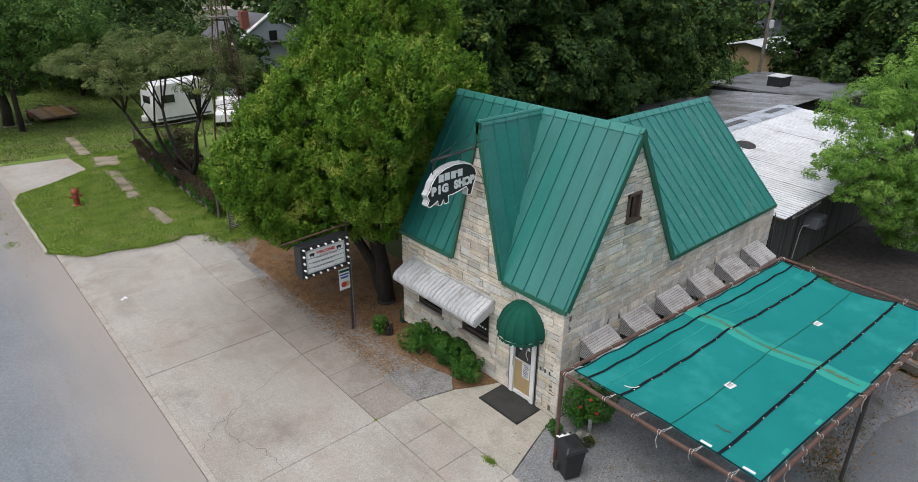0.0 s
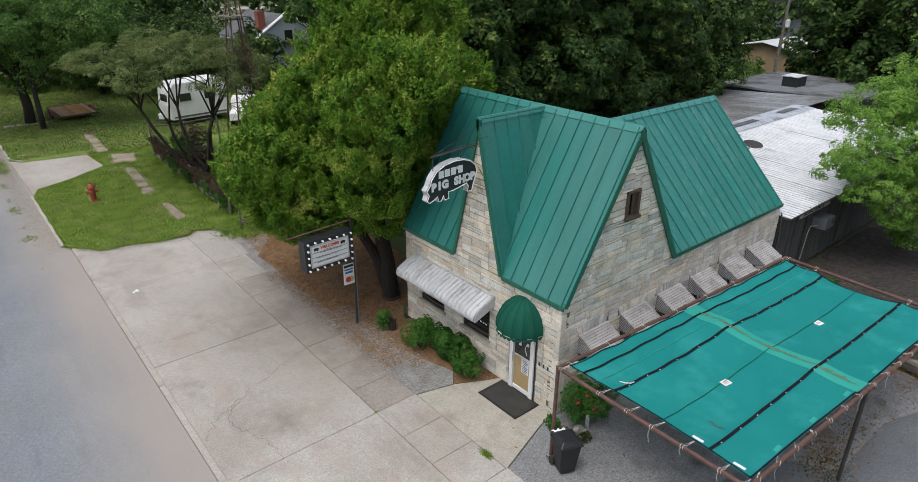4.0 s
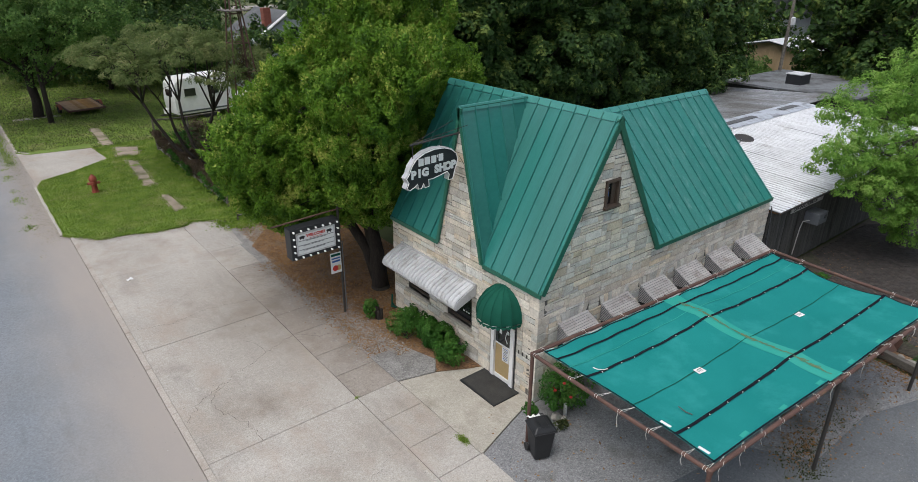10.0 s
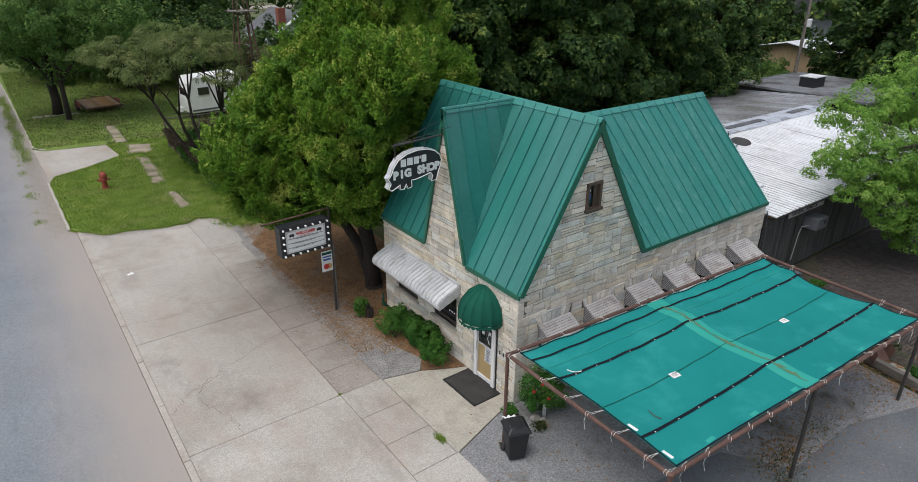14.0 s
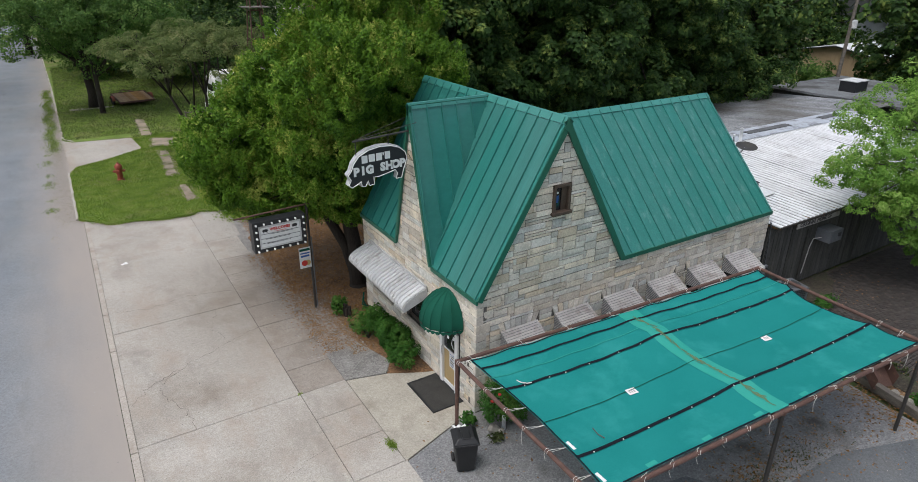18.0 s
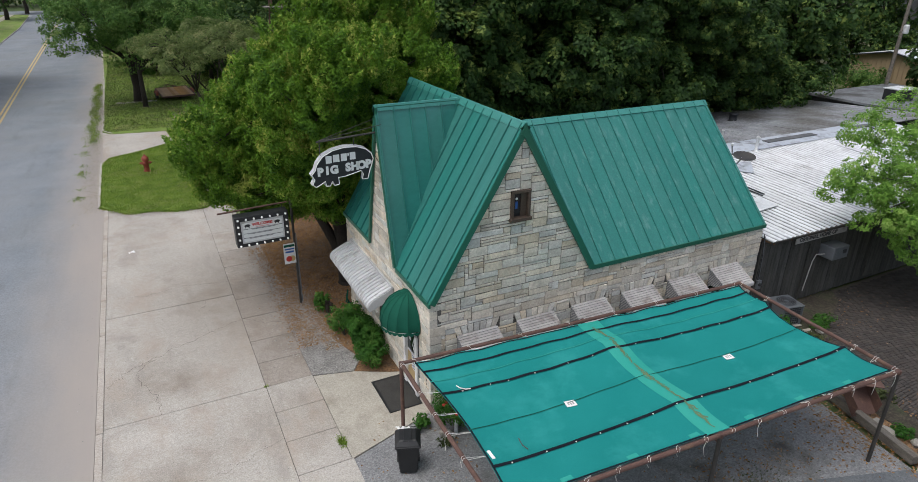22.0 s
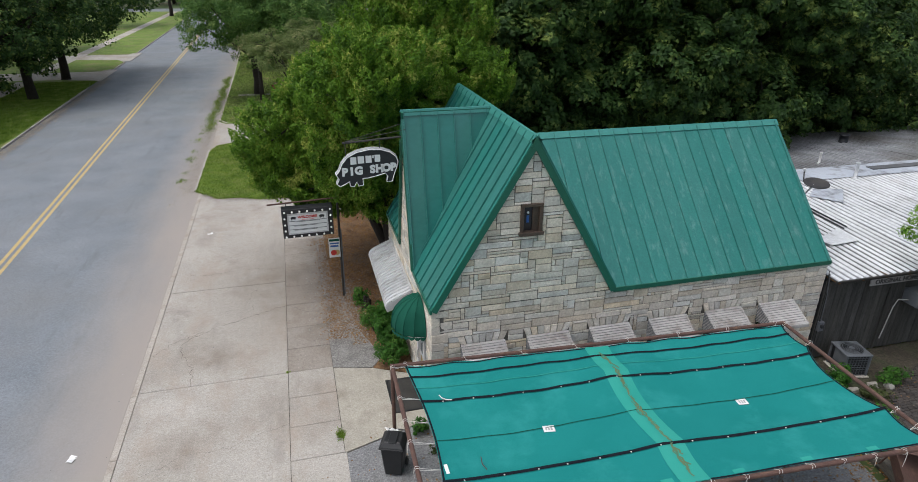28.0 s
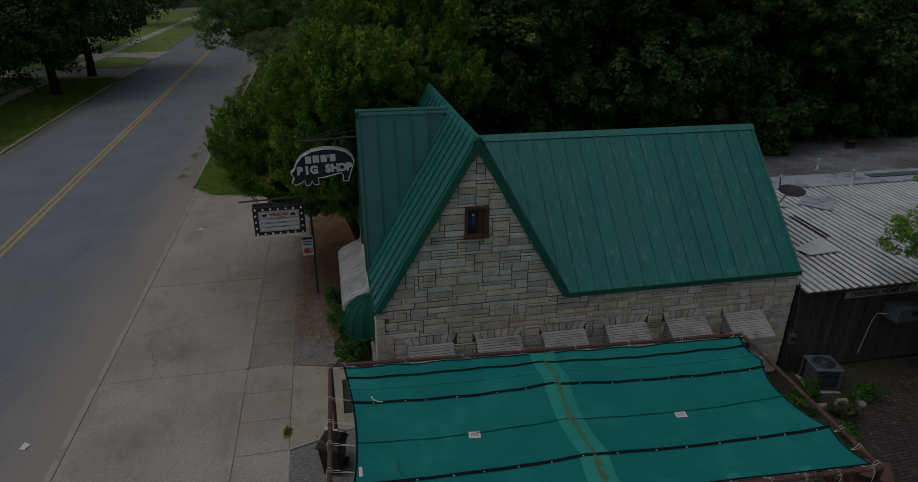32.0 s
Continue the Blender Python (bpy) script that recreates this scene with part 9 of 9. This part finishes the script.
rf = np.random.RandomState(77)
EDGE = [(-8.75, 31.0), (-8.72, 22.8), (-7.7, 21.25), (-5.6, 20.7), (-4.1, 20.3), (-3.5, 20.9), (-2.2, 20.2), (-0.8, 19.3)]
Q, D = [], []
for (x0, y0), (x1, y1) in zip(EDGE, EDGE[1:]):
    n = int(math.hypot(x1 - x0, y1 - y0) * 260)
    t = rf.uniform(0, 1, n)
    wob = 0.10 * np.sin(t * n * 0.012) + np.abs(rf.normal(0, 0.09, n))
    nx, ny = (y1 - y0), -(x1 - x0)
    L = math.hypot(nx, ny)
    sgn = 1 if x0 != EDGE[0][0] else 0.2
    Q.append(np.stack([x0 + (x1 - x0) * t + nx / L * -wob * -sgn, y0 + (y1 - y0) * t - abs(ny) / L * wob * sgn, np.full(n, 0.004)], 1))
    D.append(np.stack([x0 + (x1 - x0) * t + rf.normal(0, 0.12, n), y0 + (y1 - y0) * t - np.abs(rf.normal(0, 0.28, n)) * sgn, np.full(n, 0.006)], 1))
blades("edge_grass", np.concatenate(Q), 0.06, BLADE, "ragged grass creeping over the concrete edge", 9)
SOIL = material("washed_soil", (0.22, 0.195, 0.155), (0.34, 0.305, 0.255), 0.95, 3, 30, 0, vary=0.25, island=True)
flat_leaves("edge_soil", np.concatenate(D), 0.07, SOIL, "soil crumbs washed over the concrete", 10)
W = [cluster((-9.55 + 0.15 * math.sin(y), y), (0.20, 0.6), 260, 200 + y, -0.06) for y in range(38, 64)] + [cluster((-9.9 + 0.6 * math.sin(37.7 * y), y + 1.3 * math.sin(11.3 * y)), (0.10 + 0.12 * math.sin(5.1 * y) ** 2, 0.16), 36, 260 + y, -0.06) for y in range(24, 39)]
blades("gutter_weeds", np.concatenate(W), 0.06, BLADE, "dull weeds growing in the sandy gutter", 11, "weed")
flat_leaves("gutter_soil", np.concatenate([cluster((-9.3 + 0.15 * math.sin(2 * y), y), (0.3, 0.8), 160, 300 + y, -0.058) for y in range(20, 66)]), 0.09, SOIL, "sand and soil drifted along the kerb", 12)

flat_leaves("gutter_sand", np.concatenate([cluster((-22.25 - 0.012 * (y - 20), y), (0.3, 0.9), 170, 400 + y, -0.062) for y in range(22, 66)]), 0.16, SOIL, "sand drifted along the kerb across the street", 13)

# ---------- brick pavers ----------
rb = random.Random(17)
near, far = [], []
CX, CY = 14.0, -16.0
for ring_ in range(24, 150):
    R = 2.0 + ring_ * 0.108
    n = int(2 * math.pi * R / 0.215)
    for k in range(n):
        a = 2 * math.pi * (k + 0.5 * (ring_ % 2)) / n
        x, y = CX + R * math.cos(a), CY + R * math.sin(a)
        if not (y < -0.3 and x > 11.75 + max(0, (-y - 1)) * -0.12 and x < 24 and y > -10):
            continue
        (near if (x < 14.2 and -7.6 < y < -4.4) else far).append((x, y, a, R))


def brick_geo(x, y, a):
    m = Matrix.Translation((x, y, -0.03 + rb.uniform(-0.006, 0.008))) @ Matrix.Rotation(a, 4, "Z") @ Matrix.Rotation(rb.uniform(-0.03, 0.03), 4, "X")
    w, l, h, c = 0.048, 0.101, 0.045, 0.007
    vs = [m @ Vector(p) for p in ((-w, -l, 0), (w, -l, 0), (w, l, 0), (-w, l, 0), (-w, -l, h - c), (w, -l, h - c), (w, l, h - c), (-w, l, h - c), (-w + c, -l + c, h), (w - c, -l + c, h), (w - c, l - c, h), (-w + c, l - c, h))]
    fs = [(8, 9, 10, 11)] + [(i, (i + 1) % 4, 4 + (i + 1) % 4, 4 + i) for i in range(4)] + [(4 + i, 4 + (i + 1) % 4, 8 + (i + 1) % 4, 8 + i) for i in range(4)]
    return vs, fs


for x, y, a, R in near[:300]:
    Geo().add(*brick_geo(x, y, a)).obj("brick", BRICK, bed)
g = Geo()
for x, y, a, R in near[300:] + far:
    g.add(*brick_geo(x, y, a))
# Same lowered colour, with the tree shade in it, for the joined pavers.
BRICK_REST = material("shade_toned_paver_brick_joined", (0.030, 0.026, 0.024), (0.066, 0.056, 0.051), 0.9, 3, 40, 0.4, vary=0.25, island=True)
o = g.obj("brick_paving", BRICK_REST, bed)
o["kind"] = "stuff"
